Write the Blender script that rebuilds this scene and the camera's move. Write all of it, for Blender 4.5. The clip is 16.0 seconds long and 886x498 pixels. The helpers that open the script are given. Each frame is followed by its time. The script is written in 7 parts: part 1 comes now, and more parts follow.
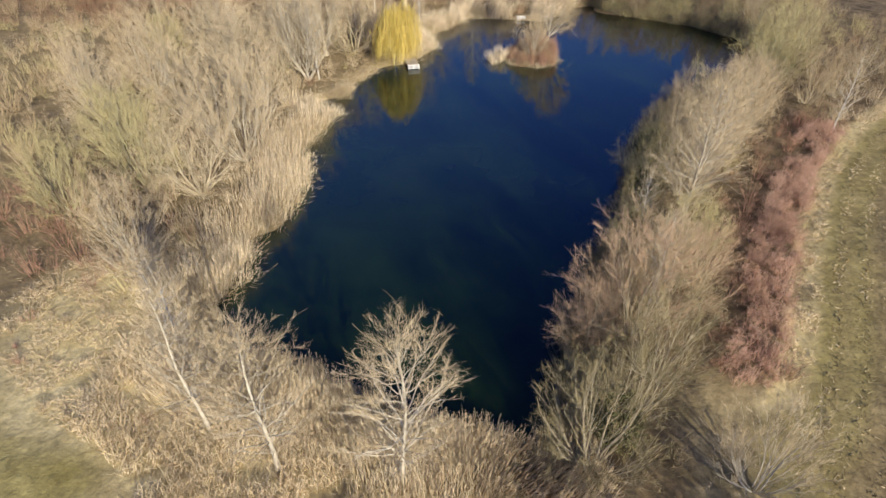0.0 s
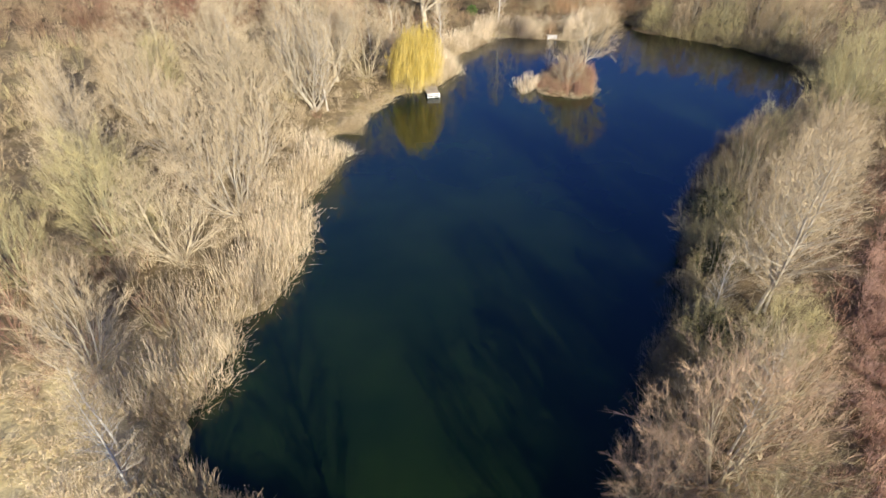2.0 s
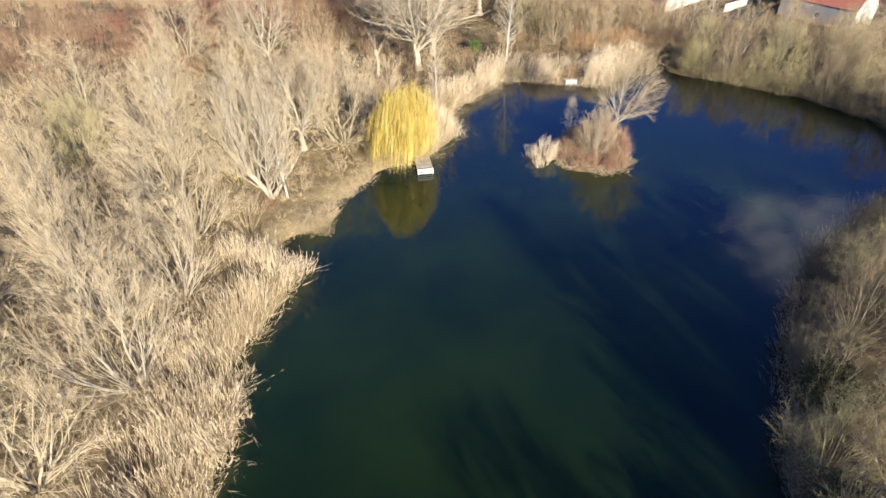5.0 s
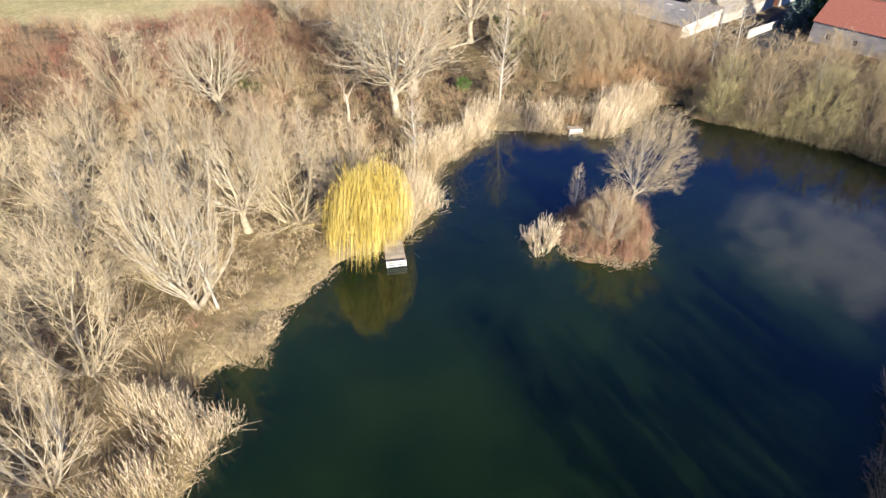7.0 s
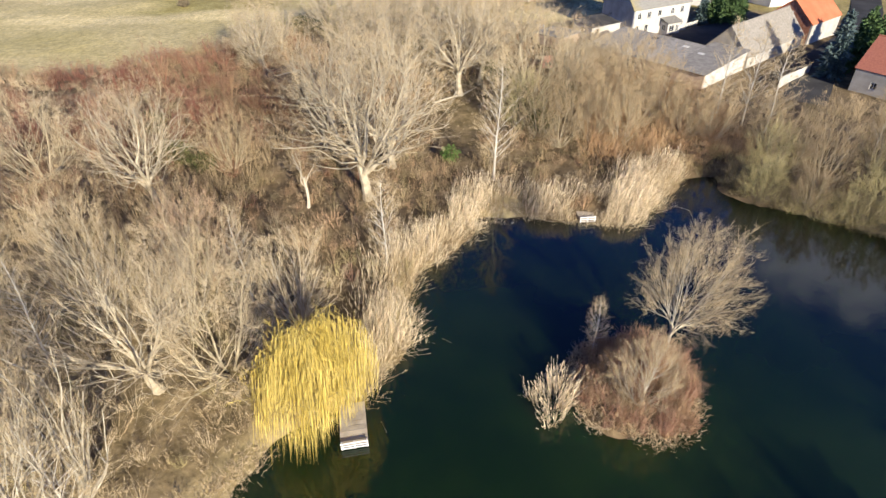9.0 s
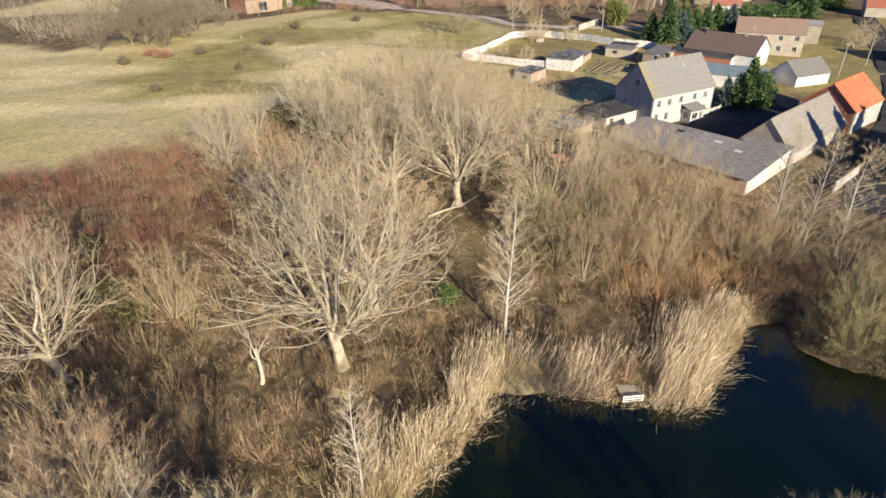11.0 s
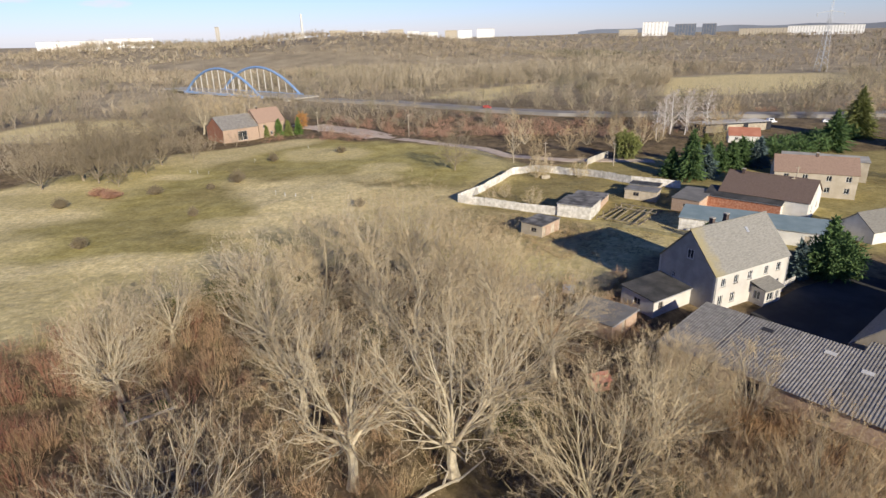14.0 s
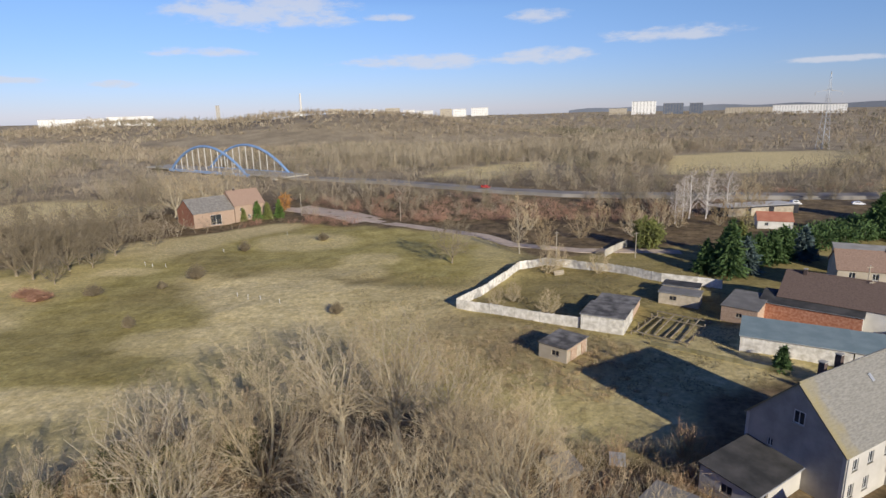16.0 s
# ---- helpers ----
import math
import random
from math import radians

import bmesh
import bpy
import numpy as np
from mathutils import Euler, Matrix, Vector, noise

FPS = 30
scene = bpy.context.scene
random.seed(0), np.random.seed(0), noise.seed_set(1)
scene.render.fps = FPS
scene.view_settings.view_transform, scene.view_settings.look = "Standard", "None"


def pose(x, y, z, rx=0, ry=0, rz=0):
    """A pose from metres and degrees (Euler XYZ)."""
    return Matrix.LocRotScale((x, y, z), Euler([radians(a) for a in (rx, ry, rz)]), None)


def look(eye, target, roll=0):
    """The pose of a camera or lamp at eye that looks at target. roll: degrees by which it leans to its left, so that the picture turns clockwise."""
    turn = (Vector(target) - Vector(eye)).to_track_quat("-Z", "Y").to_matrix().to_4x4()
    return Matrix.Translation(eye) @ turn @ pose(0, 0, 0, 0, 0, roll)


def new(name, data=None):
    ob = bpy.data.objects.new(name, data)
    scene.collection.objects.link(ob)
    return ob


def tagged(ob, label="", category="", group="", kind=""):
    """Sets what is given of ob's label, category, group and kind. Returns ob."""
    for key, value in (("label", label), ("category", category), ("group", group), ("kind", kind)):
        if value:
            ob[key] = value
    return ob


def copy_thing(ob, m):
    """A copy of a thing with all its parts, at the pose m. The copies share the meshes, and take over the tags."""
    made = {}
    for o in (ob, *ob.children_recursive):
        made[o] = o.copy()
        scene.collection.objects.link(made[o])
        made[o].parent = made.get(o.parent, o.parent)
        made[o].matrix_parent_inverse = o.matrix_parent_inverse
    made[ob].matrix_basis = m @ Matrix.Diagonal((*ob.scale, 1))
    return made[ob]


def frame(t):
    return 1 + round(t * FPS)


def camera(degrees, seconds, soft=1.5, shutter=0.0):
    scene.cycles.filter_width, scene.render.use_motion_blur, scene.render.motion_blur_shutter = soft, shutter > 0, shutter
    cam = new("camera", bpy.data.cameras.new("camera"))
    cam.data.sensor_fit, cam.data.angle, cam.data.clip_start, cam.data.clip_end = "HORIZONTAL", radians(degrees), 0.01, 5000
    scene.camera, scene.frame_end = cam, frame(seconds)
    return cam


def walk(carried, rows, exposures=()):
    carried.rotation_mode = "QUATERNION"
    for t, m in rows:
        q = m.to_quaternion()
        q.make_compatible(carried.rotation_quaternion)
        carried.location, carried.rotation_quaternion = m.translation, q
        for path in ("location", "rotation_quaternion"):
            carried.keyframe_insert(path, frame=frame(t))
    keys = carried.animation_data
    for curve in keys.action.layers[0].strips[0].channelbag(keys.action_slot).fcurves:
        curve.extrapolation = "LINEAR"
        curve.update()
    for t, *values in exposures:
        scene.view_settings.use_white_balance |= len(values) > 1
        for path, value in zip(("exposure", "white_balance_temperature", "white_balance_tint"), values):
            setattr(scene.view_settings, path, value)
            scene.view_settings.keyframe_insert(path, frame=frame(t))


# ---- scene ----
cam = camera(74.9, 16.0, soft=1.5)
EXPOSURES = [(0.0, 0.48, 6500, 10), (1.0, 0.63, 6500, 10), (2.0, 0.76, 6500, 10), (3.5, 0.93, 6500, 10), (6.5, 1.06, 6500, 10), (7.5, 1.06, 6500, 10), (8.0, 0.99, 6500, 10), (10.5, 0.7, 6950, 10), (11.0, 0.64, 6962, 10), (12.5, 0.5, 7000, 10), (13.5, 0.41, 6850, 10), (14.5, 0.28, 6620, 10), (15.0, 0.21, 6573, 10), (16.0, 0.03, 6480, 10)]
PATH = [
    (0, (-0.01, 0.868, 40.237), (-0.08, 16.778, 28.117), -0.2),
    (0.5, (-0.373, 4.372, 40.196), (-0.593, 20.282, 28.076), -0.1),
    (1, (-0.664, 7.924, 40.1), (-1.004, 23.824, 27.98), -0.1),
    (1.5, (-0.985, 11.752, 39.94), (-1.425, 27.672, 27.83), -0.1),
    (2, (-1.213, 15.728, 39.767), (-1.763, 31.648, 27.677), -0.2),
    (2.5, (-1.328, 19.828, 39.604), (-1.918, 35.768, 27.534), -0.3),
    (3, (-1.36, 24.038, 39.508), (-2.0, 39.988, 27.448), -0.4),
    (3.5, (-1.323, 28.432, 39.474), (-1.993, 44.372, 27.424), -0.4),
    (4, (-1.165, 32.901, 39.515), (-1.865, 48.831, 27.445), -0.4),
    (6.5, (0.665, 57.232, 40.061), (-0.045, 73.112, 27.911), -0.8),
    (7, (1.255, 62.311, 40.091), (0.555, 78.181, 27.931), -0.7),
    (7.5, (1.833, 67.441, 40.099), (1.143, 83.301, 27.929), -0.9),
    (8, (2.264, 72.745, 40.076), (1.594, 88.665, 27.986), -0.8),
    (8.2, (2.339, 74.899, 40.079), (1.709, 90.869, 28.049), -0.7),
    (10.3, (2.192, 97.373, 40.582), (1.652, 114.013, 29.502), -1.5),
    (10.5, (2.132, 99.482, 40.597), (1.612, 116.282, 29.747), -1.4),
    (11, (1.971, 104.716, 40.631), (1.471, 121.846, 30.301), -1.5),
    (11.5, (1.815, 110.024, 40.67), (1.355, 127.454, 30.88), -1.5),
    (12, (1.727, 115.436, 40.692), (1.297, 133.166, 31.442), -1.5),
    (12.5, (1.702, 120.943, 40.713), (1.292, 138.943, 32.003), -1.6),
    (13, (1.893, 126.725, 40.788), (1.523, 144.975, 32.598), -1.5),
    (13.5, (2.118, 132.628, 40.806), (1.768, 151.108, 33.166), -1.5),
    (14, (2.39, 138.781, 40.812), (2.08, 157.491, 33.742), -1.4),
    (14.5, (2.617, 145.125, 40.741), (2.377, 164.055, 34.261), -1.4),
    (15, (2.718, 151.637, 40.588), (2.528, 170.747, 34.708), -1.3),
    (15.5, (2.559, 158.394, 40.407), (2.419, 177.684, 35.107), -1.3),
    (16, (2.183, 165.347, 40.278), (2.083, 184.787, 35.578), -1.3),
]
walk(cam, [(t, look(eye, target, roll)) for t, eye, target, roll in PATH], EXPOSURES)

# ---- daylight: low late-winter sun from behind the viewer's right ----
# the sky is clear, deep blue high up and pale over the horizon
SKY_STRENGTH, CLOUD = 0.066, (10.0, 10.2, 11.2, 1)
SKY_TINT = [(0, (0.88, 1.01, 1.8)), (9, (1.18, 1.32, 1.78)), (15, (0.66, 0.86, 1.5)), (30, (0.54, 0.86, 2.0)), (50, (0.35, 0.50, 1.12)), (65, (0.18, 0.23, 0.36)), (90, (0.16, 0.20, 0.28))]
SUN_EL, SUN_AZ = radians(20), math.atan2(0.47, -0.88)
world = bpy.data.worlds.new("sky")
scene.world = world
world.use_nodes = True
wt = world.node_tree
wt.nodes.clear()


def wnode(kind, **kw):
    n = wt.nodes.new(kind)
    for k, v in kw.items():
        n.inputs[k].default_value = v
    return n


sky = wt.nodes.new("ShaderNodeTexSky")
sky.sky_type, sky.sun_disc = "NISHITA", False
sky.sun_elevation, sky.sun_rotation = SUN_EL, SUN_AZ
sky.air_density, sky.dust_density, sky.ozone_density = 1.0, 0.0, 3.0
co = wt.nodes.new("ShaderNodeTexCoord")
sep = wt.nodes.new("ShaderNodeSeparateXYZ")
wt.links.new(co.outputs["Generated"], sep.inputs[0])


def wmath(op, a, b=None):
    n = wt.nodes.new("ShaderNodeMath")
    n.operation = op
    for i, v in enumerate((a, b)):
        if v is None:
            continue
        if isinstance(v, (int, float)):
            n.inputs[i].default_value = v
        else:
            wt.links.new(v, n.inputs[i])
    return n.outputs[0]


# small flat cumulus: azimuth and height in degrees, half width, half height
CLOUDS = [(-15.8, 8.8, 9.5, 1.8), (-5.0, 8.3, 2.6, 0.5), (9.0, 8.1, 3.2, 0.7), (20.5, 6.0, 6.5, 0.8), (-1.0, 4.4, 9.0, 0.8), (-21.5, 5.3, 6.0, 0.5), (9.5, 4.6, 5.0, 0.9), (-28.5, 2.6, 2.2, 0.4),
          (-37.0, 2.9, 4.0, 0.4), (33.0, 3.2, 5.0, 0.3), (38.0, 31.0, 11.0, 5.0), (48.0, 24.0, 9.0, 3.0), (-70.0, 20.0, 14.0, 3.0), (80.0, 14.0, 14.0, 2.5), (120.0, 18.0, 16.0, 3.0), (-130.0, 22.0, 14.0, 3.5)]
azim = wmath("MULTIPLY", wmath("ARCTAN2", sep.outputs[0], sep.outputs[1]), 180 / math.pi)
elev = wmath("MULTIPLY", wmath("ARCSINE", sep.outputs[2]), 180 / math.pi)
best = None
for ca, ce, cw, chh in CLOUDS:
    u = wmath("DIVIDE", wmath("SUBTRACT", azim, ca), cw)
    v = wmath("DIVIDE", wmath("SUBTRACT", elev, ce), chh)
    d2 = wmath("ADD", wmath("MULTIPLY", u, u), wmath("MULTIPLY", v, v))
    one = wmath("SUBTRACT", 1.0, d2)
    best = one if best is None else wmath("MAXIMUM", best, one)
stretchy = wt.nodes.new("ShaderNodeMapping")
stretchy.inputs["Scale"].default_value = (1, 1, 3.2)
wt.links.new(co.outputs["Generated"], stretchy.inputs[0])
puff = wnode("ShaderNodeTexNoise", Scale=22.0, Detail=8.0, Roughness=0.62)
wt.links.new(stretchy.outputs[0], puff.inputs["Vector"])
body = wmath("ADD", wmath("MULTIPLY", wmath("MAXIMUM", best, -1.0), 0.7), wmath("MULTIPLY", wmath("SUBTRACT", puff.outputs[0], 0.5), 2.2))
ramp = wt.nodes.new("ShaderNodeMapRange")
ramp.interpolation_type = "SMOOTHSTEP"
ramp.inputs[1].default_value, ramp.inputs[2].default_value = 0.0, 0.75
wt.links.new(body, ramp.inputs[0])
gate = wt.nodes.new("ShaderNodeMapRange")
gate.inputs[1].default_value, gate.inputs[2].default_value = -0.6, 0.3
wt.links.new(best, gate.inputs[0])
amount = wmath("MULTIPLY", wmath("MULTIPLY", ramp.outputs[0], gate.outputs[0]), 0.7)
tint = wt.nodes.new("ShaderNodeMixRGB")
tint.blend_type = "MULTIPLY"
tint.inputs[0].default_value = 1.0
haze = wt.nodes.new("ShaderNodeValToRGB")
while len(haze.color_ramp.elements) < len(SKY_TINT):
    haze.color_ramp.elements.new(0.5)
for e, (deg, c) in zip(haze.color_ramp.elements, SKY_TINT):
    e.position, e.color = deg / 90, (c[0] / 2, c[1] / 2, c[2] / 2, 1)
wt.links.new(wmath("DIVIDE", elev, 90.0), haze.inputs[0])
twice = wt.nodes.new("ShaderNodeVectorMath")
twice.operation = "SCALE"
twice.inputs["Scale"].default_value = 2.0
wt.links.new(haze.outputs[0], twice.inputs[0]), wt.links.new(twice.outputs[0], tint.inputs[2])
wt.links.new(sky.outputs[0], tint.inputs[1])
mixc = wt.nodes.new("ShaderNodeMixRGB")
mixc.inputs[2].default_value = CLOUD
wt.links.new(amount, mixc.inputs[0]), wt.links.new(tint.outputs[0], mixc.inputs[1])
bg = wnode("ShaderNodeBackground", Strength=SKY_STRENGTH)
wt.links.new(mixc.outputs[0], bg.inputs[0])
wo = wt.nodes.new("ShaderNodeOutputWorld")
wt.links.new(bg.outputs[0], wo.inputs[0])

sun = new("sun", bpy.data.lights.new("sun", "SUN"))
sun.data.energy, sun.data.angle, sun.data.color = 5.0, radians(0.53), (1.0, 0.925, 0.785)
sun_dir = Vector((math.sin(SUN_AZ) * math.cos(SUN_EL), math.cos(SUN_AZ) * math.cos(SUN_EL), math.sin(SUN_EL)))
sun.matrix_world = look((0, 0, 100), tuple(Vector((0, 0, 100)) - sun_dir))


# ---- materials ----
def mat(name, a, b, scale=0.5, rough=0.85, bump=0.3, fine=6.0, vary=0.25, metal=0.0, rand="object", spec=0.18, stretch=None):
    """Two colours in large patches, fine grain over them, and a random shade for each piece."""
    m = bpy.data.materials.new(name)
    m.use_nodes = True
    t = m.node_tree
    p = t.nodes["Principled BSDF"]
    p.inputs["Roughness"].default_value, p.inputs["Metallic"].default_value = rough, metal
    p.inputs["Specular IOR Level"].default_value = spec
    tc = t.nodes.new("ShaderNodeTexCoord")
    vec = tc.outputs["Object"]
    if stretch:
        mp = t.nodes.new("ShaderNodeMapping")
        mp.inputs["Scale"].default_value = stretch
        t.links.new(vec, mp.inputs[0])
        vec = mp.outputs[0]
    n1, n2 = t.nodes.new("ShaderNodeTexNoise"), t.nodes.new("ShaderNodeTexNoise")
    n1.inputs["Scale"].default_value, n1.inputs["Detail"].default_value = scale, 5
    n2.inputs["Scale"].default_value, n2.inputs["Detail"].default_value = scale * fine, 4
    for n in (n1, n2):
        t.links.new(vec, n.inputs["Vector"])
    cr = t.nodes.new("ShaderNodeValToRGB")
    cr.color_ramp.elements[0].position, cr.color_ramp.elements[1].position = 0.36, 0.64
    cr.color_ramp.elements[0].color, cr.color_ramp.elements[1].color = (*a, 1), (*b, 1)
    t.links.new(n1.outputs[0], cr.inputs[0])
    if rand == "island":
        ri = t.nodes.new("ShaderNodeNewGeometry").outputs["Random Per Island"]
    else:
        ri = t.nodes.new("ShaderNodeObjectInfo").outputs["Random"]
    add = t.nodes.new("ShaderNodeMath")
    add.operation = "ADD"
    t.links.new(n2.outputs[0], add.inputs[0]), t.links.new(ri, add.inputs[1])
    mr = t.nodes.new("ShaderNodeMapRange")
    mr.inputs[1].default_value, mr.inputs[2].default_value = 0.2, 1.6
    mr.inputs[3].default_value, mr.inputs[4].default_value = 1 - vary, 1 + vary
    t.links.new(add.outputs[0], mr.inputs[0])
    mul = t.nodes.new("ShaderNodeMixRGB")
    mul.blend_type = "MULTIPLY"
    mul.inputs[0].default_value = 1
    t.links.new(cr.outputs[0], mul.inputs[1]), t.links.new(mr.outputs[0], mul.inputs[2])
    t.links.new(mul.outputs[0], p.inputs["Base Color"])
    if bump:
        bp = t.nodes.new("ShaderNodeBump")
        bp.inputs["Strength"].default_value, bp.inputs["Distance"].default_value = bump, 0.05
        t.links.new(n2.outputs[0], bp.inputs["Height"]), t.links.new(bp.outputs[0], p.inputs["Normal"])
    return m


M_BARK_PALE = mat("pale_bark", (0.37, 0.32, 0.235), (0.53, 0.47, 0.36), 1.5)
M_BARK_BIRCH = mat("birch_bark", (0.42, 0.385, 0.32), (0.60, 0.565, 0.485), 2.0)
M_BARK_WHITE = mat("white_birch_bark", (0.60, 0.57, 0.52), (0.74, 0.71, 0.66), 2.0)
M_BARK_POPLAR = mat("poplar_bark", (0.335, 0.283, 0.195), (0.505, 0.437, 0.317), 1.2)
M_BARK_BROWN = mat("brown_bark", (0.20, 0.16, 0.11), (0.30, 0.25, 0.17), 1.5)
M_BARK_OLIVE = mat("olive_bark", (0.28, 0.26, 0.13), (0.38, 0.34, 0.19), 1.5)
M_TWIG_PALE = mat("pale_twigs", (0.43, 0.335, 0.20), (0.55, 0.44, 0.275), 0.3, vary=0.35, rand="island", bump=0)
M_TWIG_BROWN = mat("brown_twigs", (0.355, 0.265, 0.150), (0.47, 0.357, 0.212), 0.3, vary=0.35, rand="island", bump=0)
M_TWIG_OLIVE = mat("olive_twigs", (0.37, 0.31, 0.145), (0.48, 0.405, 0.205), 0.3, vary=0.3, rand="island", bump=0)
M_TWIG_RED = mat("red_twigs", (0.29, 0.16, 0.105), (0.39, 0.23, 0.155), 0.05, vary=0.3, rand="island", bump=0)
M_TWIG_PINK = mat("pinkish_red_twigs", (0.46, 0.29, 0.205), (0.58, 0.38, 0.275), 0.2, vary=0.3, rand="island", bump=0)
M_TWIG_TAN = mat("tan_twigs", (0.41, 0.32, 0.195), (0.52, 0.415, 0.265), 0.05, vary=0.35, rand="island", bump=0)
M_TWIG_RUST = mat("rust_twigs", (0.32, 0.205, 0.118), (0.44, 0.297, 0.178), 0.05, vary=0.35, rand="island", bump=0)
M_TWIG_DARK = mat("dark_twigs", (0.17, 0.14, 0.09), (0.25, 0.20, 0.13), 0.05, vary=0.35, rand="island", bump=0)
M_TWIG_YELLOW = mat("yellow_twigs", (0.47, 0.35, 0.075), (0.60, 0.465, 0.14), 0.5, vary=0.5, rand="island", bump=0)
M_REED = mat("dry_reed", (0.62, 0.51, 0.34), (0.76, 0.64, 0.45), 0.15, vary=0.5, rand="island", bump=0)
M_REED_TAN = mat("tan_reed", (0.52, 0.41, 0.255), (0.66, 0.535, 0.35), 0.3, vary=0.45, rand="island", bump=0)
M_REED_OLD = mat("old_reed", (0.36, 0.27, 0.155), (0.50, 0.39, 0.24), 0.4, vary=0.45, rand="island", bump=0)
# far twig colours are greyed and slightly blued to carry the distance haze
M_FAR_TAN = mat("far_tan_twigs", (0.27, 0.226, 0.155), (0.42, 0.355, 0.255), 0.05, vary=0.16, rand="island", bump=0)
M_FAR_BROWN = mat("far_brown_twigs", (0.22, 0.18, 0.125), (0.36, 0.295, 0.21), 0.05, vary=0.16, rand="island", bump=0)
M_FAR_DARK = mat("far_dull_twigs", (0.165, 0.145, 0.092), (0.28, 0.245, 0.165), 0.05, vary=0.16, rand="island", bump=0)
M_STRAW = mat("dry_grass", (0.57, 0.45, 0.275), (0.70, 0.565, 0.365), 0.1, vary=0.3, rand="island", bump=0)
M_NEEDLE = mat("spruce_needles", (0.055, 0.10, 0.035), (0.11, 0.17, 0.06), 0.4, vary=0.4, rand="island", bump=0)
M_NEEDLE_BLUE = mat("blue_spruce_needles", (0.08, 0.12, 0.11), (0.12, 0.16, 0.15), 0.4, vary=0.4, rand="island", bump=0)
M_EVERGREEN = mat("evergreen_leaves", (0.07, 0.12, 0.03), (0.12, 0.18, 0.05), 0.4, vary=0.4, rand="island", bump=0)
M_PLASTER = mat("cream_plaster", (0.49, 0.46, 0.405), (0.57, 0.54, 0.485), 0.4, vary=0.08)
M_RENDER_GREY = mat("grey_render", (0.34, 0.32, 0.28), (0.45, 0.42, 0.375), 0.5, vary=0.12)
M_WHITE = mat("white_paint", (0.54, 0.52, 0.47), (0.66, 0.64, 0.59), 0.4, vary=0.08)
M_TANWALL = mat("tan_render", (0.38, 0.33, 0.25), (0.48, 0.42, 0.33), 0.4, vary=0.1)
M_BRICK = mat("brick", (0.30, 0.115, 0.065), (0.45, 0.23, 0.15), 2.2, vary=0.2)
M_BRICK_TAN = mat("worn_brick", (0.37, 0.255, 0.18), (0.48, 0.36, 0.27), 3.5, vary=0.2)
M_CONCRETE = mat("concrete", (0.36, 0.335, 0.285), (0.50, 0.47, 0.40), 0.35, vary=0.15)
M_FELT = mat("roofing_felt", (0.05, 0.05, 0.048), (0.10, 0.095, 0.09), 0.4, vary=0.15)
M_FELT_LIGHT = mat("grey_felt", (0.19, 0.182, 0.165), (0.25, 0.238, 0.215), 0.5, vary=0.15)
M_FELT_BLUE = mat("blue_grey_sheet", (0.20, 0.265, 0.27), (0.25, 0.315, 0.32), 0.4, vary=0.1)
M_CORRUGATED = mat("fibre_cement", (0.21, 0.195, 0.176), (0.295, 0.276, 0.25), 1.3, vary=0.18)
M_SLATE = mat("old_slate", (0.175, 0.166, 0.145), (0.24, 0.228, 0.20), 6.0, vary=0.2, stretch=(0.25, 1, 1))
M_LICHEN = mat("lichened_slate", (0.175, 0.167, 0.147), (0.245, 0.234, 0.208), 7.0, vary=0.2, stretch=(0.25, 1, 1))
_t = M_LICHEN.node_tree
_p = _t.nodes["Principled BSDF"]
_c = _t.nodes.new("ShaderNodeTexCoord")
_s = _t.nodes.new("ShaderNodeSeparateXYZ")
_n = _t.nodes.new("ShaderNodeTexNoise")
_n.inputs["Scale"].default_value, _n.inputs["Detail"].default_value = 0.9, 9
_r = _t.nodes.new("ShaderNodeMapRange")
_r.inputs[1].default_value, _r.inputs[2].default_value, _r.inputs[3].default_value, _r.inputs[4].default_value = 0.0, 3.6, 0.5, -0.40
_a = _t.nodes.new("ShaderNodeMath")
_q = _t.nodes.new("ShaderNodeMapRange")
_q.inputs[1].default_value, _q.inputs[2].default_value = 0.42, 1.15
_m = _t.nodes.new("ShaderNodeMixRGB")
_m.inputs[2].default_value = (0.30, 0.25, 0.125, 1)
_old = _p.inputs["Base Color"].links[0].from_socket
_t.links.new(_c.outputs["Object"], _s.inputs[0]), _t.links.new(_c.outputs["Object"], _n.inputs["Vector"]), _t.links.new(_s.outputs[0], _r.inputs[0])
_t.links.new(_r.outputs[0], _a.inputs[0]), _t.links.new(_n.outputs[0], _a.inputs[1]), _t.links.new(_a.outputs[0], _q.inputs[0])
_t.links.new(_q.outputs[0], _m.inputs[0]), _t.links.new(_old, _m.inputs[1]), _t.links.new(_m.outputs[0], _p.inputs["Base Color"])
M_TILE_BROWN = mat("brown_tile", (0.15, 0.108, 0.088), (0.20, 0.145, 0.118), 4.0, vary=0.15)
M_TILE_TAN = mat("faded_tile", (0.28, 0.19, 0.14), (0.36, 0.25, 0.19), 4.0, vary=0.15)
M_TILE_ORANGE = mat("orange_tile", (0.52, 0.155, 0.075), (0.60, 0.20, 0.10), 0.4, vary=0.1)
M_TILE_RED = mat("red_tile", (0.36, 0.13, 0.09), (0.44, 0.17, 0.11), 4.0, vary=0.12)
M_TILE_OLD = mat("weathered_tile", (0.195, 0.175, 0.145), (0.29, 0.262, 0.222), 3.0, vary=0.2)
M_WOOD = mat("grey_wood", (0.34, 0.29, 0.22), (0.46, 0.40, 0.31), 1.0, vary=0.2)
M_WOOD_WHITE = mat("white_boards", (0.66, 0.65, 0.62), (0.78, 0.77, 0.74), 1.0, vary=0.1)
M_DARK = mat("dark_opening", (0.025, 0.025, 0.03), (0.04, 0.04, 0.045), 1.0, vary=0.1)
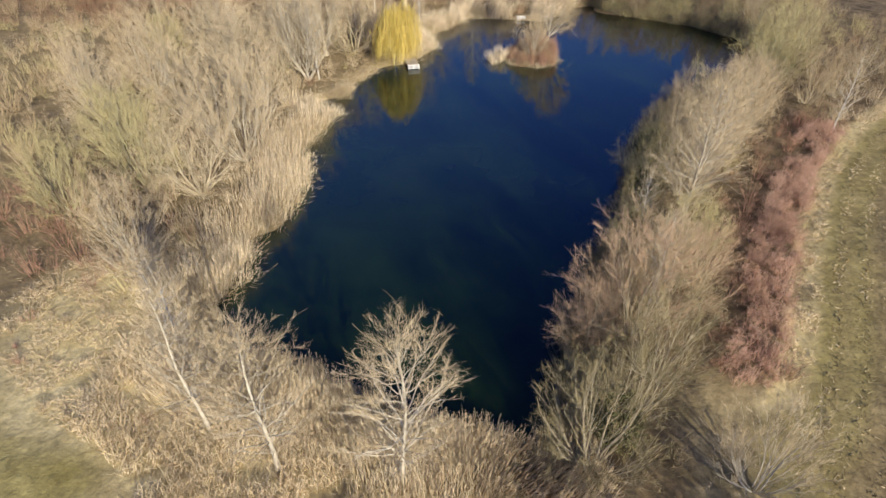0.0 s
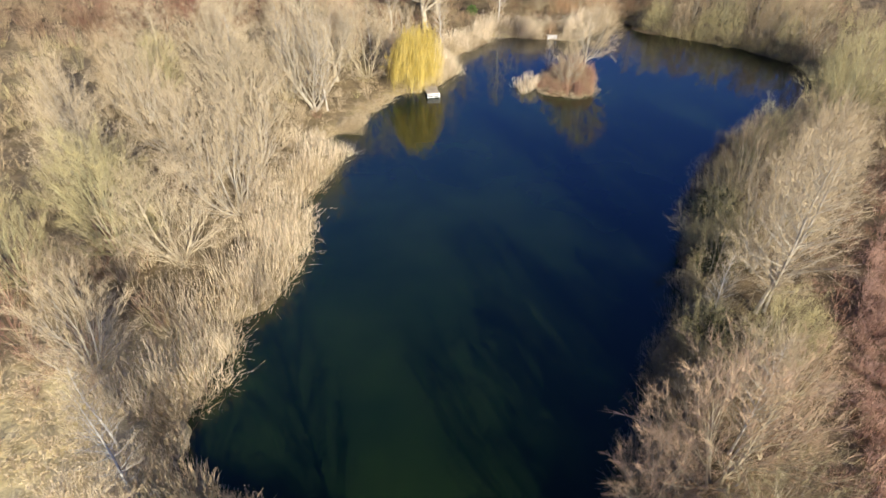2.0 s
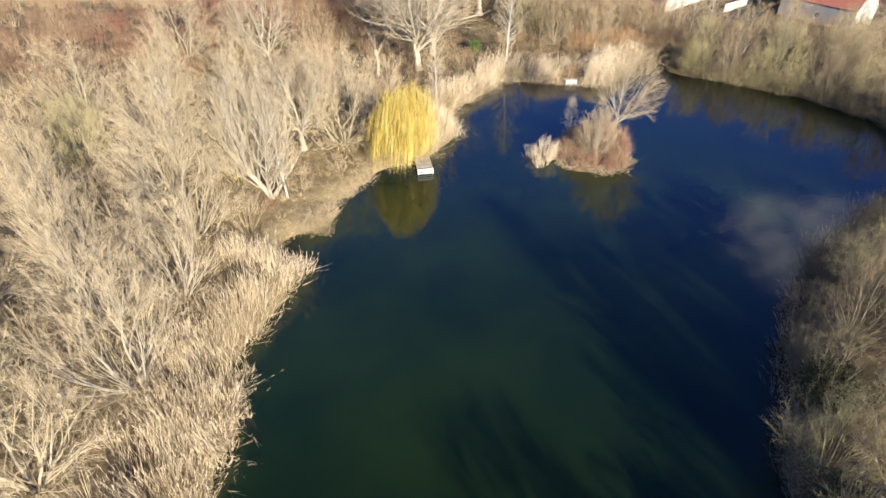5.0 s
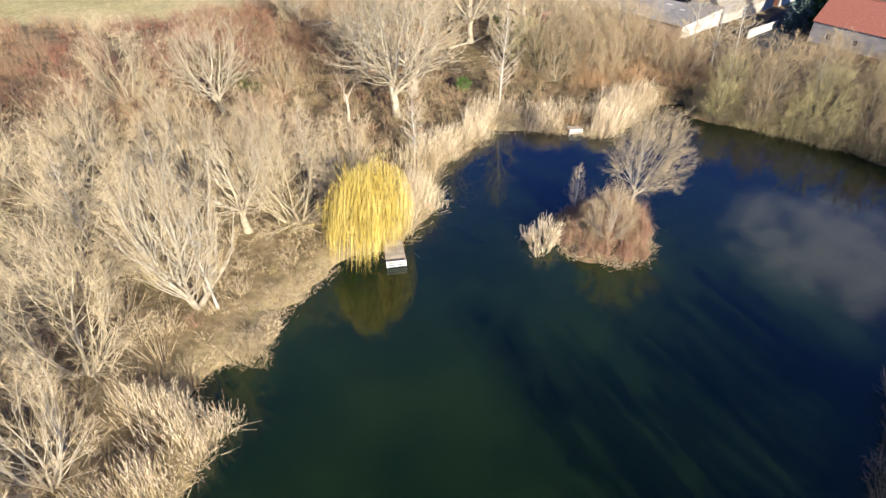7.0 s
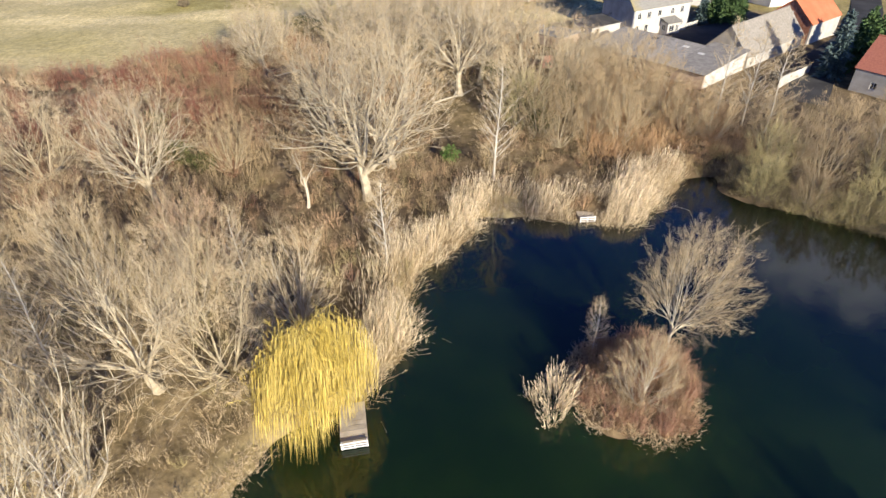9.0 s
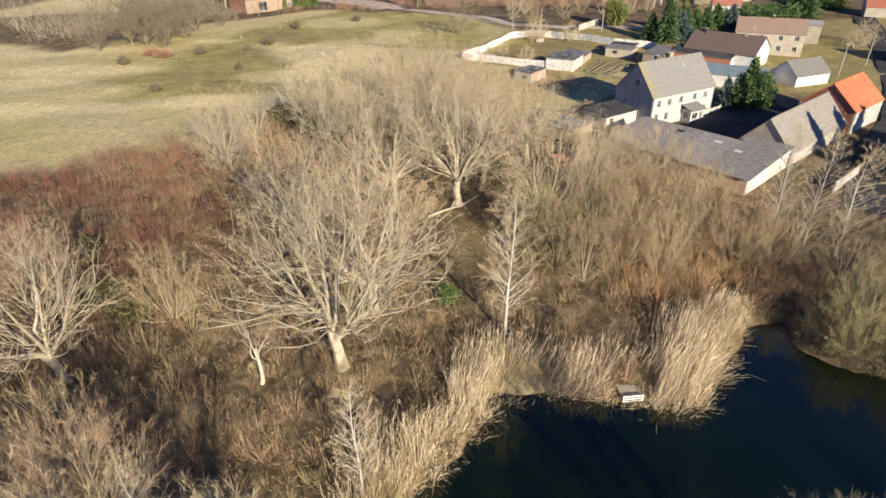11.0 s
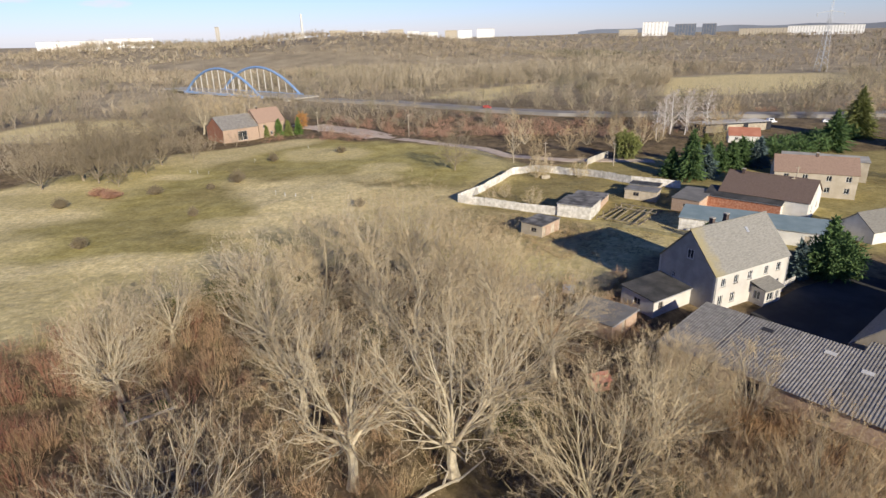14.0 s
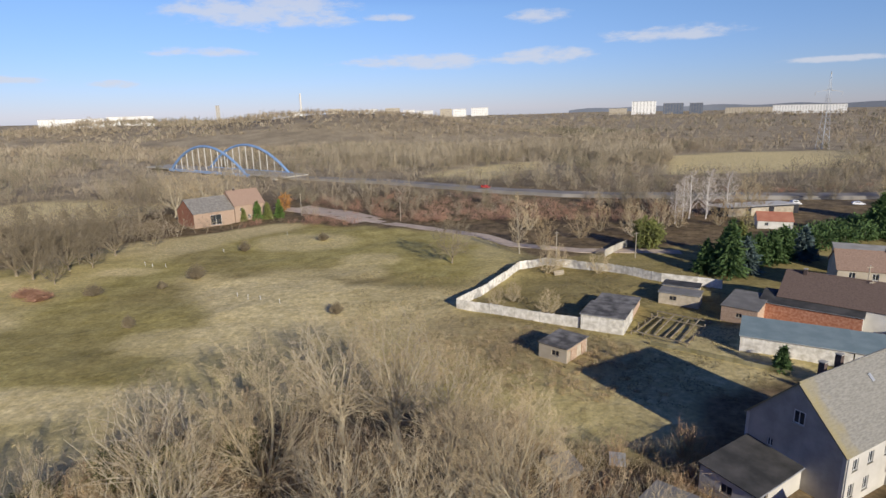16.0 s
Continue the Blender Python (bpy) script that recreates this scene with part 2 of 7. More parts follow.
M_GLASS_WALL = mat("dark_facade", (0.10, 0.12, 0.16), (0.14, 0.16, 0.20), 0.1, vary=0.1)
M_ASPHALT = mat("asphalt", (0.045, 0.044, 0.043), (0.075, 0.073, 0.07), 0.2, vary=0.1, rough=0.95, spec=0.1)
M_ROAD = mat("worn_asphalt", (0.24, 0.225, 0.205), (0.32, 0.30, 0.275), 0.1, vary=0.08, rough=0.97, spec=0.08)
M_IVY = mat("dull_ivy_leaves", (0.055, 0.062, 0.022), (0.135, 0.125, 0.05), 0.3, vary=0.5, rand="island", bump=0)
M_TWIG_UMBER = mat("umber_twigs", (0.205, 0.128, 0.075), (0.30, 0.195, 0.118), 0.05, vary=0.35, rand="island", bump=0)
M_DOGWOOD = mat("dark_red_twigs", (0.20, 0.088, 0.058), (0.30, 0.148, 0.098), 0.05, vary=0.35, rand="island", bump=0)
M_FAR_RED = mat("far_red_twigs", (0.30, 0.175, 0.12), (0.39, 0.24, 0.17), 0.02, vary=0.2, rand="island", bump=0)
M_STAINED = mat("stained_render", (0.48, 0.45, 0.39), (0.73, 0.70, 0.64), 1.1, vary=0.18, fine=4)
M_MOSSY = mat("mossy_concrete", (0.20, 0.18, 0.09), (0.32, 0.29, 0.18), 0.6, vary=0.2)
M_TILE_DULL = mat("dull_red_tile", (0.42, 0.17, 0.11), (0.50, 0.23, 0.15), 0.4, vary=0.12)
M_NEEDLE_OLIVE = mat("olive_conifer_needles", (0.13, 0.145, 0.045), (0.20, 0.21, 0.07), 0.4, vary=0.4, rand="island", bump=0)
M_TWIG_DULL = mat("dull_twigs", (0.275, 0.203, 0.115), (0.365, 0.272, 0.158), 0.3, vary=0.3, rand="island", bump=0)
M_TWIG_ROSY = mat("rosy_twigs", (0.42, 0.285, 0.172), (0.53, 0.372, 0.236), 0.3, vary=0.3, rand="island", bump=0)
M_TWIG_GREY = mat("grey_twigs", (0.40, 0.308, 0.182), (0.515, 0.403, 0.244), 0.3, vary=0.3, rand="island", bump=0)
M_TWIG_ELM = mat("elm_twigs", (0.185, 0.150, 0.10), (0.265, 0.22, 0.15), 0.3, vary=0.3, rand="island", bump=0)
M_TWIG_SILVER = mat("silver_birch_twigs", (0.46, 0.40, 0.345), (0.58, 0.51, 0.44), 0.3, vary=0.25, rand="island", bump=0)
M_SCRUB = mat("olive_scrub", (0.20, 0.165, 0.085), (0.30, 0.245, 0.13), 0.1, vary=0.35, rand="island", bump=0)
M_BARK_TAN = mat("tan_bark", (0.38, 0.315, 0.20), (0.51, 0.435, 0.295), 1.5)
M_SOOT = mat("sooty_brick", (0.07, 0.055, 0.05), (0.13, 0.09, 0.075), 2.0)
M_ORANGE_LEAF = mat("orange_twigs", (0.36, 0.17, 0.05), (0.46, 0.24, 0.08), 0.5, rand="island", bump=0)
M_WOOD_OLD = mat("old_beams", (0.20, 0.165, 0.115), (0.32, 0.27, 0.19), 1.0, vary=0.25)
M_TWIG_ORANGE = mat("orange_brush", (0.40, 0.25, 0.13), (0.51, 0.34, 0.19), 0.15, vary=0.3, rand="island", bump=0)
M_FELT_WORN = mat("worn_patchy_felt", (0.09, 0.085, 0.078), (0.27, 0.255, 0.23), 0.55, vary=0.2)
M_GRAVEL = mat("gravel", (0.44, 0.355, 0.28), (0.56, 0.46, 0.365), 0.4, vary=0.15)
M_STEEL_BLUE = mat("blue_steel", (0.18, 0.30, 0.50), (0.23, 0.35, 0.56), 0.2, rough=0.4, vary=0.08)
M_STEEL = mat("galvanised_steel", (0.34, 0.35, 0.36), (0.44, 0.45, 0.46), 0.5, rough=0.5, metal=0.4)
M_CAR_RED = mat("red_paint", (0.62, 0.03, 0.02), (0.66, 0.04, 0.03), 0.5, rough=0.25, vary=0.04, spec=0.5)
M_CAR_WHITE = mat("white_car_paint", (0.75, 0.75, 0.75), (0.8, 0.8, 0.8), 0.5, rough=0.25, vary=0.04, spec=0.5)
M_CAR_BLUE = mat("blue_paint", (0.05, 0.10, 0.35), (0.06, 0.12, 0.40), 0.5, rough=0.25, vary=0.04, spec=0.5)
M_RUBBER = mat("rubber", (0.03, 0.03, 0.03), (0.05, 0.05, 0.05), 1.0)
M_PINK = mat("faded_red_sheet", (0.62, 0.24, 0.17), (0.72, 0.32, 0.23), 0.8, vary=0.1)
M_GLASS = bpy.data.materials.new("window_glass")
M_GLASS.use_nodes = True
_g = M_GLASS.node_tree.nodes["Principled BSDF"].inputs
_g["Base Color"].default_value, _g["Roughness"].default_value, _g["Specular IOR Level"].default_value = (0.03, 0.035, 0.04, 1), 0.05, 0.6


# ---- small modelling kit ----
class Geo:
    def __init__(self):
        self.v, self.f = [], []

    def add(self, verts, faces):
        n = len(self.v)
        self.v += [tuple(p) for p in verts]
        self.f += [tuple(n + i for i in f) for f in faces]
        return self

    def box(self, x0, x1, y0, y1, z0, z1):
        return self.add([(x, y, z) for z in (z0, z1) for x, y in ((x0, y0), (x1, y0), (x1, y1), (x0, y1))],
                        [(3, 2, 1, 0), (4, 5, 6, 7), (0, 1, 5, 4), (1, 2, 6, 5), (2, 3, 7, 6), (3, 0, 4, 7)])

    def slab(self, quad, thick):
        """A sheet with four corners, thickened downwards."""
        q = [Vector(p) for p in quad]
        n = (q[1] - q[0]).cross(q[3] - q[0]).normalized() * thick
        if n.z < 0:
            n = -n
        return self.add([p - n for p in q] + q, [(3, 2, 1, 0), (4, 5, 6, 7), (0, 1, 5, 4), (1, 2, 6, 5), (2, 3, 7, 6), (3, 0, 4, 7)])

    def tube(self, pts, radii, sides=6):
        pts = [Vector(p) for p in pts]
        rings = []
        for i, p in enumerate(pts):
            d = (pts[min(i + 1, len(pts) - 1)] - pts[max(i - 1, 0)]).normalized()
            u = d.orthogonal().normalized() if i == 0 else (u - d * u.dot(d)).normalized()
            w = d.cross(u)
            rings.append([p + (u * math.cos(a) + w * math.sin(a)) * radii[i] for a in [2 * math.pi * k / sides for k in range(sides)]])
        faces = [(i * sides + k, i * sides + (k + 1) % sides, (i + 1) * sides + (k + 1) % sides, (i + 1) * sides + k) for i in range(len(pts) - 1) for k in range(sides)]
        faces.append(tuple(range(len(pts) * sides - sides, len(pts) * sides)))
        return self.add([p for r in rings for p in r], faces)

    def ob(self, name, material, parent=None, label=""):
        me = bpy.data.meshes.new(name)
        me.from_pydata(self.v, [], self.f)
        me.materials.append(material)
        o = new(name, me)
        o.parent = parent
        return tagged(o, label)


def tri_mesh(name, tri, material, smooth=False):
    """A mesh from an array of loose triangles, n x 3 x 3."""
    n = len(tri)
    me = bpy.data.meshes.new(name)
    me.vertices.add(3 * n), me.loops.add(3 * n), me.polygons.add(n)
    me.vertices.foreach_set("co", np.asarray(tri, dtype=np.float32).ravel())
    me.loops.foreach_set("vertex_index", np.arange(3 * n, dtype=np.int32))
    me.polygons.foreach_set("loop_start", np.arange(0, 3 * n, 3, dtype=np.int32))
    me.polygons.foreach_set("loop_total", np.full(n, 3, dtype=np.int32))
    me.update(calc_edges=True)
    me.materials.append(material)
    return me


def thing(name, label, category, x=0.0, y=0.0, z=0.0, turn=0.0, group="", kind=""):
    o = new(name)
    o.matrix_world = pose(x, y, z, 0, 0, turn)
    return tagged(o, label, category, group, kind)


# ---- ground, pond, road ----
POND = [(-24, 44.5), (-22.4, 47.5), (-21.9, 51), (-22.8, 55), (-19.8, 60), (-19.3, 65), (-19.3, 73), (-21.4, 79), (-18.4, 88.6), (-18.6, 90.5), (-22.6, 93.5),
        (-20.6, 96.7), (-17, 100), (-16.4, 104), (-12.6, 111), (-6.3, 116.3), (-2.9, 123), (-3.5, 128), (-2.2, 135), (3.2, 141), (5.1, 145),
        (11, 145.8), (16, 144.5), (23.2, 143.3), (30, 151.5), (33.7, 156), (38, 156), (38.4, 151.2), (48.7, 144.3), (57.5, 138.5), (65, 128),
        (63, 115), (56, 107), (47, 101.5), (38, 93.5), (28.8, 79), (25.5, 71), (22, 60.5), (16.8, 50.5), (12, 39), (10.6, 32.5), (9.6, 28.4), (7.6, 27.2), (2.4, 28.8), (-3, 30.6), (-8.7, 32.6), (-12, 34.5), (-17, 37), (-22.4, 39.2)]
ISLE = [(12.6, 114.2), (15, 112.4), (18, 111.9), (21.2, 112.8), (22.4, 115.5), (22.4, 120), (20.5, 122.8), (17, 123.2), (13.8, 122), (12, 118)]


def inside(x, y, poly):
    r = np.zeros(np.shape(x), bool)
    for (ax, ay), (bx, by) in zip(poly, poly[1:] + poly[:1]):
        if ay != by:
            r ^= ((ay > y) != (by > y)) & (x < (bx - ax) * (y - ay) / (by - ay) + ax)
    return r


def line_gap(x, y, pts, closed=False):
    """Distance from a line of points."""
    d = np.full(np.shape(x), 1e9)
    for (ax, ay), (bx, by) in zip(pts, pts[1:] + (pts[:1] if closed else [])):
        ex, ey = bx - ax, by - ay
        t = np.clip(((x - ax) * ex + (y - ay) * ey) / max(ex * ex + ey * ey, 1e-9), 0, 1)
        d = np.minimum(d, np.hypot(x - ax - t * ex, y - ay - t * ey))
    return d


def shore(x, y):
    """Metres from the water's edge, positive on land."""
    x, y = np.asarray(x, float), np.asarray(y, float)
    a = line_gap(x, y, POND, True) * np.where(inside(x, y, POND), -1, 1)
    b = line_gap(x, y, ISLE, True) * np.where(inside(x, y, ISLE), 1, -1)
    return np.maximum(a, b)


def waves(x, y, s, k=0.0):
    return (np.sin(x / s + 1.3 * k + 1.7 * np.sin(y / s * 0.7 + k)) + np.sin(y / s * 1.1 + k + 1.3 * np.sin(x / s * 0.6 + 2 * k))) * 0.5


def ground_z(x, y):
    x, y = np.asarray(x, float), np.asarray(y, float)
    s = shore(x, y)
    edge = s + 0.7 * waves(x, y, 2.4, 2) + 0.5 * waves(x, y, 0.9, 5)
    low = np.clip(edge / 5, -1, 1)
    z = np.where(low < 0, 1.4 * low, np.clip(low, 0, 1) ** 0.7)
    land = np.clip(s / 10, 0, 1)
    z = z + land * (0.22 * waves(x, y, 6) + 0.12 * waves(x, y, 2.3, 1))
    z = z + 1.0 * np.exp(-((x - 35) ** 2 + (y - 205) ** 2) / 45 ** 2)
    far = np.clip((np.hypot(x, y - 200) - 400) / 900, 0, 1)
    z = z + far * 7 * np.clip(waves(x, y, 170, 3) + 0.1, 0, 2)
    for hx, hy, rx, ry, hh in ((-270, 1020, 360, 190, 22), (-70, 960, 260, 150, 17), (-620, 1100, 300, 160, 14)):
        q = np.clip(1 - ((x - hx) / rx) ** 2 - ((y - hy) / ry) ** 2, 0, 1)
        z = z + hh * q * q * (3 - 2 * q)
    return z


def gz(x, y):
    return float(ground_z(x, y))


def spread(a, b, step):
    return list(np.arange(a, b, step))


FAR = [200 * 1.35 ** k for k in range(1, 10)]
gx = np.array([-v - 100 for v in FAR[::-1]] + spread(-240, -132, 6) + spread(-132, -60, 3) + spread(-60, 82, 1.2) + spread(82, 260, 6) + [v + 100 for v in FAR])
gy = np.array([-v - 30 for v in FAR[::-1]] + spread(-90, 18, 6) + spread(18, 162, 1.2) + spread(162, 236, 4) + spread(236, 384, 2.4) + spread(384, 420, 4) + spread(420, 700, 14) + [v + 520 for v in FAR])
X, Y = np.meshgrid(gx, gy)
Z = ground_z(X, Y)
nx, ny = len(gx), len(gy)
me = bpy.data.meshes.new("ground")
idx = np.arange(nx * ny).reshape(ny, nx)
quads = np.stack([idx[:-1, :-1], idx[:-1, 1:], idx[1:, 1:], idx[1:, :-1]], -1).reshape(-1, 4)
me.from_pydata(np.stack([X, Y, Z], -1).reshape(-1, 3).tolist(), [], quads.tolist())
me.polygons.foreach_set("use_smooth", np.ones(len(quads), bool))

# what grows where: short grass, straw, bare earth; leaf litter elsewhere
EAST_EDGE = [(19, 16), (24.6, 28.7), (27.8, 31), (32.9, 38.5), (37.2, 46.5), (43.1, 56.7), (52, 70.2), (62.5, 82.3), (74.8, 93), (95, 108), (140, 140)]
EAST_FIELD = EAST_EDGE + [(400, 140), (400, -200), (20, -200)]
SW_FIELD = [(-300, 52), (-39.6, 35.7), (-33.8, 30.8), (-27.3, 27.1), (-22.3, 23.4), (-18, 0), (-18, -200), (-300, -200)]
MEADOW = [(-400, 190), (-75, 196), (-52, 212), (-36, 226), (-14, 240), (5, 236), (16, 226), (28, 224), (36, 240), (60, 240), (60, 262), (25, 262), (3, 274), (26, 316), (5, 350),
          (-20, 362), (-60, 372), (-95, 345), (-128, 300), (-170, 320), (-400, 330)]
OPEN_CORNER = [(17.5, 21), (19.5, 33), (25.5, 34), (28.2, 32), (24.6, 28.7), (21.5, 19)]
FIELD_FAR = [(130, 500), (200, 498), (262, 520), (330, 640), (255, 640), (180, 622)]
FIELD_BANK = [(-15, 510), (30, 500), (70, 560), (75, 600), (40, 580), (0, 540)]
FIELD_WEST = [(-215, 372), (-128, 382), (-118, 425), (-200, 445)]
ROAD = [(-330, 690), (-190, 590), (-95, 521), (-27, 484), (20, 447), (56, 424), (103, 413), (170, 402), (300, 396)]
TRACK = [(-70, 412), (-54, 399), (-38, 386), (-15, 366), (-2, 356), (14, 344), (22, 332), (40, 322), (66, 318)]


def soft(mask_gap, w):
    return np.clip(0.5 + mask_gap / w, 0, 1)


def signed(x, y, poly):
    return line_gap(x, y, poly, True) * np.where(inside(x, y, poly), 1, -1)


wob = 1.6 * waves(X, Y, 3.1, 4) + 2.5 * waves(X, Y, 9, 5)
STRAW_SPOTS = [(-41, 342, 20, 15), (-18, 317, 10, 9), (-36, 292, 17, 20), (-30, 276, 16, 12), (-45, 262, 15, 8), (-20, 305, 11, 9), (-150, 400, 60, 24), (-54, 240, 24, 6), (-105, 272, 26, 7), (-150, 300, 60, 12), (-130, 250, 60, 14), (-95, 236, 26, 7), (-80, 310, 10, 5)]
spot = np.zeros_like(X)
for sx, sy, sw, sh in STRAW_SPOTS:
    spot = np.maximum(spot, 1.6 * (1 - ((X - sx) / sw) ** 2 - ((Y - sy) / sh) ** 2))
spot = np.clip(1.4 * spot + 0.35 * wob / 3 - 0.2, 0, 1)
SWARD = [(-64.9, 244.4), (-48, 244.6), (-46.5, 253.5), (-48.8, 271.8), (-60.1, 286.4), (-69.7, 310), (-45.4, 302.9), (-23.3, 296.5), (3.4, 294.6), (8.9, 327.8), (-15.2, 363.8), (-37.3, 374), (-58.9, 345.6),
         (-78.9, 310.7), (-79.7, 283.8), (-82.4, 267.8), (-101, 252), (-170, 262), (-170, 246), (-101.7, 243)]
sward = soft(signed(X, Y, SWARD) + 3 + 0.8 * wob, 6)
patch = 1.3 * waves(X, Y, 17, 6) + 0.6 * waves(X, Y, 6, 7)
mead = soft(signed(X, Y, MEADOW) + wob, 4)
east = soft(signed(X, Y, EAST_FIELD) + 0.3 * wob, 1.5)
swf = soft(signed(X, Y, SW_FIELD) + wob, 3)
yard = soft(signed(X, Y, [(3, 274), (26, 262), (60, 240), (110, 230), (200, 260), (220, 330), (60, 325), (26, 312)]), 3)
green = np.clip(mead * (0.85 + 0.3 * patch) + swf * 0.8 + east * 0.5 * soft(6.5 - line_gap(X, Y, EAST_EDGE), 4) + east * 0.2 + yard * 0.7 + 0.12 * soft(1 - np.hypot((X - 3) / 4, (Y - 172) / 13) + 0.15 * wob, 1), 0, 1)
straw = np.clip(mead * np.clip((1 - sward) * (0.58 - 0.24 * patch) + 0.75 * spot - 0.12 * sward, 0, 1) + 0.8 * soft(1.3 - line_gap(X, Y, EAST_EDGE), 0.9) * (Y > 31) + 0.3 * soft(signed(X, Y, OPEN_CORNER), 2) + 0.75 * soft(13 - np.hypot(X + 29, Y - 41), 6) + 0.55 * soft(34 - Y + wob, 6) * (1 - east) * (1 - swf) * (X > -60) * (X < 5) + soft(signed(X, Y, FIELD_FAR), 6)
                + soft(signed(X, Y, FIELD_BANK), 6) + soft(signed(X, Y, FIELD_WEST), 6) + 0.3 * soft(1.6 - np.abs(shore(X, Y) - 1.0), 1.5) * (X < 0) + 0.12 * soft(-14 - X + wob, 6) * soft(142 - Y + wob, 10) * (1 - swf) + 0.6 * soft(3.5 - np.hypot(X - 7.5, Y - 147.5), 2), 0, 1)
bare = np.clip(east * (0.2 + 0.75 * soft(line_gap(X, Y, EAST_EDGE) - 8 + wob, 4) + 0.22 * np.sin(2.1 * line_gap(X, Y, EAST_EDGE))) + 0.2 * yard * soft(patch, 2) + 0.55 * soft(signed(X, Y, [(2, 274), (26, 262), (34, 258), (28, 246), (10, 248), (-6, 262)]) + wob, 6), 0, 1)
layer = me.color_attributes.new("cover", "FLOAT_COLOR", "POINT")
layer.data.foreach_set("color", np.stack([green, straw, bare, soft(np.hypot(X, Y - 165) - 330, 160)], -1).astype(np.float32).ravel())

mg = bpy.data.materials.new("land")
mg.use_nodes = True
t = mg.node_tree
bsdf = t.nodes["Principled BSDF"]
bsdf.inputs["Roughness"].default_value, bsdf.inputs["Specular IOR Level"].default_value = 0.95, 0.15
tc = t.nodes.new("ShaderNodeTexCoord")


def two_tone(a, b, scale, detail=8):
    n = t.nodes.new("ShaderNodeTexNoise")
    n.inputs["Scale"].default_value, n.inputs["Detail"].default_value, n.inputs["Roughness"].default_value = scale, detail, 0.65
    t.links.new(tc.outputs["Object"], n.inputs["Vector"])
    c = t.nodes.new("ShaderNodeValToRGB")
    c.color_ramp.elements[0].position, c.color_ramp.elements[1].position = 0.35, 0.65
    c.color_ramp.elements[0].color, c.color_ramp.elements[1].color = (*a, 1), (*b, 1)
    t.links.new(n.outputs[0], c.inputs[0])
    return c.outputs[0], n.outputs[0]


def blend(fac, a, b):
    m = t.nodes.new("ShaderNodeMixRGB")
    t.links.new(fac, m.inputs[0]), t.links.new(a, m.inputs[1]), t.links.new(b, m.inputs[2])
    return m.outputs[0]


litter, rough_n = two_tone((0.088, 0.064, 0.034), (0.25, 0.182, 0.102), 0.35)
grass, _ = two_tone((0.30, 0.248, 0.080), (0.47, 0.395, 0.150), 0.22)
dry, _ = two_tone((0.56, 0.452, 0.215), (0.76, 0.63, 0.335), 0.6)
soil, _ = two_tone((0.205, 0.150, 0.074), (0.345, 0.262, 0.135), 0.8)
at = t.nodes.new("ShaderNodeAttribute")
at.attribute_name = "cover"
sp = t.nodes.new("ShaderNodeSeparateColor")
t.links.new(at.outputs["Color"], sp.inputs[0])
brushland, _ = two_tone((0.27, 0.22, 0.145), (0.45, 0.37, 0.245), 0.035)
col = blend(sp.outputs[2], blend(sp.outputs[1], blend(sp.outputs[0], blend(at.outputs["Alpha"], litter, brushland), grass), dry), soil)
grain = t.nodes.new("ShaderNodeTexNoise")
grain.inputs["Scale"].default_value, grain.inputs["Detail"].default_value, grain.inputs["Roughness"].default_value = 1.1, 10, 0.75
t.links.new(tc.outputs["Object"], grain.inputs["Vector"])
lift = t.nodes.new("ShaderNodeMapRange")
lift.inputs[1].default_value, lift.inputs[2].default_value, lift.inputs[3].default_value, lift.inputs[4].default_value = 0.3, 0.7, 0.62, 1.38
t.links.new(grain.outputs[0], lift.inputs[0])
grained = t.nodes.new("ShaderNodeMixRGB")
grained.blend_type = "MULTIPLY"
grained.inputs[0].default_value = 1
t.links.new(col, grained.inputs[1]), t.links.new(lift.outputs[0], grained.inputs[2])
t.links.new(grained.outputs[0], bsdf.inputs["Base Color"])
bp = t.nodes.new("ShaderNodeBump")
bp.inputs["Strength"].default_value, bp.inputs["Distance"].default_value = 0.8, 0.4
t.links.new(rough_n, bp.inputs["Height"]), t.links.new(bp.outputs[0], bsdf.inputs["Normal"])
me.materials.append(mg)
tagged(new("ground", me), "brown and green late winter ground with straw and meadow grass", "ground", kind="structure")

mw = bpy.data.materials.new("pond_water")
mw.use_nodes = True
t = mw.node_tree
bsdf = t.nodes["Principled BSDF"]
bsdf.inputs["Roughness"].default_value, bsdf.inputs["IOR"].default_value = 0.05, 1.5
tc = t.nodes.new("ShaderNodeTexCoord")
bsdf.subsurface_method = "BURLEY"
bsdf.inputs["Subsurface Weight"].default_value, bsdf.inputs["Subsurface Scale"].default_value = 1.0, 1.0
bsdf.inputs["Subsurface Radius"].default_value = (0.9, 1.5, 0.8)
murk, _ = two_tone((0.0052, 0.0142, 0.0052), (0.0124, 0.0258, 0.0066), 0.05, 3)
# murk colour falls to 0.4 of its value from y 108 to y 138
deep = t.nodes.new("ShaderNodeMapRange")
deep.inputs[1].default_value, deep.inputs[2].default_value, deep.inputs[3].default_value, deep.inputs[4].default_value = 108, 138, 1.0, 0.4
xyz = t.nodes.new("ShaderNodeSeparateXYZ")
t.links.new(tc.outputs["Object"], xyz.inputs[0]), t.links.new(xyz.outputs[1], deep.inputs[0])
scaled_murk = t.nodes.new("ShaderNodeVectorMath")
scaled_murk.operation = "SCALE"
t.links.new(murk, scaled_murk.inputs[0]), t.links.new(deep.outputs[0], scaled_murk.inputs["Scale"])
t.links.new(scaled_murk.outputs[0], bsdf.inputs["Base Color"])
rip = t.nodes.new("ShaderNodeTexNoise")
rip.inputs["Scale"].default_value, rip.inputs["Detail"].default_value = 1.6, 3
t.links.new(tc.outputs["Object"], rip.inputs["Vector"])
bp = t.nodes.new("ShaderNodeBump")
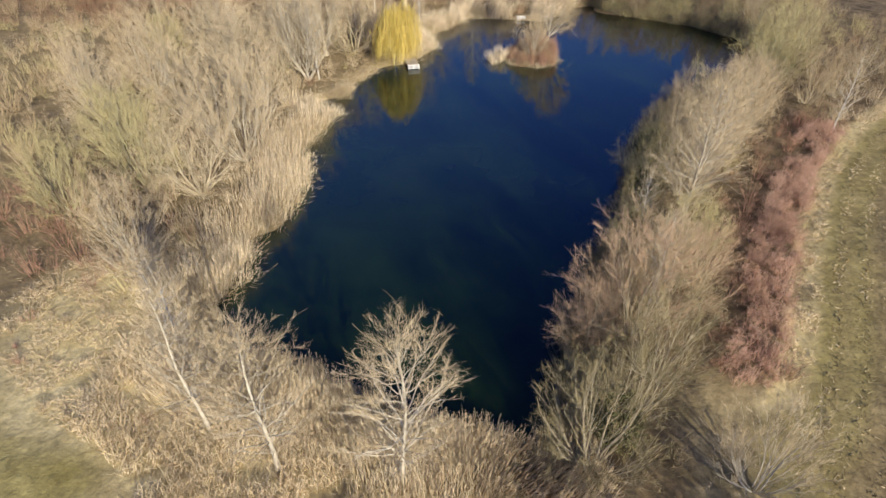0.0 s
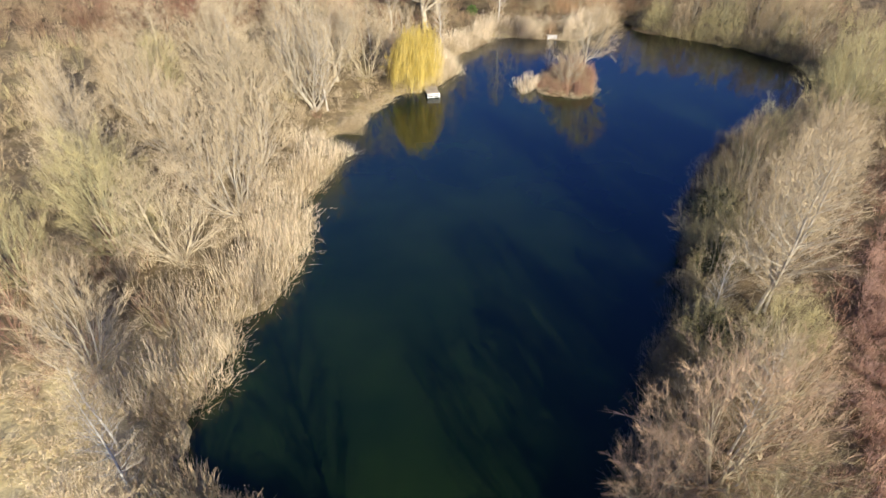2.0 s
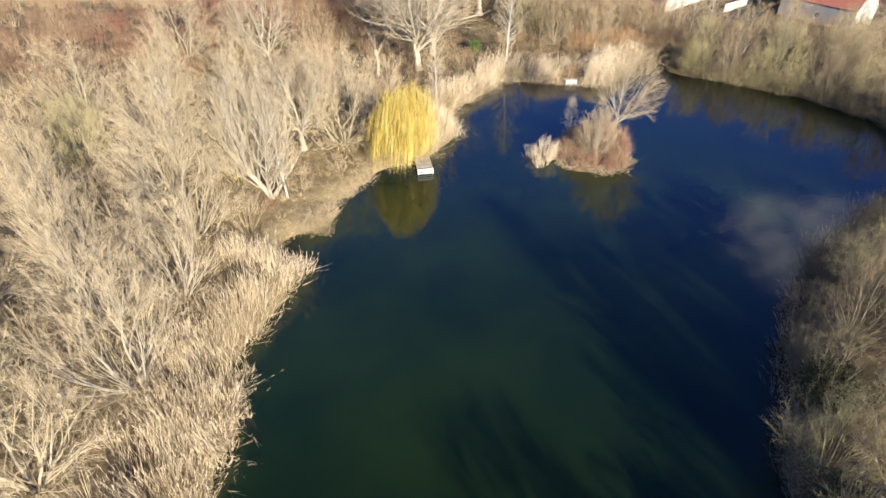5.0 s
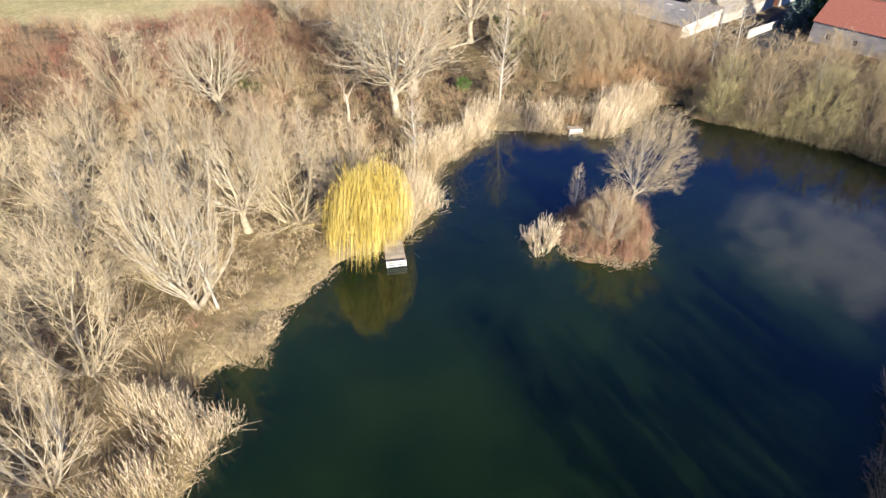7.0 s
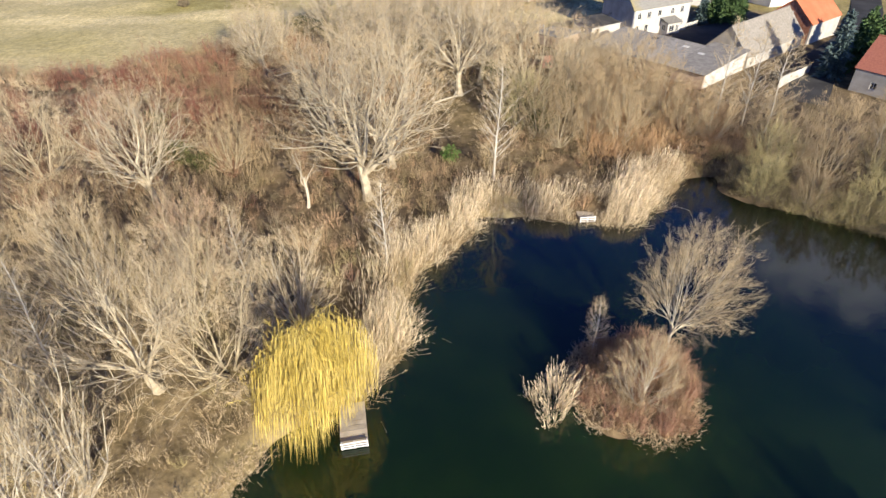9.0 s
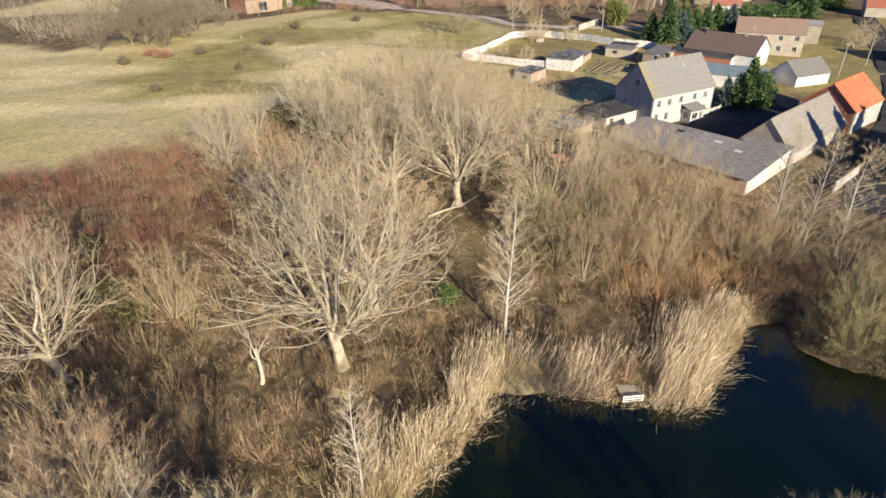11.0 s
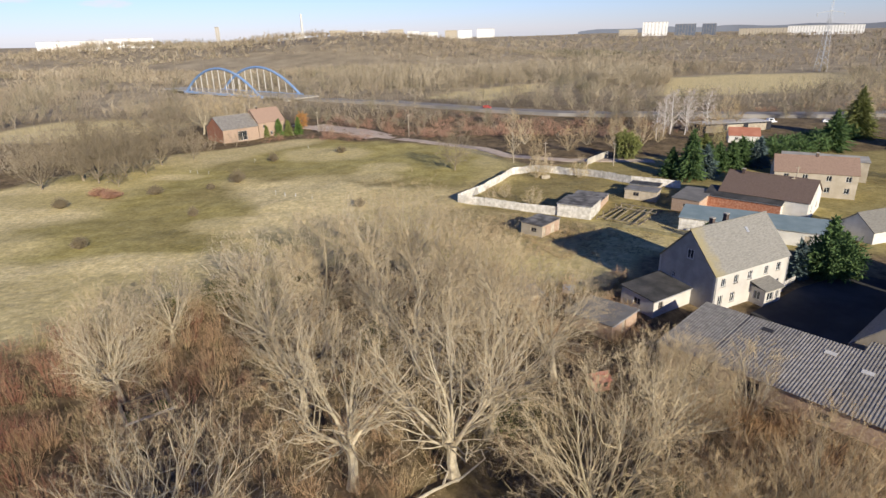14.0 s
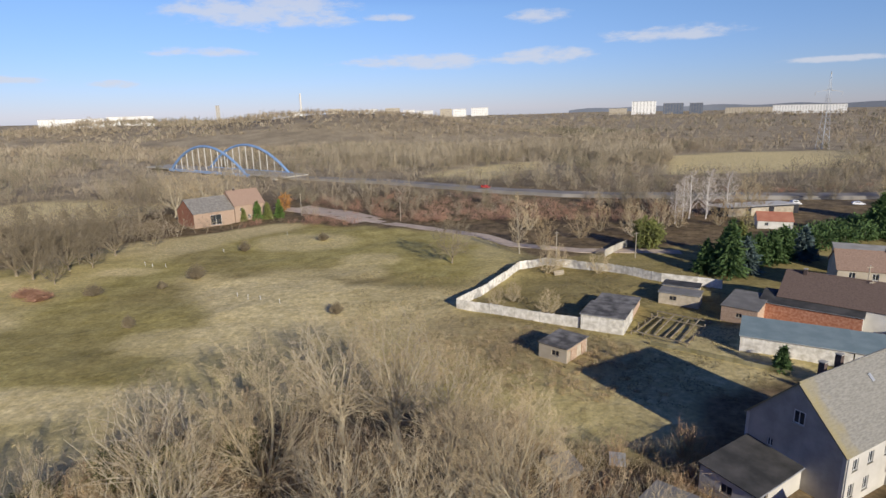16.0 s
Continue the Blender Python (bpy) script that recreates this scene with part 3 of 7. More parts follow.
bp.inputs["Strength"].default_value, bp.inputs["Distance"].default_value = 0.12, 0.03
t.links.new(rip.outputs[0], bp.inputs["Height"]), t.links.new(bp.outputs[0], bsdf.inputs["Normal"])
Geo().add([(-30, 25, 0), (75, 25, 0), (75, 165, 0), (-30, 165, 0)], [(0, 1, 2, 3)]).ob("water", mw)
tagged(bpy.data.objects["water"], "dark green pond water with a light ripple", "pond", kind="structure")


def ribbon(name, pts, width, material, lift, label):
    """A strip that follows the ground along a line."""
    dense = []
    for a, b in zip(pts, pts[1:]):
        n = max(2, int(math.dist(a, b) / 8))
        dense += [(a[0] + (b[0] - a[0]) * k / n, a[1] + (b[1] - a[1]) * k / n) for k in range(n)]
    dense.append(pts[-1])
    g = Geo()
    v = []
    for i, p in enumerate(dense):
        q, r = dense[max(i - 1, 0)], dense[min(i + 1, len(dense) - 1)]
        d = Vector((r[0] - q[0], r[1] - q[1])).normalized()
        z = max(gz(p[0] + s * d.y * width / 2, p[1] - s * d.x * width / 2) for s in (-1, 0, 1)) + lift
        v += [(p[0] - d.y * width / 2 * s, p[1] + d.x * width / 2 * s, z - dz) for s, dz in ((1, lift + 1.2), (1, 0), (-1, 0), (-1, lift + 1.2))]
    g.add(v, [(4 * i + k, 4 * i + k + 1, 4 * i + k + 5, 4 * i + k + 4) for i in range(len(dense) - 1) for k in range(3)])
    return tagged(g.ob(name, material), label, name, kind="structure")


YARD = [(44.5, 212.6), (55.5, 220.5), (67, 226), (76, 219), (61, 199), (50.5, 202)]
Geo().add([(*p, 2.35) for p in YARD] + [(*p, 0.4) for p in YARD], [(0, 5, 4, 3, 2, 1)] + [(k, (k + 1) % 6, 6 + (k + 1) % 6, 6 + k) for k in range(6)]).ob("yard", M_ASPHALT)
tagged(bpy.data.objects["yard"], "dark paved farmyard between house and barns", "yard", kind="structure")
ribbon("lane", [(60, 178), (73, 199), (88, 214), (104, 238), (122, 272), (136, 300), (150, 330)], 7, M_ASPHALT, 0.1, "dark asphalt village lane beside the houses")
ribbon("road", ROAD[2:], 9, M_ROAD, 1.5, "grey asphalt main road on a low embankment")
ribbon("gravel_yard", [(-60, 406), (-42, 393), (-26, 374)], 13, M_GRAVEL, 0.05, "pale gravel turning place beside the track")
ribbon("track", TRACK, 4.6, M_GRAVEL, 0.08, "pale gravel farm track past the meadow")


# ---- buildings ----
def wall(g, length, height, thick, holes, at):
    """A wall of that length and height with rectangular holes (x0, x1, z0, z1); at(x, y, z) lays it out, y inwards."""
    xs = sorted({0.0, length, *[v for h in holes for v in h[:2]]})
    zs = sorted({0.0, height, *[v for h in holes for v in h[2:]]})
    solid = {(i, k) for i in range(len(xs) - 1) for k in range(len(zs) - 1)
             if not any(h[0] < (xs[i] + xs[i + 1]) / 2 < h[1] and h[2] < (zs[k] + zs[k + 1]) / 2 < h[3] for h in holes)}
    seen, verts, faces = {}, [], []

    def vid(i, j, k):
        if (i, j, k) not in seen:
            seen[(i, j, k)] = len(verts)
            verts.append(at(xs[i], (0, thick)[j], zs[k]))
        return seen[(i, j, k)]

    for i, k in solid:
        faces += [[(i, 0, k), (i + 1, 0, k), (i + 1, 0, k + 1), (i, 0, k + 1)], [(i, 1, k + 1), (i + 1, 1, k + 1), (i + 1, 1, k), (i, 1, k)]]
        for (di, dk), f in (((-1, 0), [(i, 1, k), (i, 0, k), (i, 0, k + 1), (i, 1, k + 1)]), ((1, 0), [(i + 1, 0, k), (i + 1, 1, k), (i + 1, 1, k + 1), (i + 1, 0, k + 1)]),
                            ((0, -1), [(i, 1, k), (i + 1, 1, k), (i + 1, 0, k), (i, 0, k)]), ((0, 1), [(i, 0, k + 1), (i + 1, 0, k + 1), (i + 1, 1, k + 1), (i, 1, k + 1)])):
            if (i + di, k + dk) not in solid:
                faces.append(f)
    faces = [tuple(vid(*c) for c in f) for f in faces]
    g.add(verts, faces)


def window(parent, hole, at, frame_mat, dark=False):
    x0, x1, z0, z1 = hole

    def put(g, a, b, c, d, y0, y1):
        g.add([at(x, y, z) for z in (c, d) for x, y in ((a, y0), (b, y0), (b, y1), (a, y1))],
              [(3, 2, 1, 0), (4, 5, 6, 7), (0, 1, 5, 4), (1, 2, 6, 5), (2, 3, 7, 6), (3, 0, 4, 7)])
    g = Geo()
    w = 0.07
    put(g, x0, x1, z0, z0 + w, 0.1, 0.17), put(g, x0, x1, z1 - w, z1, 0.1, 0.17)
    put(g, x0, x0 + w, z0 + w, z1 - w, 0.1, 0.17), put(g, x1 - w, x1, z0 + w, z1 - w, 0.1, 0.17)
    put(g, (x0 + x1) / 2 - w / 2, (x0 + x1) / 2 + w / 2, z0 + w, z1 - w, 0.1, 0.17)
    win = g.ob("window", frame_mat, parent)
    g = Geo()
    put(g, x0 + w, x1 - w, z0 + w, z1 - w, 0.13, 0.15)
    g.ob("pane", M_DARK if dark else M_GLASS, win)
    g = Geo()
    put(g, x0 - 0.08, x1 + 0.08, z0 - 0.07, z0, -0.07, 0.1)
    g.ob("sill", M_CONCRETE, win)


def gable_house(name, label, category, x, y, turn, length, depth, eave, rise, walls, roof, front=(), left=(), right=(), back=(), over=0.25, z=None, frame_mat=None,
                side=None, group="", chimneys=(), ridge_at=0.5):
    """A house with its front's left corner at x, y; the front runs along local x and faces -y."""
    z = gz(x, y) if z is None else z
    h = thing(name, label, category, x, y, z - 0.3, turn, group)
    eave += 0.3
    th = 0.35
    side = side or walls
    sides = {"front": (length, front, lambda a, b, c: (a, b, c), walls), "back": (length, back, lambda a, b, c: (length - a, depth - b, c), walls),
             "left": (depth - 2 * th, left, lambda a, b, c: (b, depth - th - a, c), side), "right": (depth - 2 * th, right, lambda a, b, c: (length - b, th + a, c), side)}
    for key, (ln, holes, at, m) in sides.items():
        holes = [(a, b, c + 0.3, d + 0.3) for a, b, c, d in holes]
        low = [k for k in holes if k[3] < eave]
        g = Geo()
        wall(g, ln, eave, th, low, at)
        w = g.ob("wall", m, h)
        for k in low:
            window(w, k, at, frame_mat or M_WOOD_WHITE)
    ym = depth * ridge_at
    for xx, holes, key in ((0, left, "left"), (length - th, right, "right")):
        g = Geo()
        p = [(0, eave), (depth, eave), (ym, eave + rise)]
        g.add([(xx + d, a, b) for d in (0, th) for a, b in p], [(0, 1, 2), (5, 4, 3), (0, 3, 4, 1), (1, 4, 5, 2), (2, 5, 3, 0)])
        w = g.ob("gable", side, h)
        for a, b, c, d in holes:
            if d + 0.3 >= eave:
                at = (lambda q, r, s: (r - 0.14, depth - th - q, s)) if key == "left" else (lambda q, r, s: (length - r + 0.14, th + q, s))
                window(w, (a, b, c + 0.3, d + 0.3), at, frame_mat or M_WOOD_WHITE)
    for y0, lab in ((0, "front"), (depth, "back")):
        run = ym - y0
        e = over / math.hypot(run, rise)
        low = (y0 - run * e, eave - rise * e + 0.06)
        g = Geo().slab([(-over, low[0], low[1]), (length + over, low[0], low[1]), (length + over, ym, eave + rise + 0.06), (-over, ym, eave + rise + 0.06)], 0.14)
        g.ob("roof", roof, h)
    g = Geo().tube([(-over, ym, eave + rise + 0.05), (length + over, ym, eave + rise + 0.05)], [0.14, 0.14], 6)
    g.ob("ridge_cap", roof, h)
    for cx, cy, hh in chimneys:
        zz = eave + rise * (1 - abs(cy - ym) / ym)
        c = Geo().box(cx - 0.3, cx + 0.3, cy - 0.3, cy + 0.3, zz - 0.4, zz + hh).ob("chimney", M_SOOT, h)
        Geo().box(cx - 0.36, cx + 0.36, cy - 0.36, cy + 0.36, zz + hh, zz + hh + 0.1).ob("cap", M_CONCRETE, c)
    return h


def flat_house(name, label, category, x, y, turn, length, depth, front_h, back_h, walls, roof, front=(), right=(), left=(), over=0.2, z=None, side=None, dark=True):
    """A shed with a single-pitch roof."""
    z = gz(x, y) if z is None else z
    h = thing(name, label, category, x, y, z - 0.3, turn)
    th = 0.25
    f, b = front_h + 0.3, back_h + 0.3
    lo = min(f, b)
    sides = [(length, front, lambda a, q, c: (a, q, c), f, walls), (length, (), lambda a, q, c: (length - a, depth - q, c), b, walls),
             (depth - 2 * th, left, lambda a, q, c: (q, depth - th - a, c), lo, side or walls), (depth - 2 * th, right, lambda a, q, c: (length - q, th + a, c), lo, side or walls)]
    for ln, holes, at, hh, m in sides:
        holes = [(p, q, r + 0.3, s + 0.3) for p, q, r, s in holes]
        g = Geo()
        wall(g, ln, hh, th, holes, at)
        w = g.ob("wall", m, h)
        for k in holes:
            if k[2] <= 0.35:
                g = Geo()
                g.add([at(xx, yy, zz) for zz in (k[2], k[3]) for xx, yy in ((k[0], 0.12), (k[1], 0.12), (k[1], 0.18), (k[0], 0.18))],
                      [(3, 2, 1, 0), (4, 5, 6, 7), (0, 1, 5, 4), (1, 2, 6, 5), (2, 3, 7, 6), (3, 0, 4, 7)])
                g.ob("door", M_WOOD, w)
            else:
                window(w, k, at, M_WOOD, dark)
    if abs(f - b) > 0.05:
        for xx in (0, length - th):
            hi = max(f, b)
            yy = 0 if f > b else depth
            Geo().add([(xx + d, a, c) for d in (0, th) for a, c in ((0, lo), (depth, lo), (yy, hi))],
                      [(0, 1, 2), (5, 4, 3), (0, 3, 4, 1), (1, 4, 5, 2), (2, 5, 3, 0)]).ob("gable", side or walls, h)
    Geo().slab([(-over, -over, f + 0.1), (length + over, -over, f + 0.1), (length + over, depth + over, b + 0.1), (-over, depth + over, b + 0.1)], 0.12).ob("roof", roof, h)
    if length > 6.5:
        Geo().tube([(-over, -over - 0.05, f), (length + over, -over - 0.05, f)], [0.06, 0.06], 6).ob("gutter", M_STEEL, h)
    return h


# the cream farmhouse by the yard
TURN = 28.0
ups = [(a, a + 0.95, 3.75, 5.05) for a in (1.2, 3.9, 6.9, 10.6, 13.4)]
lows = [(a, a + 0.95, 0.9, 2.4) for a in (1.0, 3.6)] + [(13.6, 14.6, 1.0, 2.3)]
farmhouse = gable_house("farmhouse", "cream two-storey farmhouse with lichened slate roof", "house", 39.3, 213.3, TURN, 16.2, 10.2, 5.8, 5.4, M_PLASTER, M_LICHEN, front=ups + lows,
                        left=[(4.6, 5.7, 6.9, 8.3), (2.2, 2.8, 3.0, 3.9)], right=[(2, 3, 3.8, 5), (6, 7, 3.8, 5)], side=M_RENDER_GREY, chimneys=[(5.2, 5.9, 1.5), (8.2, 5.9, 1.7)])
Geo().slab([(10.1, 3.35, 9.83), (10.6, 3.35, 9.83), (10.6, 3.95, 10.47), (10.1, 3.95, 10.47)], 0.1).ob("skylight", M_STEEL, farmhouse)
porch = Geo()
wall(porch, 3.6, 2.9, 0.2, [(0.5, 1.9, 1.1, 2.4), (2.4, 3.2, 1.0, 2.4)], lambda a, b, c: (8.0 + a, -2.4 + b, c))
wall(porch, 2.2, 2.9, 0.2, [(0.6, 1.6, 1.1, 2.4)], lambda a, b, c: (8.0 + b, -0.0 - a, c))
wall(porch, 2.2, 2.9, 0.2, [(0.6, 1.6, 1.1, 2.4)], lambda a, b, c: (11.6 - b, -2.2 + a, c))
pw = porch.ob("porch", M_PLASTER, farmhouse, "glazed entrance porch with grey roof")
window(pw, (0.5, 1.9, 1.1, 2.4), lambda a, b, c: (8.0 + a, -2.4 + b, c), M_WOOD_WHITE)
window(pw, (2.4, 3.2, 1.0, 2.4), lambda a, b, c: (8.0 + a, -2.4 + b, c), M_WOOD_WHITE)
window(pw, (0.6, 1.6, 1.1, 2.4), lambda a, b, c: (8.0 + b, -a, c), M_WOOD_WHITE)
window(pw, (0.6, 1.6, 1.1, 2.4), lambda a, b, c: (11.6 - b, -2.2 + a, c), M_WOOD_WHITE)
Geo().slab([(7.7, -2.8, 2.95), (11.9, -2.8, 2.95), (11.9, 0.0, 3.7), (7.7, 0.0, 3.7)], 0.12).ob("porch_roof", M_SLATE, pw)
Geo().tube([(-0.02, -0.05, 6.0), (16.2, -0.05, 6.0)], [0.08, 0.08], 6).ob("gutter", M_STEEL, farmhouse)
for gx_ in (0.15, 16.05):
    Geo().tube([(gx_, -0.08, 6.0), (gx_, -0.08, 0.4)], [0.05, 0.05], 6).ob("downpipe", M_STEEL, farmhouse)

flat_house("lean_to", "low dark-roofed lean-to beside the farmhouse gable", "shed", 30.6, 212.2, 33.0, 8.8, 5.8, 2.5, 3.0, M_PLASTER, M_FELT, front=[(1, 2, 1, 2.1)], right=[(1, 2.4, 0, 2.0)], left=[(2, 3.2, 1, 2)])

flat_house("brick_outhouse", "low brick outhouse with a brown felt roof", "shed", 23.0, 205.6, 45.0, 6.6, 7.2, 2.3, 2.0, M_BRICK_TAN, M_FELT_LIGHT, front=[(2.6, 3.6, 0, 1.9)], right=[(2, 3.2, 0.9, 1.7)])


# long barn with a corrugated roof
def corrugated(parent, x0, x1, y0, y1, z0, z1, pitch=0.34, amp=0.030):
    n = int((x1 - x0) / pitch * 4)
    v, f = [], []
    for i in range(n + 1):
        xx = x0 + (x1 - x0) * i / n
        dz = amp * math.sin(i * math.pi / 2 + 0.4)
        v += [(xx, y0, z0 + dz), (xx, y1, z1 + dz), (xx, y0, z0 + dz - 0.05), (xx, y1, z1 + dz - 0.05)]
    for i in range(n):
        a = 4 * i
        f += [(a, a + 4, a + 5, a + 1), (a + 2, a + 3, a + 7, a + 6), (a, a + 2, a + 6, a + 4), (a + 1, a + 5, a + 7, a + 3)]
    return Geo().add(v, f).ob("roof_sheet", M_CORRUGATED, parent)


BARN_TURN = math.degrees(math.atan2(-0.73, 0.68))
barn = thing("long_barn", "long low barn with grey corrugated roof sheets", "barn", 25.5, 203.6, 1.3, BARN_TURN)
B0, BJ, BL, BD, BW = 3.3, 21.2, 28.0, 12.7, 15.5
for ln, hh, at, m, holes in ((BL - B0, 3.3, lambda a, b, c: (B0 + a, b, c), M_BRICK_TAN, [(4, 6.2, 0.9, 2.2), (9, 11.5, 0.3, 2.6), (17, 18.5, 1.2, 2.2)]), (BJ - B0, 3.95, lambda a, b, c: (BJ - a, BD - b, c), M_BRICK_TAN, []),
                         (BL - BJ, 4.1, lambda a, b, c: (BL - a, BW - b, c), M_BRICK_TAN, []), (BW - BD - 0.3, 3.95, lambda a, b, c: (BJ + b, BW - 0.3 - a, c), M_BRICK_TAN, []),
                         (BD - 0.6, 3.3, lambda a, b, c: (B0 + b, BD - 0.3 - a, c), M_BRICK_TAN, []), (BW - 0.6, 3.3, lambda a, b, c: (BL - b, 0.3 + a, c), M_PLASTER, [])):
    g = Geo()
    wall(g, ln, hh, 0.3, holes, at)
    w = g.ob("wall", m, barn)
    for k in holes:
        window(w, k, at, M_WOOD, True)
for xx, deep_y, top_z, m in ((B0, BD, 3.95, M_BRICK_TAN), (BL - 0.3, BW, 4.1, M_PLASTER)):
    Geo().add([(xx + d, a, c) for d in (0, 0.3) for a, c in ((0, 3.3), (deep_y, 3.3), (deep_y, top_z))], [(0, 1, 2), (5, 4, 3), (0, 3, 4, 1), (1, 4, 5, 2), (2, 5, 3, 0)]).ob("gable", m, barn)
PITCH = 0.88 / (BW + 0.8)
for k, (a, b, back) in enumerate(((B0 - 0.4, 8.8, BD), (8.84, 14.94, BD), (14.98, 21.1, BD), (21.14, 28.36, BW))):
    corrugated(barn, a, b, -0.5, back + 0.3, 3.36 + 0.01 * (k % 2), 3.36 + PITCH * (back + 0.8) + 0.01 * (k % 2))
for a, b in ((11, 10.2), (18, 9.6), (22, 8)):
    h0 = 3.44 + PITCH * (b + 0.5)
    Geo().slab([(a, b, h0), (a + 1.2, b, h0), (a + 1.2, b + 0.8, h0 + 0.05), (a, b + 0.8, h0 + 0.05)], 0.05).ob("roof_light", M_WHITE if a > 12 else M_DARK, barn)

gable_house("tiled_barn", "old barn with a weathered tile roof", "barn", 56.5, 194.2, 40.0, 22.0, 9.0, 2.3, 4.7, M_RENDER_GREY, M_TILE_OLD, left=[(3, 4, 1, 2)], side=M_TANWALL)
gable_house("orange_roof_house", "brick-gabled house with a bright orange tile roof", "house", 75.4, 209.6, 38.5, 12.5, 10.0, 4.2, 4.2, M_RENDER_GREY, M_TILE_ORANGE, left=[(4, 5, 5, 6)], side=M_BRICK)
gable_house("grey_roof_cottage", "low white cottage with a grey roof", "house", 81.0, 241.0, 20.0, 10.0, 7.5, 2.4, 2.8, M_WHITE, M_SLATE, right=[(3, 4, 1, 2)])
gable_house("red_roof_house", "pale house with red-brown roof and skylights", "house", 70.5, 184.0, -52.0, 16.0, 10.0, 4.0, 4.4, M_RENDER_GREY, M_TILE_RED, front=[(3, 4, 1, 2.2), (8, 9, 1, 2.2)], left=[(4, 5, 1, 2.2)])

# sheds and houses along the village lane
flat_house("block_hut", "small flat-roofed block hut with an empty window", "hut", 16.7, 251.5, -41.0, 5.0, 6.6, 2.5, 2.5, M_TANWALL, M_FELT_WORN, front=[(2.3, 3.6, 0.9, 1.8)], right=[(0.2, 1.2, 0, 2.0), (3, 4.6, 0, 2.0)], side=M_BRICK_TAN)
flat_house("white_garage", "white rendered flat-roofed garage in ruins", "garage", 26.2, 263.7, -28.0, 7.6, 8.4, 3.0, 2.8, M_STAINED, M_FELT_WORN, side=M_STAINED)
flat_house("garage_annex", "lower rendered annex behind the garage", "garage", 30.3, 271.3, -28.0, 7.4, 8.0, 2.1, 2.0, M_STAINED, M_FELT_WORN, side=M_BRICK_TAN)
flat_house("grey_shed", "pair of grey garden sheds with flat roofs", "shed", 45.0, 276.8, -30.0, 7.6, 4.6, 2.4, 2.2, M_WOOD, M_FELT_LIGHT, front=[(2, 3.4, 0.9, 1.8)])
flat_house("grey_shed", "grey garden shed with flat felt roof", "shed", 47.6, 281.8, -30.0, 7.0, 4.2, 2.5, 2.3, M_WOOD, M_FELT, front=[(2, 3.4, 0.9, 1.8)])
flat_house("brick_shed", "brick shed with a grey flat roof", "shed", 52.6, 266.2, -40.0, 6.0, 10.0, 3.0, 3.4, M_BRICK_TAN, M_FELT_LIGHT, front=[(2.5, 3.5, 1.2, 2.0)])
flat_house("brick_workshop", "long red brick workshop with dark roof", "workshop", 60.2, 267.5, -39.0, 15.8, 6.0, 3.3, 4.3, M_BRICK, M_FELT, side=M_WHITE)
flat_house("blue_roof_shed", "long shed with a blue-grey sheet roof", "shed", 49.0, 252.0, -29.0, 15.0, 8.6, 2.7, 3.1, M_STAINED, M_FELT_BLUE)
flat_house("blue_roof_shed", "white-walled shed with a blue-grey sheet roof", "shed", 62.25, 244.6, -29.0, 12.0, 8.6, 2.75, 3.15, M_WHITE, M_FELT_BLUE, front=[(7, 8, 0, 2.0)])
gable_house("brown_roof_barn", "long barn with a dark brown roof and white gable", "barn", 64.0, 268.2, -41.0, 18.0, 13.0, 4.2, 3.6, M_WHITE, M_TILE_BROWN, right=[(3, 4, 1.5, 2.7), (8, 9, 1.5, 2.7)], chimneys=[(3, 6, 1.0)])
gable_house("village_house", "tan two-storey house with faded tile roof", "house", 82.0, 279.0, -23.0, 17.5, 9.0, 5.6, 3.2, M_TANWALL, M_TILE_TAN,
            front=[(a, a + 1.1, b, b + 1.3) for a in (2, 6, 11, 15) for b in (1.0, 3.8)], right=[(3, 4, 3.8, 5)], chimneys=[(9, 4.5, 0.8)])
flat_house("flat_block", "low block with a pale flat roof", "house", 93.0, 296.5, -30.0, 20.0, 8.0, 5.6, 5.6, M_TANWALL, M_CONCRETE, front=[(3, 4, 3, 4)])
gable_house("small_bungalow", "small bungalow with an orange roof", "house", 102.0, 347.0, -20.0, 10.0, 8.0, 2.6, 2.2, M_WHITE, M_TILE_DULL, front=[(2, 3, 1, 2)])
# the carport's walls are near-black to imitate the shade under an open roof
flat_house("carport", "carport with a pale sheet roof, near-black walls standing for the shade beneath", "carport", 100.0, 366.0, 10.0, 30.0, 10.0, 3.4, 3.0, M_DARK, M_WHITE, front=[(2, 9, 0, 2.8), (11, 18, 0, 2.8), (20, 28, 0, 2.8)])
gable_house("red_house", "house with a deep red roof behind the hedge", "house", 150.0, 330.0, -25.0, 14.0, 10.0, 3.4, 4.0, M_TANWALL, M_TILE_RED)
gable_house("grey_roof_cottage", "small cottage with a grey roof beside a garden", "house", 118.0, 262.0, -20.0, 12.0, 9.0, 3.0, 3.0, M_TANWALL, M_FELT_LIGHT)

# brick farm by the meadow
gable_house("field_barn", "brick barn with a dark slate roof", "barn", -86.4, 366.0, 45.0, 15.0, 15.0, 5.2, 4.4, M_BRICK_TAN, M_CORRUGATED, front=[(6, 10, 0.4, 4.0)], side=M_BRICK)
gable_house("field_house", "brick farmhouse with a faded tile roof", "house", -75.6, 376.8, 45.0, 12.0, 12.0, 6.2, 5.0, M_BRICK_TAN, M_TILE_TAN, front=[(2, 3, 1, 2.4), (5, 6, 1, 2.4), (8.5, 9.5, 1, 2.4), (2, 3, 4, 5.2), (8.5, 9.5, 4, 5.2)], chimneys=[(3, 6, 0.8)])


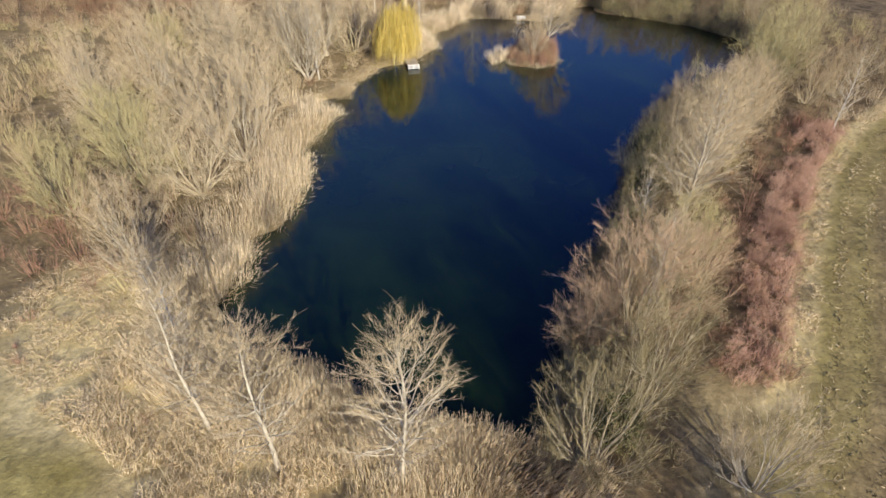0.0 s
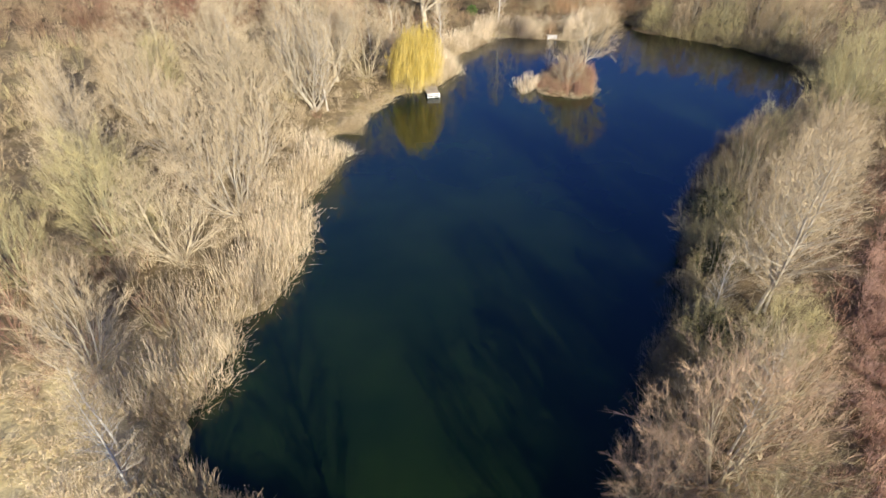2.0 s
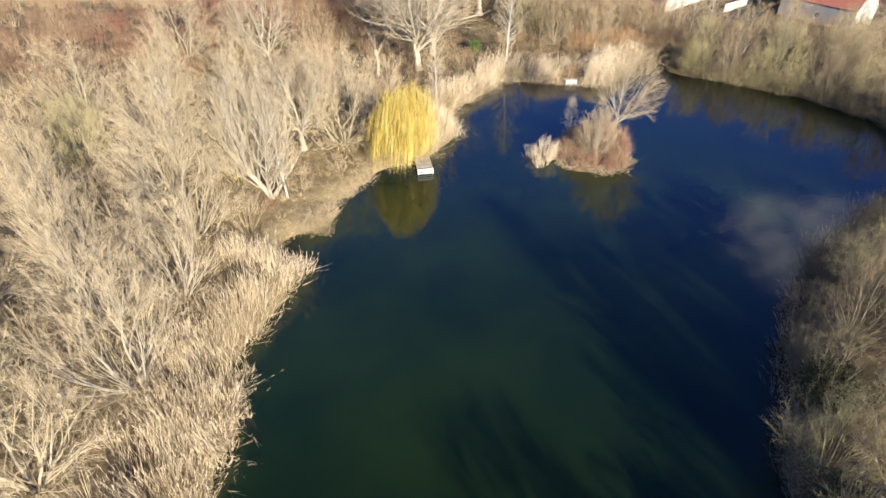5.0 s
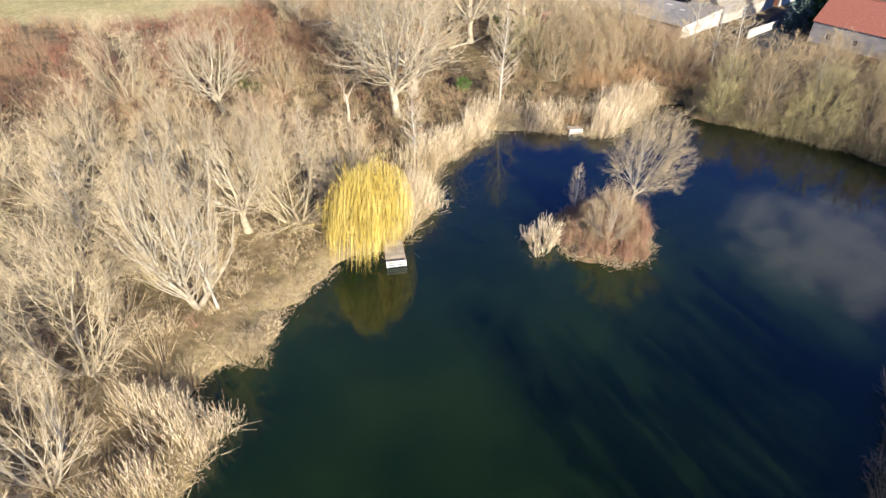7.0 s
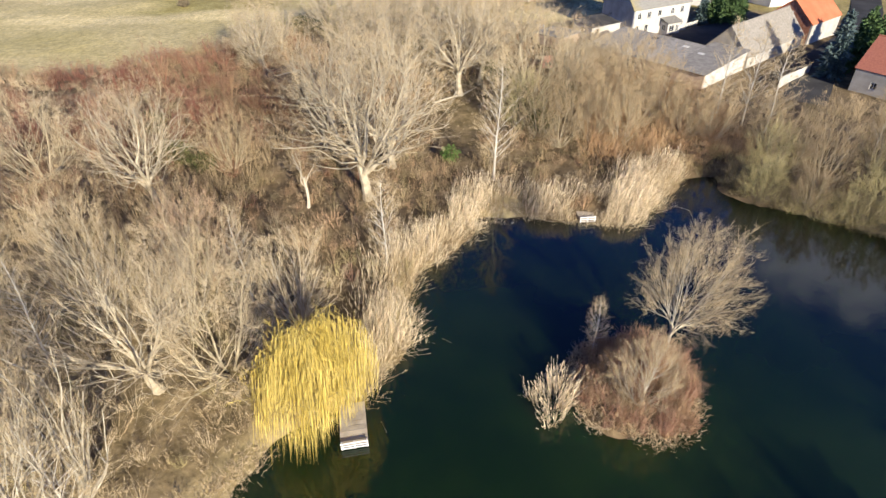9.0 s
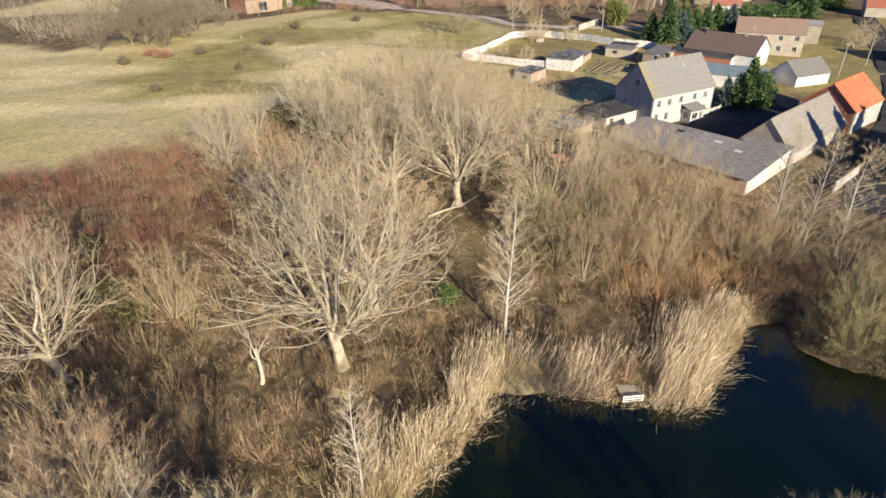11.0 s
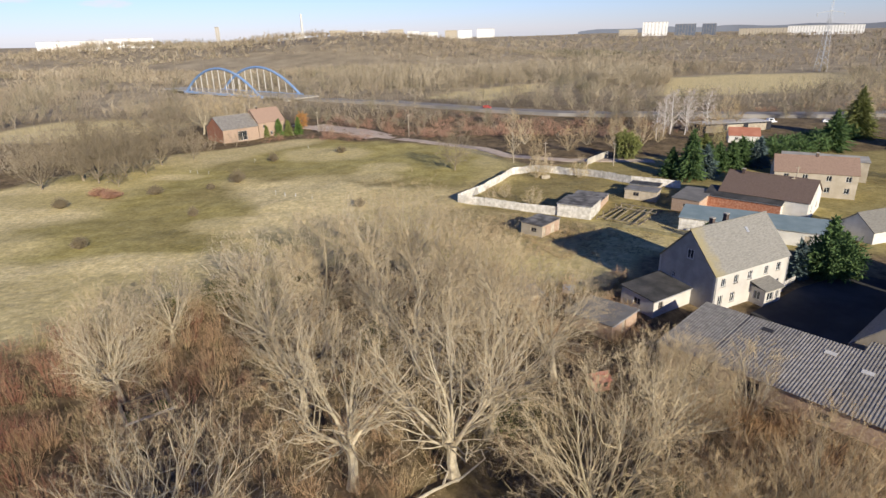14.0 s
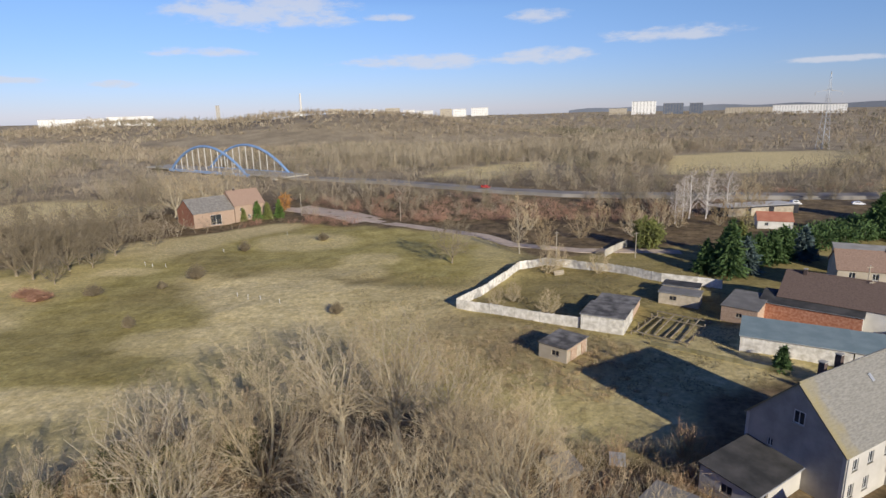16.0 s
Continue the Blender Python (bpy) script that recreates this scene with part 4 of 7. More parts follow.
# concrete panel wall round the garden
def panel_wall(name, label, pts, h, material):
    w = thing(name, label, "wall", pts[0][0], pts[0][1], 0)
    ox, oy = pts[0]
    for a, b in zip(pts, pts[1:]):
        n = max(1, round(math.dist(a, b) / 2.4))
        ang = math.atan2(b[1] - a[1], b[0] - a[0])
        step = math.dist(a, b) / n
        for k in range(n):
            px, py = a[0] + (b[0] - a[0]) * k / n, a[1] + (b[1] - a[1]) * k / n
            z = gz(px, py)
            c, s = math.cos(ang), math.sin(ang)
            dz = random.uniform(-0.06, 0.06)
            for nm, x0, x1, t0, top in (("post", 0, 0.16, 0.09, h + 0.08), ("panel", 0.16, step, 0.05, h + dz)):
                g = Geo().box(x0, x1, -t0, t0, -0.4, top)
                g.v = [(px - ox + c * p[0] - s * p[1], py - oy + s * p[0] + c * p[1], z + p[2]) for p in g.v]
                g.ob(nm, material, w)
    return w


panel_wall("garden_wall", "pale weathered concrete panel wall round a garden", [(26.2, 264.2), (4.1, 275.7), (9.3, 283.7), (20.4, 303.9), (27.4, 307.6), (41.5, 301.3), (50.8, 291.1), (62, 285.5)], 2.0, M_STAINED)
panel_wall("garden_wall", "short pale concrete wall by the lane", [(44.5, 314.9), (53.9, 325.8)], 2.0, M_CONCRETE)
panel_wall("garden_wall", "pale concrete wall beside the lane", [(58.5, 184.5), (68, 193.0)], 1.8, M_PLASTER)
panel_wall("yard_wall", "low mossy retaining wall behind the lawn", [(36, 255.5), (52, 243.0)], 0.7, M_MOSSY)

# bare beams of a dismantled greenhouse
beams = thing("beam_frame", "weathered timber beams of a dismantled greenhouse", "frame", 33.6, 260.2, gz(40, 262), 49.7)
for k in range(7):
    y0, y1 = -0.8 - 1.5 * k + random.uniform(-0.3, 0.3), -0.8 - 1.5 * k + random.uniform(-0.5, 0.5)
    x0, x1 = random.uniform(0.2, 3), random.uniform(11, 14.2)
    Geo().slab([(x0, y0, 0.35), (x1, y1, 0.3 + 0.3 * (k % 3)), (x1, y1 + 0.2, 0.3 + 0.3 * (k % 3)), (x0, y0 + 0.2, 0.35)], 0.18).ob("beam", M_WOOD_OLD, beams)
for k in (0, 3, 4):
    Geo().box(0.6 + 3.1 * k, 0.78 + 3.1 * k, -10.4, -0.3, 0.72, 0.88).ob("beam", M_WOOD_OLD, beams)
for k in range(5):
    for q in (-0.5, -10.0):
        Geo().box(0.6 + 3.1 * k, 0.78 + 3.1 * k, q, q + 0.18, -0.2, 1.3 if k % 2 else 0.9).ob("post", M_WOOD_OLD, beams)


# pale fence panels beside the house
yard_fence = thing("yard_fence", "low pale picket fence beside the yard lawn", "fence", 51.8, 220.2, gz(52, 220), 36)
for k in range(34):
    Geo().box(0.2 * k, 0.2 * k + 0.11, 0, 0.03, 0.05, 1.05).ob("picket", M_STAINED, yard_fence)
for zz in (0.3, 0.8):
    Geo().box(-0.05, 6.8, 0.03, 0.08, zz, zz + 0.09).ob("rail", M_STAINED, yard_fence)
for k in range(4):
    Geo().box(2.2 * k, 2.2 * k + 0.1, 0.08, 0.18, -0.4, 1.1).ob("post", M_WOOD, yard_fence)


# fishing platforms
def platform(x, y, turn, w, l, label):
    p = thing("fishing_platform", label, "platform", x, y, 0, turn, "fishing platforms")
    n = 9
    for k in range(n):
        Geo().box(-w / 2, w / 2, l * k / n, l * (k + 1) / n - 0.03, 0.52, 0.57).ob("deck_board", M_WOOD, p)
    for xx in (-w / 2 + 0.1, 0, w / 2 - 0.1):
        for yy in (0.1, l - 0.2):
            Geo().box(xx - 0.06, xx + 0.06, yy - 0.06, yy + 0.06, -1.2, 0.52 if yy > 1 else 0.86).ob("post", M_WOOD_WHITE, p)
    for zz in (0.14, 0.42, 0.74):
        Geo().box(-w / 2, w / 2, -0.02, 0.03, zz, zz + 0.13).ob("rail", M_WOOD_WHITE, p, "white painted rail")
    return p


platform(-6.0, 111.2, 12.0, 2.2, 4.2, "grey wooden fishing platform with white rails under the willow")
platform(18.2, 143.9, 6.0, 2.0, 3.2, "grey wooden fishing platform with white rails among reeds")

# arch bridge
bridge = thing("arch_bridge", "blue steel tied-arch road bridge with pale hangers", "bridge", -95, 521, 0, math.degrees(math.atan2(69, -95)))
DECK = gz(-95, 521) + 2.2
Geo().box(-10, 150, -9, 9, DECK - 0.8, DECK).ob("deck", M_CONCRETE, bridge)
for off, st in ((10.5, 24.0), (-10.5, 9.0)):
    pts, rad = [], []
    for k in range(25):
        u = k / 24
        pts.append((st + 88 * u, off, DECK - 1 + 17.5 * 4 * u * (1 - u)))
        rad.append(0.85)
    arch = Geo().tube(pts, rad, 6).ob("arch", M_STEEL_BLUE, bridge)
    Geo().box(st - 2, st + 90, off - 0.6, off + 0.6, DECK - 1.4, DECK + 0.3).ob("tie_beam", M_STEEL_BLUE, bridge)
    for k in range(1, 12):
        u = k / 12
        Geo().tube([(st + 88 * u, off, DECK), (st + 88 * u, off, DECK - 1 + 17.5 * 4 * u * (1 - u))], [0.28, 0.28], 5).ob("hanger", M_WHITE, arch)
for xx in (0, 112):
    Geo().box(xx - 2, xx + 2, -10, 10, -3, DECK - 0.8).ob("pier", M_CONCRETE, bridge)


# vehicles
def car(name, label, x, y, turn, paint, tall=False, z=None):
    c = thing(name, label, "car", x, y, gz(x, y) if z is None else z, turn, "vehicles")
    h = 1.95 if tall else 1.42
    prof = [(-2.1, 0.35), (2.1, 0.35), (2.15, 0.75), (1.3, 0.92), (0.6, h), (-1.5, h), (-2.1, 0.95)]
    for wdt, zs, nm, m, lo in ((0.88, prof, "body", paint, 0),):
        g = Geo()
        n = len(zs)
        g.add([(a, s * wdt * (0.86 if b > 1.1 else 1), b) for s in (-1, 1) for a, b in zs], [tuple(range(n)), tuple(range(2 * n - 1, n - 1, -1))] + [(i, n + i, n + (i + 1) % n, (i + 1) % n) for i in range(n)])
        g.ob(nm, m, c)
    for s in (-1, 1):
        Geo().box(-1.35, 0.5, s * 0.80 - 0.02, s * 0.80 + 0.02, 0.98, h - 0.12).ob("window", M_GLASS, c)
        for xx in (-1.35, 1.35):
            Geo().tube([(xx, s * 0.92, 0.32), (xx, s * 0.70, 0.32)], [0.32, 0.32], 12).ob("wheel", M_RUBBER, c)
    Geo().slab([(0.66, -0.7, h - 0.08), (0.66, 0.7, h - 0.08), (1.26, 0.8, 0.97), (1.26, -0.8, 0.97)], 0.04).ob("windscreen", M_GLASS, c)
    return c


car("car", "small red car on the main road", 22.0, 445.4, -38, M_CAR_RED, z=gz(22, 445) + 1.5)
car("van", "white van parked by the carport", 139.0, 389.0, 5, M_CAR_WHITE, True)
car("car", "white car parked by the carport", 134.0, 387.0, 10, M_CAR_WHITE)
car("car", "blue car parked near the hedge", 168.0, 378.0, -20, M_CAR_BLUE)
car("car", "white car parked near the hedge", 160.0, 384.0, -20, M_CAR_WHITE)


def pole(x, y, h, label="grey wooden utility pole"):
    p = thing("utility_pole", label, "pole", x, y, gz(x, y), 0, "utility poles")
    Geo().tube([(0, 0, -0.5), (0, 0, h)], [0.14, 0.1], 8).ob("shaft", M_WOOD, p)
    Geo().box(-0.6, 0.6, -0.05, 0.05, h - 0.5, h - 0.38).ob("crossarm", M_WOOD, p)


for px, py, ph in ((-54, 389, 9), (-14, 372, 9), (31, 312, 8), (52, 313, 7), (84, 273, 8), (78, 264, 8), (96, 250, 8), (110, 262, 8)):
    pole(px, py, ph)

for px, py in ((-79, 316), (-76, 314), (-72, 313), (-44, 287), (-41, 285), (-38, 284), (-33, 281), (-63, 330), (-50, 352)):
    s = thing("fence_post", "short white plastic fence post in the meadow", "post", px, py, gz(px, py), 0, "meadow fence posts")
    Geo().tube([(0, 0, -0.2), (0, 0, 1.1)], [0.04, 0.04], 6).ob("shaft", M_WOOD_WHITE, s)

# roofless walls and sheet metal among the trees
ruin = thing("roofless_hut", "roofless dark block hut with a mossy floor among trees", "ruin", -32.0, 188.5, gz(-30, 190), 38)
for k, (x0, x1, y0, y1) in enumerate(((0, 5, 0, 0.25), (0, 5, 5, 5.25), (0, 0.25, 0.25, 5), (4.75, 5, 0.25, 5))):
    w = Geo().box(x0, x1, y0, y1, -0.3, 1.7 - 0.35 * (k % 2)).ob("wall", M_SOOT, ruin)
    Geo().box(x0 - 0.04, x1 + 0.04, y0 - 0.04, y1 + 0.04, 1.7 - 0.35 * (k % 2), 1.8 - 0.35 * (k % 2)).ob("coping", M_CONCRETE if k == 0 else M_WOOD_OLD, w)
Geo().box(0.25, 4.75, 0.25, 5, -0.3, 0.35).ob("floor_moss", M_EVERGREEN, ruin)
sheet = thing("sheet_pile", "pile of pale corrugated sheets on the ground", "sheets", 13.5, 218.5, gz(15, 219), 25)
for k in range(4):
    corrugated(sheet, 0.15 * k, 3.2 + 0.15 * k, 0.2 * k, 2.6 + 0.2 * k, 0.9 - 0.06 * k, 1.1 + 0.08 * k, 0.3, 0.04)
Geo().box(0.3, 3.0, 0.4, 2.4, -0.3, 0.75).ob("stack", M_WOOD, sheet)
sheet2 = thing("tin_box", "pale sheet metal cover leaning among brush", "cover", 19.6, 221.6, gz(20, 222), -15)
Geo().slab([(0, 0, 0.2), (1.8, 0, 0.2), (1.8, 1.6, 0.9), (0, 1.6, 0.9)], 0.05).ob("sheet", M_STEEL, sheet2)
Geo().box(0.1, 1.7, 1.45, 1.6, -0.3, 0.84).ob("support", M_WOOD, sheet2)
toy = thing("playhouse", "faded red plastic playhouse among the trees", "playhouse", 18.2, 194.6, gz(19, 195), 15)
Geo().box(0, 2.0, 0, 1.6, -0.2, 1.3).ob("body", M_PINK, toy)
for xx in (0.35, 1.2):
    Geo().box(xx, xx + 0.5, -0.03, 0.03, 0.55, 1.1).ob("window", M_DARK, toy)
Geo().slab([(-0.2, -0.2, 1.3), (2.2, -0.2, 1.3), (2.0, 0.8, 2.1), (0.0, 0.8, 2.1)], 0.08).ob("roof", M_PINK, toy)
Geo().slab([(0.0, 0.8, 2.1), (2.0, 0.8, 2.1), (2.2, 1.8, 1.3), (-0.2, 1.8, 1.3)], 0.08).ob("roof", M_PINK, toy)

log = thing("fallen_trunk", "pale barkless trunk fallen across the clearing", "log", -2.2, 178.2, gz(-2, 178), 31)
Geo().tube([(0, 0, 0.3), (3, 0.3, 0.4), (6, 0.1, 0.6), (9, 0.5, 1.2)], [0.19, 0.17, 0.13, 0.05], 7).ob("trunk", M_BARK_PALE, log)
Geo().tube([(4, 0.2, 0.5), (5.4, 1.2, 1.3), (6.2, 1.6, 2.2)], [0.12, 0.08, 0.03], 5).ob("limb", M_BARK_PALE, log)
pile = thing("wood_pile", "heap of sawn timber on the garden lawn", "timber", 28.2, 299.0, gz(29, 299), 20)
for k in range(9):
    Geo().box(0.1 * k, 2.6 + 0.12 * k, 0.24 * k, 0.24 * k + 0.2, -0.1, 0.25 + 0.16 * (4 - abs(k - 4))).ob("beam", M_WOOD, pile)

# power pylon
py_ = thing("power_pylon", "grey lattice power pylon beyond the field", "pylon", 315, 650, gz(315, 650), 10)
g = Geo()
for sx in (-1, 1):
    for sy in (-1, 1):
        g.tube([(3.5 * sx, 3.5 * sy, 0), (1.1 * sx, 1.1 * sy, 42), (0.15 * sx, 0.15 * sy, 62)], [0.17, 0.14, 0.1], 4)
for k in range(9):
    a, b = 3.5 - 2.4 * k / 9, 3.5 - 2.4 * (k + 1) / 9
    z0, z1 = 42 * k / 9, 42 * (k + 1) / 9
    for q in range(4):
        c = [(1, 1), (1, -1), (-1, -1), (-1, 1)]
        (ax, ay), (bx, by) = c[q], c[(q + 1) % 4]
        g.tube([(a * ax, a * ay, z0), (b * bx, b * by, z1)], [0.09, 0.09], 3)
        g.tube([(a * bx, a * by, z0), (b * ax, b * ay, z1)], [0.09, 0.09], 3)
g.ob("tower", M_STEEL, py_)
for zz, ww in ((46, 12.5),):
    Geo().tube([(-ww, 0, zz), (0, 0, zz + 1.6), (ww, 0, zz)], [0.2, 0.35, 0.2], 4).ob("crossarm", M_STEEL, py_)
    for sx in (-1, 1):
        Geo().tube([(sx * ww, 0, zz), (sx * ww, 0, zz - 3)], [0.25, 0.25], 4).ob("insulator", M_STEEL, py_)


# ---- trees ----
def blade(base, tip, width, rng):
    """Thin triangles from base to tip, n x 3 each."""
    d = tip - base
    side = np.cross(d, rng.normal(size=d.shape))
    side /= np.linalg.norm(side, axis=1, keepdims=True) + 1e-9
    w = np.asarray(width).reshape(-1, 1) * side / 2
    return np.stack([base - w, base + w, tip], 1)


def unit(v):
    return v / (np.linalg.norm(v, axis=-1, keepdims=True) + 1e-9)


def arc(a, c, b, n):
    """A curve from a to b that sets out towards c."""
    t = np.linspace(0, 1, n)[:, None]
    return a * (1 - t) ** 2 + 2 * c * t * (1 - t) + b * t * t


def along(pts, f):
    """The place and the direction at a fraction of a curve."""
    i = min(int(f * (len(pts) - 1)), len(pts) - 2)
    u = f * (len(pts) - 1) - i
    return pts[i] * (1 - u) + pts[i + 1] * u, unit(pts[i + 1] - pts[i])


def ovate(u):
    return np.minimum(1, (u / 0.4) ** 0.7) * np.clip(1 - np.clip((u - 0.4) / 0.6, 0, 1) ** 1.8, 0.03, 1)


def dome(u):
    return np.sqrt(np.clip(1 - ((u - 0.42) / 0.6) ** 2, 0.02, 1))


def make_tree(name, label, seed, height, width, bark, twig_mat, form, limbs, subs, twigs, base=0.18, girth=0.012, mains=6, twig_len=1.0, twig_w=0.021, upright=0.3, crook=0.06, stout=1.0, tangle=0.45, weep=0.0):
    """A bare tree that fills its crown's outline: trunk or stems, limbs, branches, twigs.
    form: leader (one trunk through the crown), fork (a trunk that parts into mains), fan (stems from the ground)."""
    rng = np.random.default_rng(seed)
    tree = tagged(new(name), label, "tree")
    shape = ovate if form == "leader" else dome
    z0 = base * height
    grow_r = girth * height

    def spots(n, lo, inner):
        u = (np.arange(n) + rng.uniform(0, 1, n)) / n
        u = lo + (1 - lo) * u ** 0.85
        a = np.arange(n) * 2.39996 + rng.normal(0, 0.25, n)
        r = shape(u) * width / 2 * np.sqrt(rng.uniform(inner, 1, n)) * (1 + 0.14 * np.sin(2 * a + seed) + 0.10 * np.sin(3 * a + 2 * seed))
        return np.stack([np.cos(a) * r, np.sin(a) * r, z0 + u * (height - z0)], 1)

    def crooked(p, k):
        t = np.linspace(0, math.pi, len(p))[:, None]
        w = np.sin(t) * rng.normal(size=3) + 0.6 * np.sin(2 * t) * rng.normal(size=3) + 0.4 * np.sin(3 * t) * rng.normal(size=3)
        return p + w * k * np.linalg.norm(p[-1] - p[0])

    skeleton = []
    if form == "leader":
        top = np.array([rng.normal(0, 0.02) * height, rng.normal(0, 0.02) * height, height * 0.95])
        skeleton.append((crooked(arc(np.zeros(3), top * 0.5 + rng.normal(size=3) * 0.02 * height, top, 9), 0.006), grow_r, 0.15))
    else:
        ends = spots(mains, 0.34 if form == "fork" else 0.12, 0.35) * np.array([0.8, 0.8, 0.86])
        fork = np.array([rng.normal(0, 0.02) * height, rng.normal(0, 0.02) * height, z0])
        if form == "fork":
            skeleton.append((crooked(arc(np.zeros(3), fork * 0.5, fork, 5), 0.02), grow_r, 0.72))
        for q, e in enumerate(ends):
            if form == "fork":
                a = along(skeleton[0][0], rng.uniform(0.62, 0.99))[0]
                r = grow_r * 0.44
            else:
                a = unit(e * np.array([1, 1, 0])) * rng.uniform(0.1, 0.45) - np.array([0, 0, 0.1])
                r = grow_r * rng.uniform(0.7, 1.1)
            c = a + (e - a) * np.array([0.58, 0.58, 0.42]) + rng.normal(size=3) * 0.04 * height
            skeleton.append((crooked(arc(a, c, e, 8), crook * 0.2), r, 0.12))
    heads = skeleton if form != "fork" else skeleton[1:]
    g = Geo()
    seg = []
    sub_a, sub_m, sub_b, sub_w = [], [], [], []
    for e in spots(limbs, 0.12 if form == "fork" else 0.02, 0.3):
        if form == "leader":
            p = heads[0][0]
            f = np.clip((e[2] - math.hypot(e[0], e[1]) * rng.uniform(0.7, 1.15)) / (height * 0.95), base * 0.8, 0.93)
            r0 = heads[0][1]
        else:
            k = int(np.argmin([np.linalg.norm(unit(h[0][-1] * np.array([1, 1, 0.6])) - unit(e * np.array([1, 1, 0.6]))) + rng.uniform(0, 0.3) for h in heads]))
            p, r0 = heads[k][0], heads[k][1]
            f = float(np.clip(e[2] / height - rng.uniform(0.1, 0.4), 0.12 if form == "fan" else 0.05, 0.85))
        a, d = along(p, f)
        v = e - a
        ln = np.linalg.norm(v)
        c = a + v * np.array([0.55, 0.55, 0.40]) + d * 0.12 * ln + rng.normal(size=3) * crook * ln
        limb = crooked(arc(a, c, e, 6), crook * 0.4)
        r = max(min(r0 * (1 - 0.8 * f) * 0.42, (0.010 * ln + 0.006) * stout), 0.013)
        g.tube(limb, [r * (1 - 0.72 * k / 5) for k in range(6)], 4)
        seg.append((limb[1:-1], limb[2:], 0.5))
        for q in range(subs):
            f = rng.uniform(0.22, 0.97)
            a2, d2 = along(limb, f)
            e2 = e + rng.normal(size=3) * np.array([1, 1, 0.8]) * width * (0.15 if form == "leader" else 0.12)
            v2 = e2 - a2
            l2 = np.linalg.norm(v2)
            if l2 > 0.26 * width:
                v2 *= 0.26 * width / l2
            v2 = unit(unit(v2) + d2 * 0.4 + np.array([0, 0, upright * 0.5]) + rng.normal(size=3) * (tangle - 0.4)) * np.linalg.norm(v2)
            e2 = a2 + v2
            if e2[2] < 0.3:
                continue
            m2 = a2 + v2 * 0.5 + (d2 - unit(v2)) * 0.1 * l2 + rng.normal(size=3) * crook * 0.5 * l2
            sub_a.append(a2), sub_m.append(m2), sub_b.append(e2), sub_w.append(max(r * (1 - 0.6 * f) * 1.1, 0.017))
    for p, r, end in skeleton:
        n = len(p)
        Geo().tube(p, [r * (1.25 if k == 0 and form != "fan" else 1) * (1 - (1 - end) * k / (n - 1)) for k in range(n)], 7).ob("stem" if form == "fan" else "trunk" if p is skeleton[0][0] else "bough", bark, tree)
    A, Mi, B, W = np.array(sub_a), np.array(sub_m), np.array(sub_b), np.array(sub_w)
    for tri in np.concatenate([blade(A, Mi + (B - Mi) * 0.2, W, rng), blade(Mi - (Mi - A) * 0.2, B, W * 0.7, rng)]):
        g.add(tri, [(0, 1, 2)])
    if form == "fork" and not twigs:
        g.ob("branchwork", bark, tree)
    else:
        tagged(g.ob("branchwork", bark, tree), kind="stuff")
    if not twigs:
        return tree
    S0 = np.concatenate([A, Mi, Mi] + [s[0] for s in seg])
    S1 = np.concatenate([Mi, B, B] + [s[1] for s in seg])
    wt_ = np.linalg.norm(S1 - S0, axis=1) * np.concatenate([np.full(len(A), 0.6), np.full(2 * len(A), 1.1), np.full(len(S0) - 3 * len(A), 0.35)])
    pick = rng.choice(len(S0), twigs, p=wt_ / wt_.sum())
    b = S0[pick] + (S1 - S0)[pick] * rng.uniform(0, 1, (twigs, 1))
    mid = np.array([0, 0, z0 + 0.3 * (height - z0)])
    d = unit(unit(S1 - S0)[pick] * 0.8 + unit(b - mid) * 0.35 + np.array([0, 0, upright * 0.7]) + rng.normal(size=(twigs, 3)) * tangle)
    ln = twig_len * rng.uniform(0.5, 1.5, (twigs, 1))
    tip = b + d * ln
    tris = [blade(b, tip, np.full(twigs, twig_w), rng)]
    m = b + (tip - b) * rng.uniform(0.15, 0.7, (twigs, 1))
    d2 = unit(d + rng.normal(size=(twigs, 3)) * 0.55)
    tris.append(blade(m, m + d2 * ln * 0.6, np.full(twigs, twig_w * 0.85), rng))
    if weep:
        n = twigs * 2
        u = rng.uniform(0.25, 1.0, n)
        a = rng.uniform(0, 6.283, n)
        lobe = 1 + 0.22 * np.sin(2 * a + 0.6) + 0.16 * np.sin(3 * a + 1) + 0.10 * np.sin(7 * a)
        r = dome(u) * width / 2 * np.sqrt(rng.uniform(0.12, 1, n)) * lobe
        s = np.stack([np.cos(a) * r, np.sin(a) * r, z0 + u * (height - z0) * (0.62 + 0.34 * lobe) + rng.normal(0, 0.35, n)], 1)
        out = unit(s * np.array([1, 1, 0]))
        k1 = s + out * rng.uniform(0.3, 0.8, (n, 1)) + np.array([0, 0, -0.5]) + rng.normal(size=(n, 3)) * 0.15
        drop = rng.uniform(0.12, 1.15, n) * weep * (0.55 + 0.45 * r / (width / 2))
        k2 = k1 + out * rng.uniform(0.0, 0.5, (n, 1)) + rng.normal(size=(n, 3)) * 0.18
        k2[:, 2] = np.maximum(k1[:, 2] - drop, 0.12 + rng.uniform(0, 1.6, n))
        tris += [blade(s, k1, np.full(n, twig_w * 1.2), rng), blade(k1 + np.array([0, 0, 0.1]), k2, np.full(n, twig_w * 1.7), rng)]
    crown = new("crown", tri_mesh("crown", np.concatenate(tris), twig_mat))
    crown.parent = tree
    return tree


PROTO, BASE = {}, {}


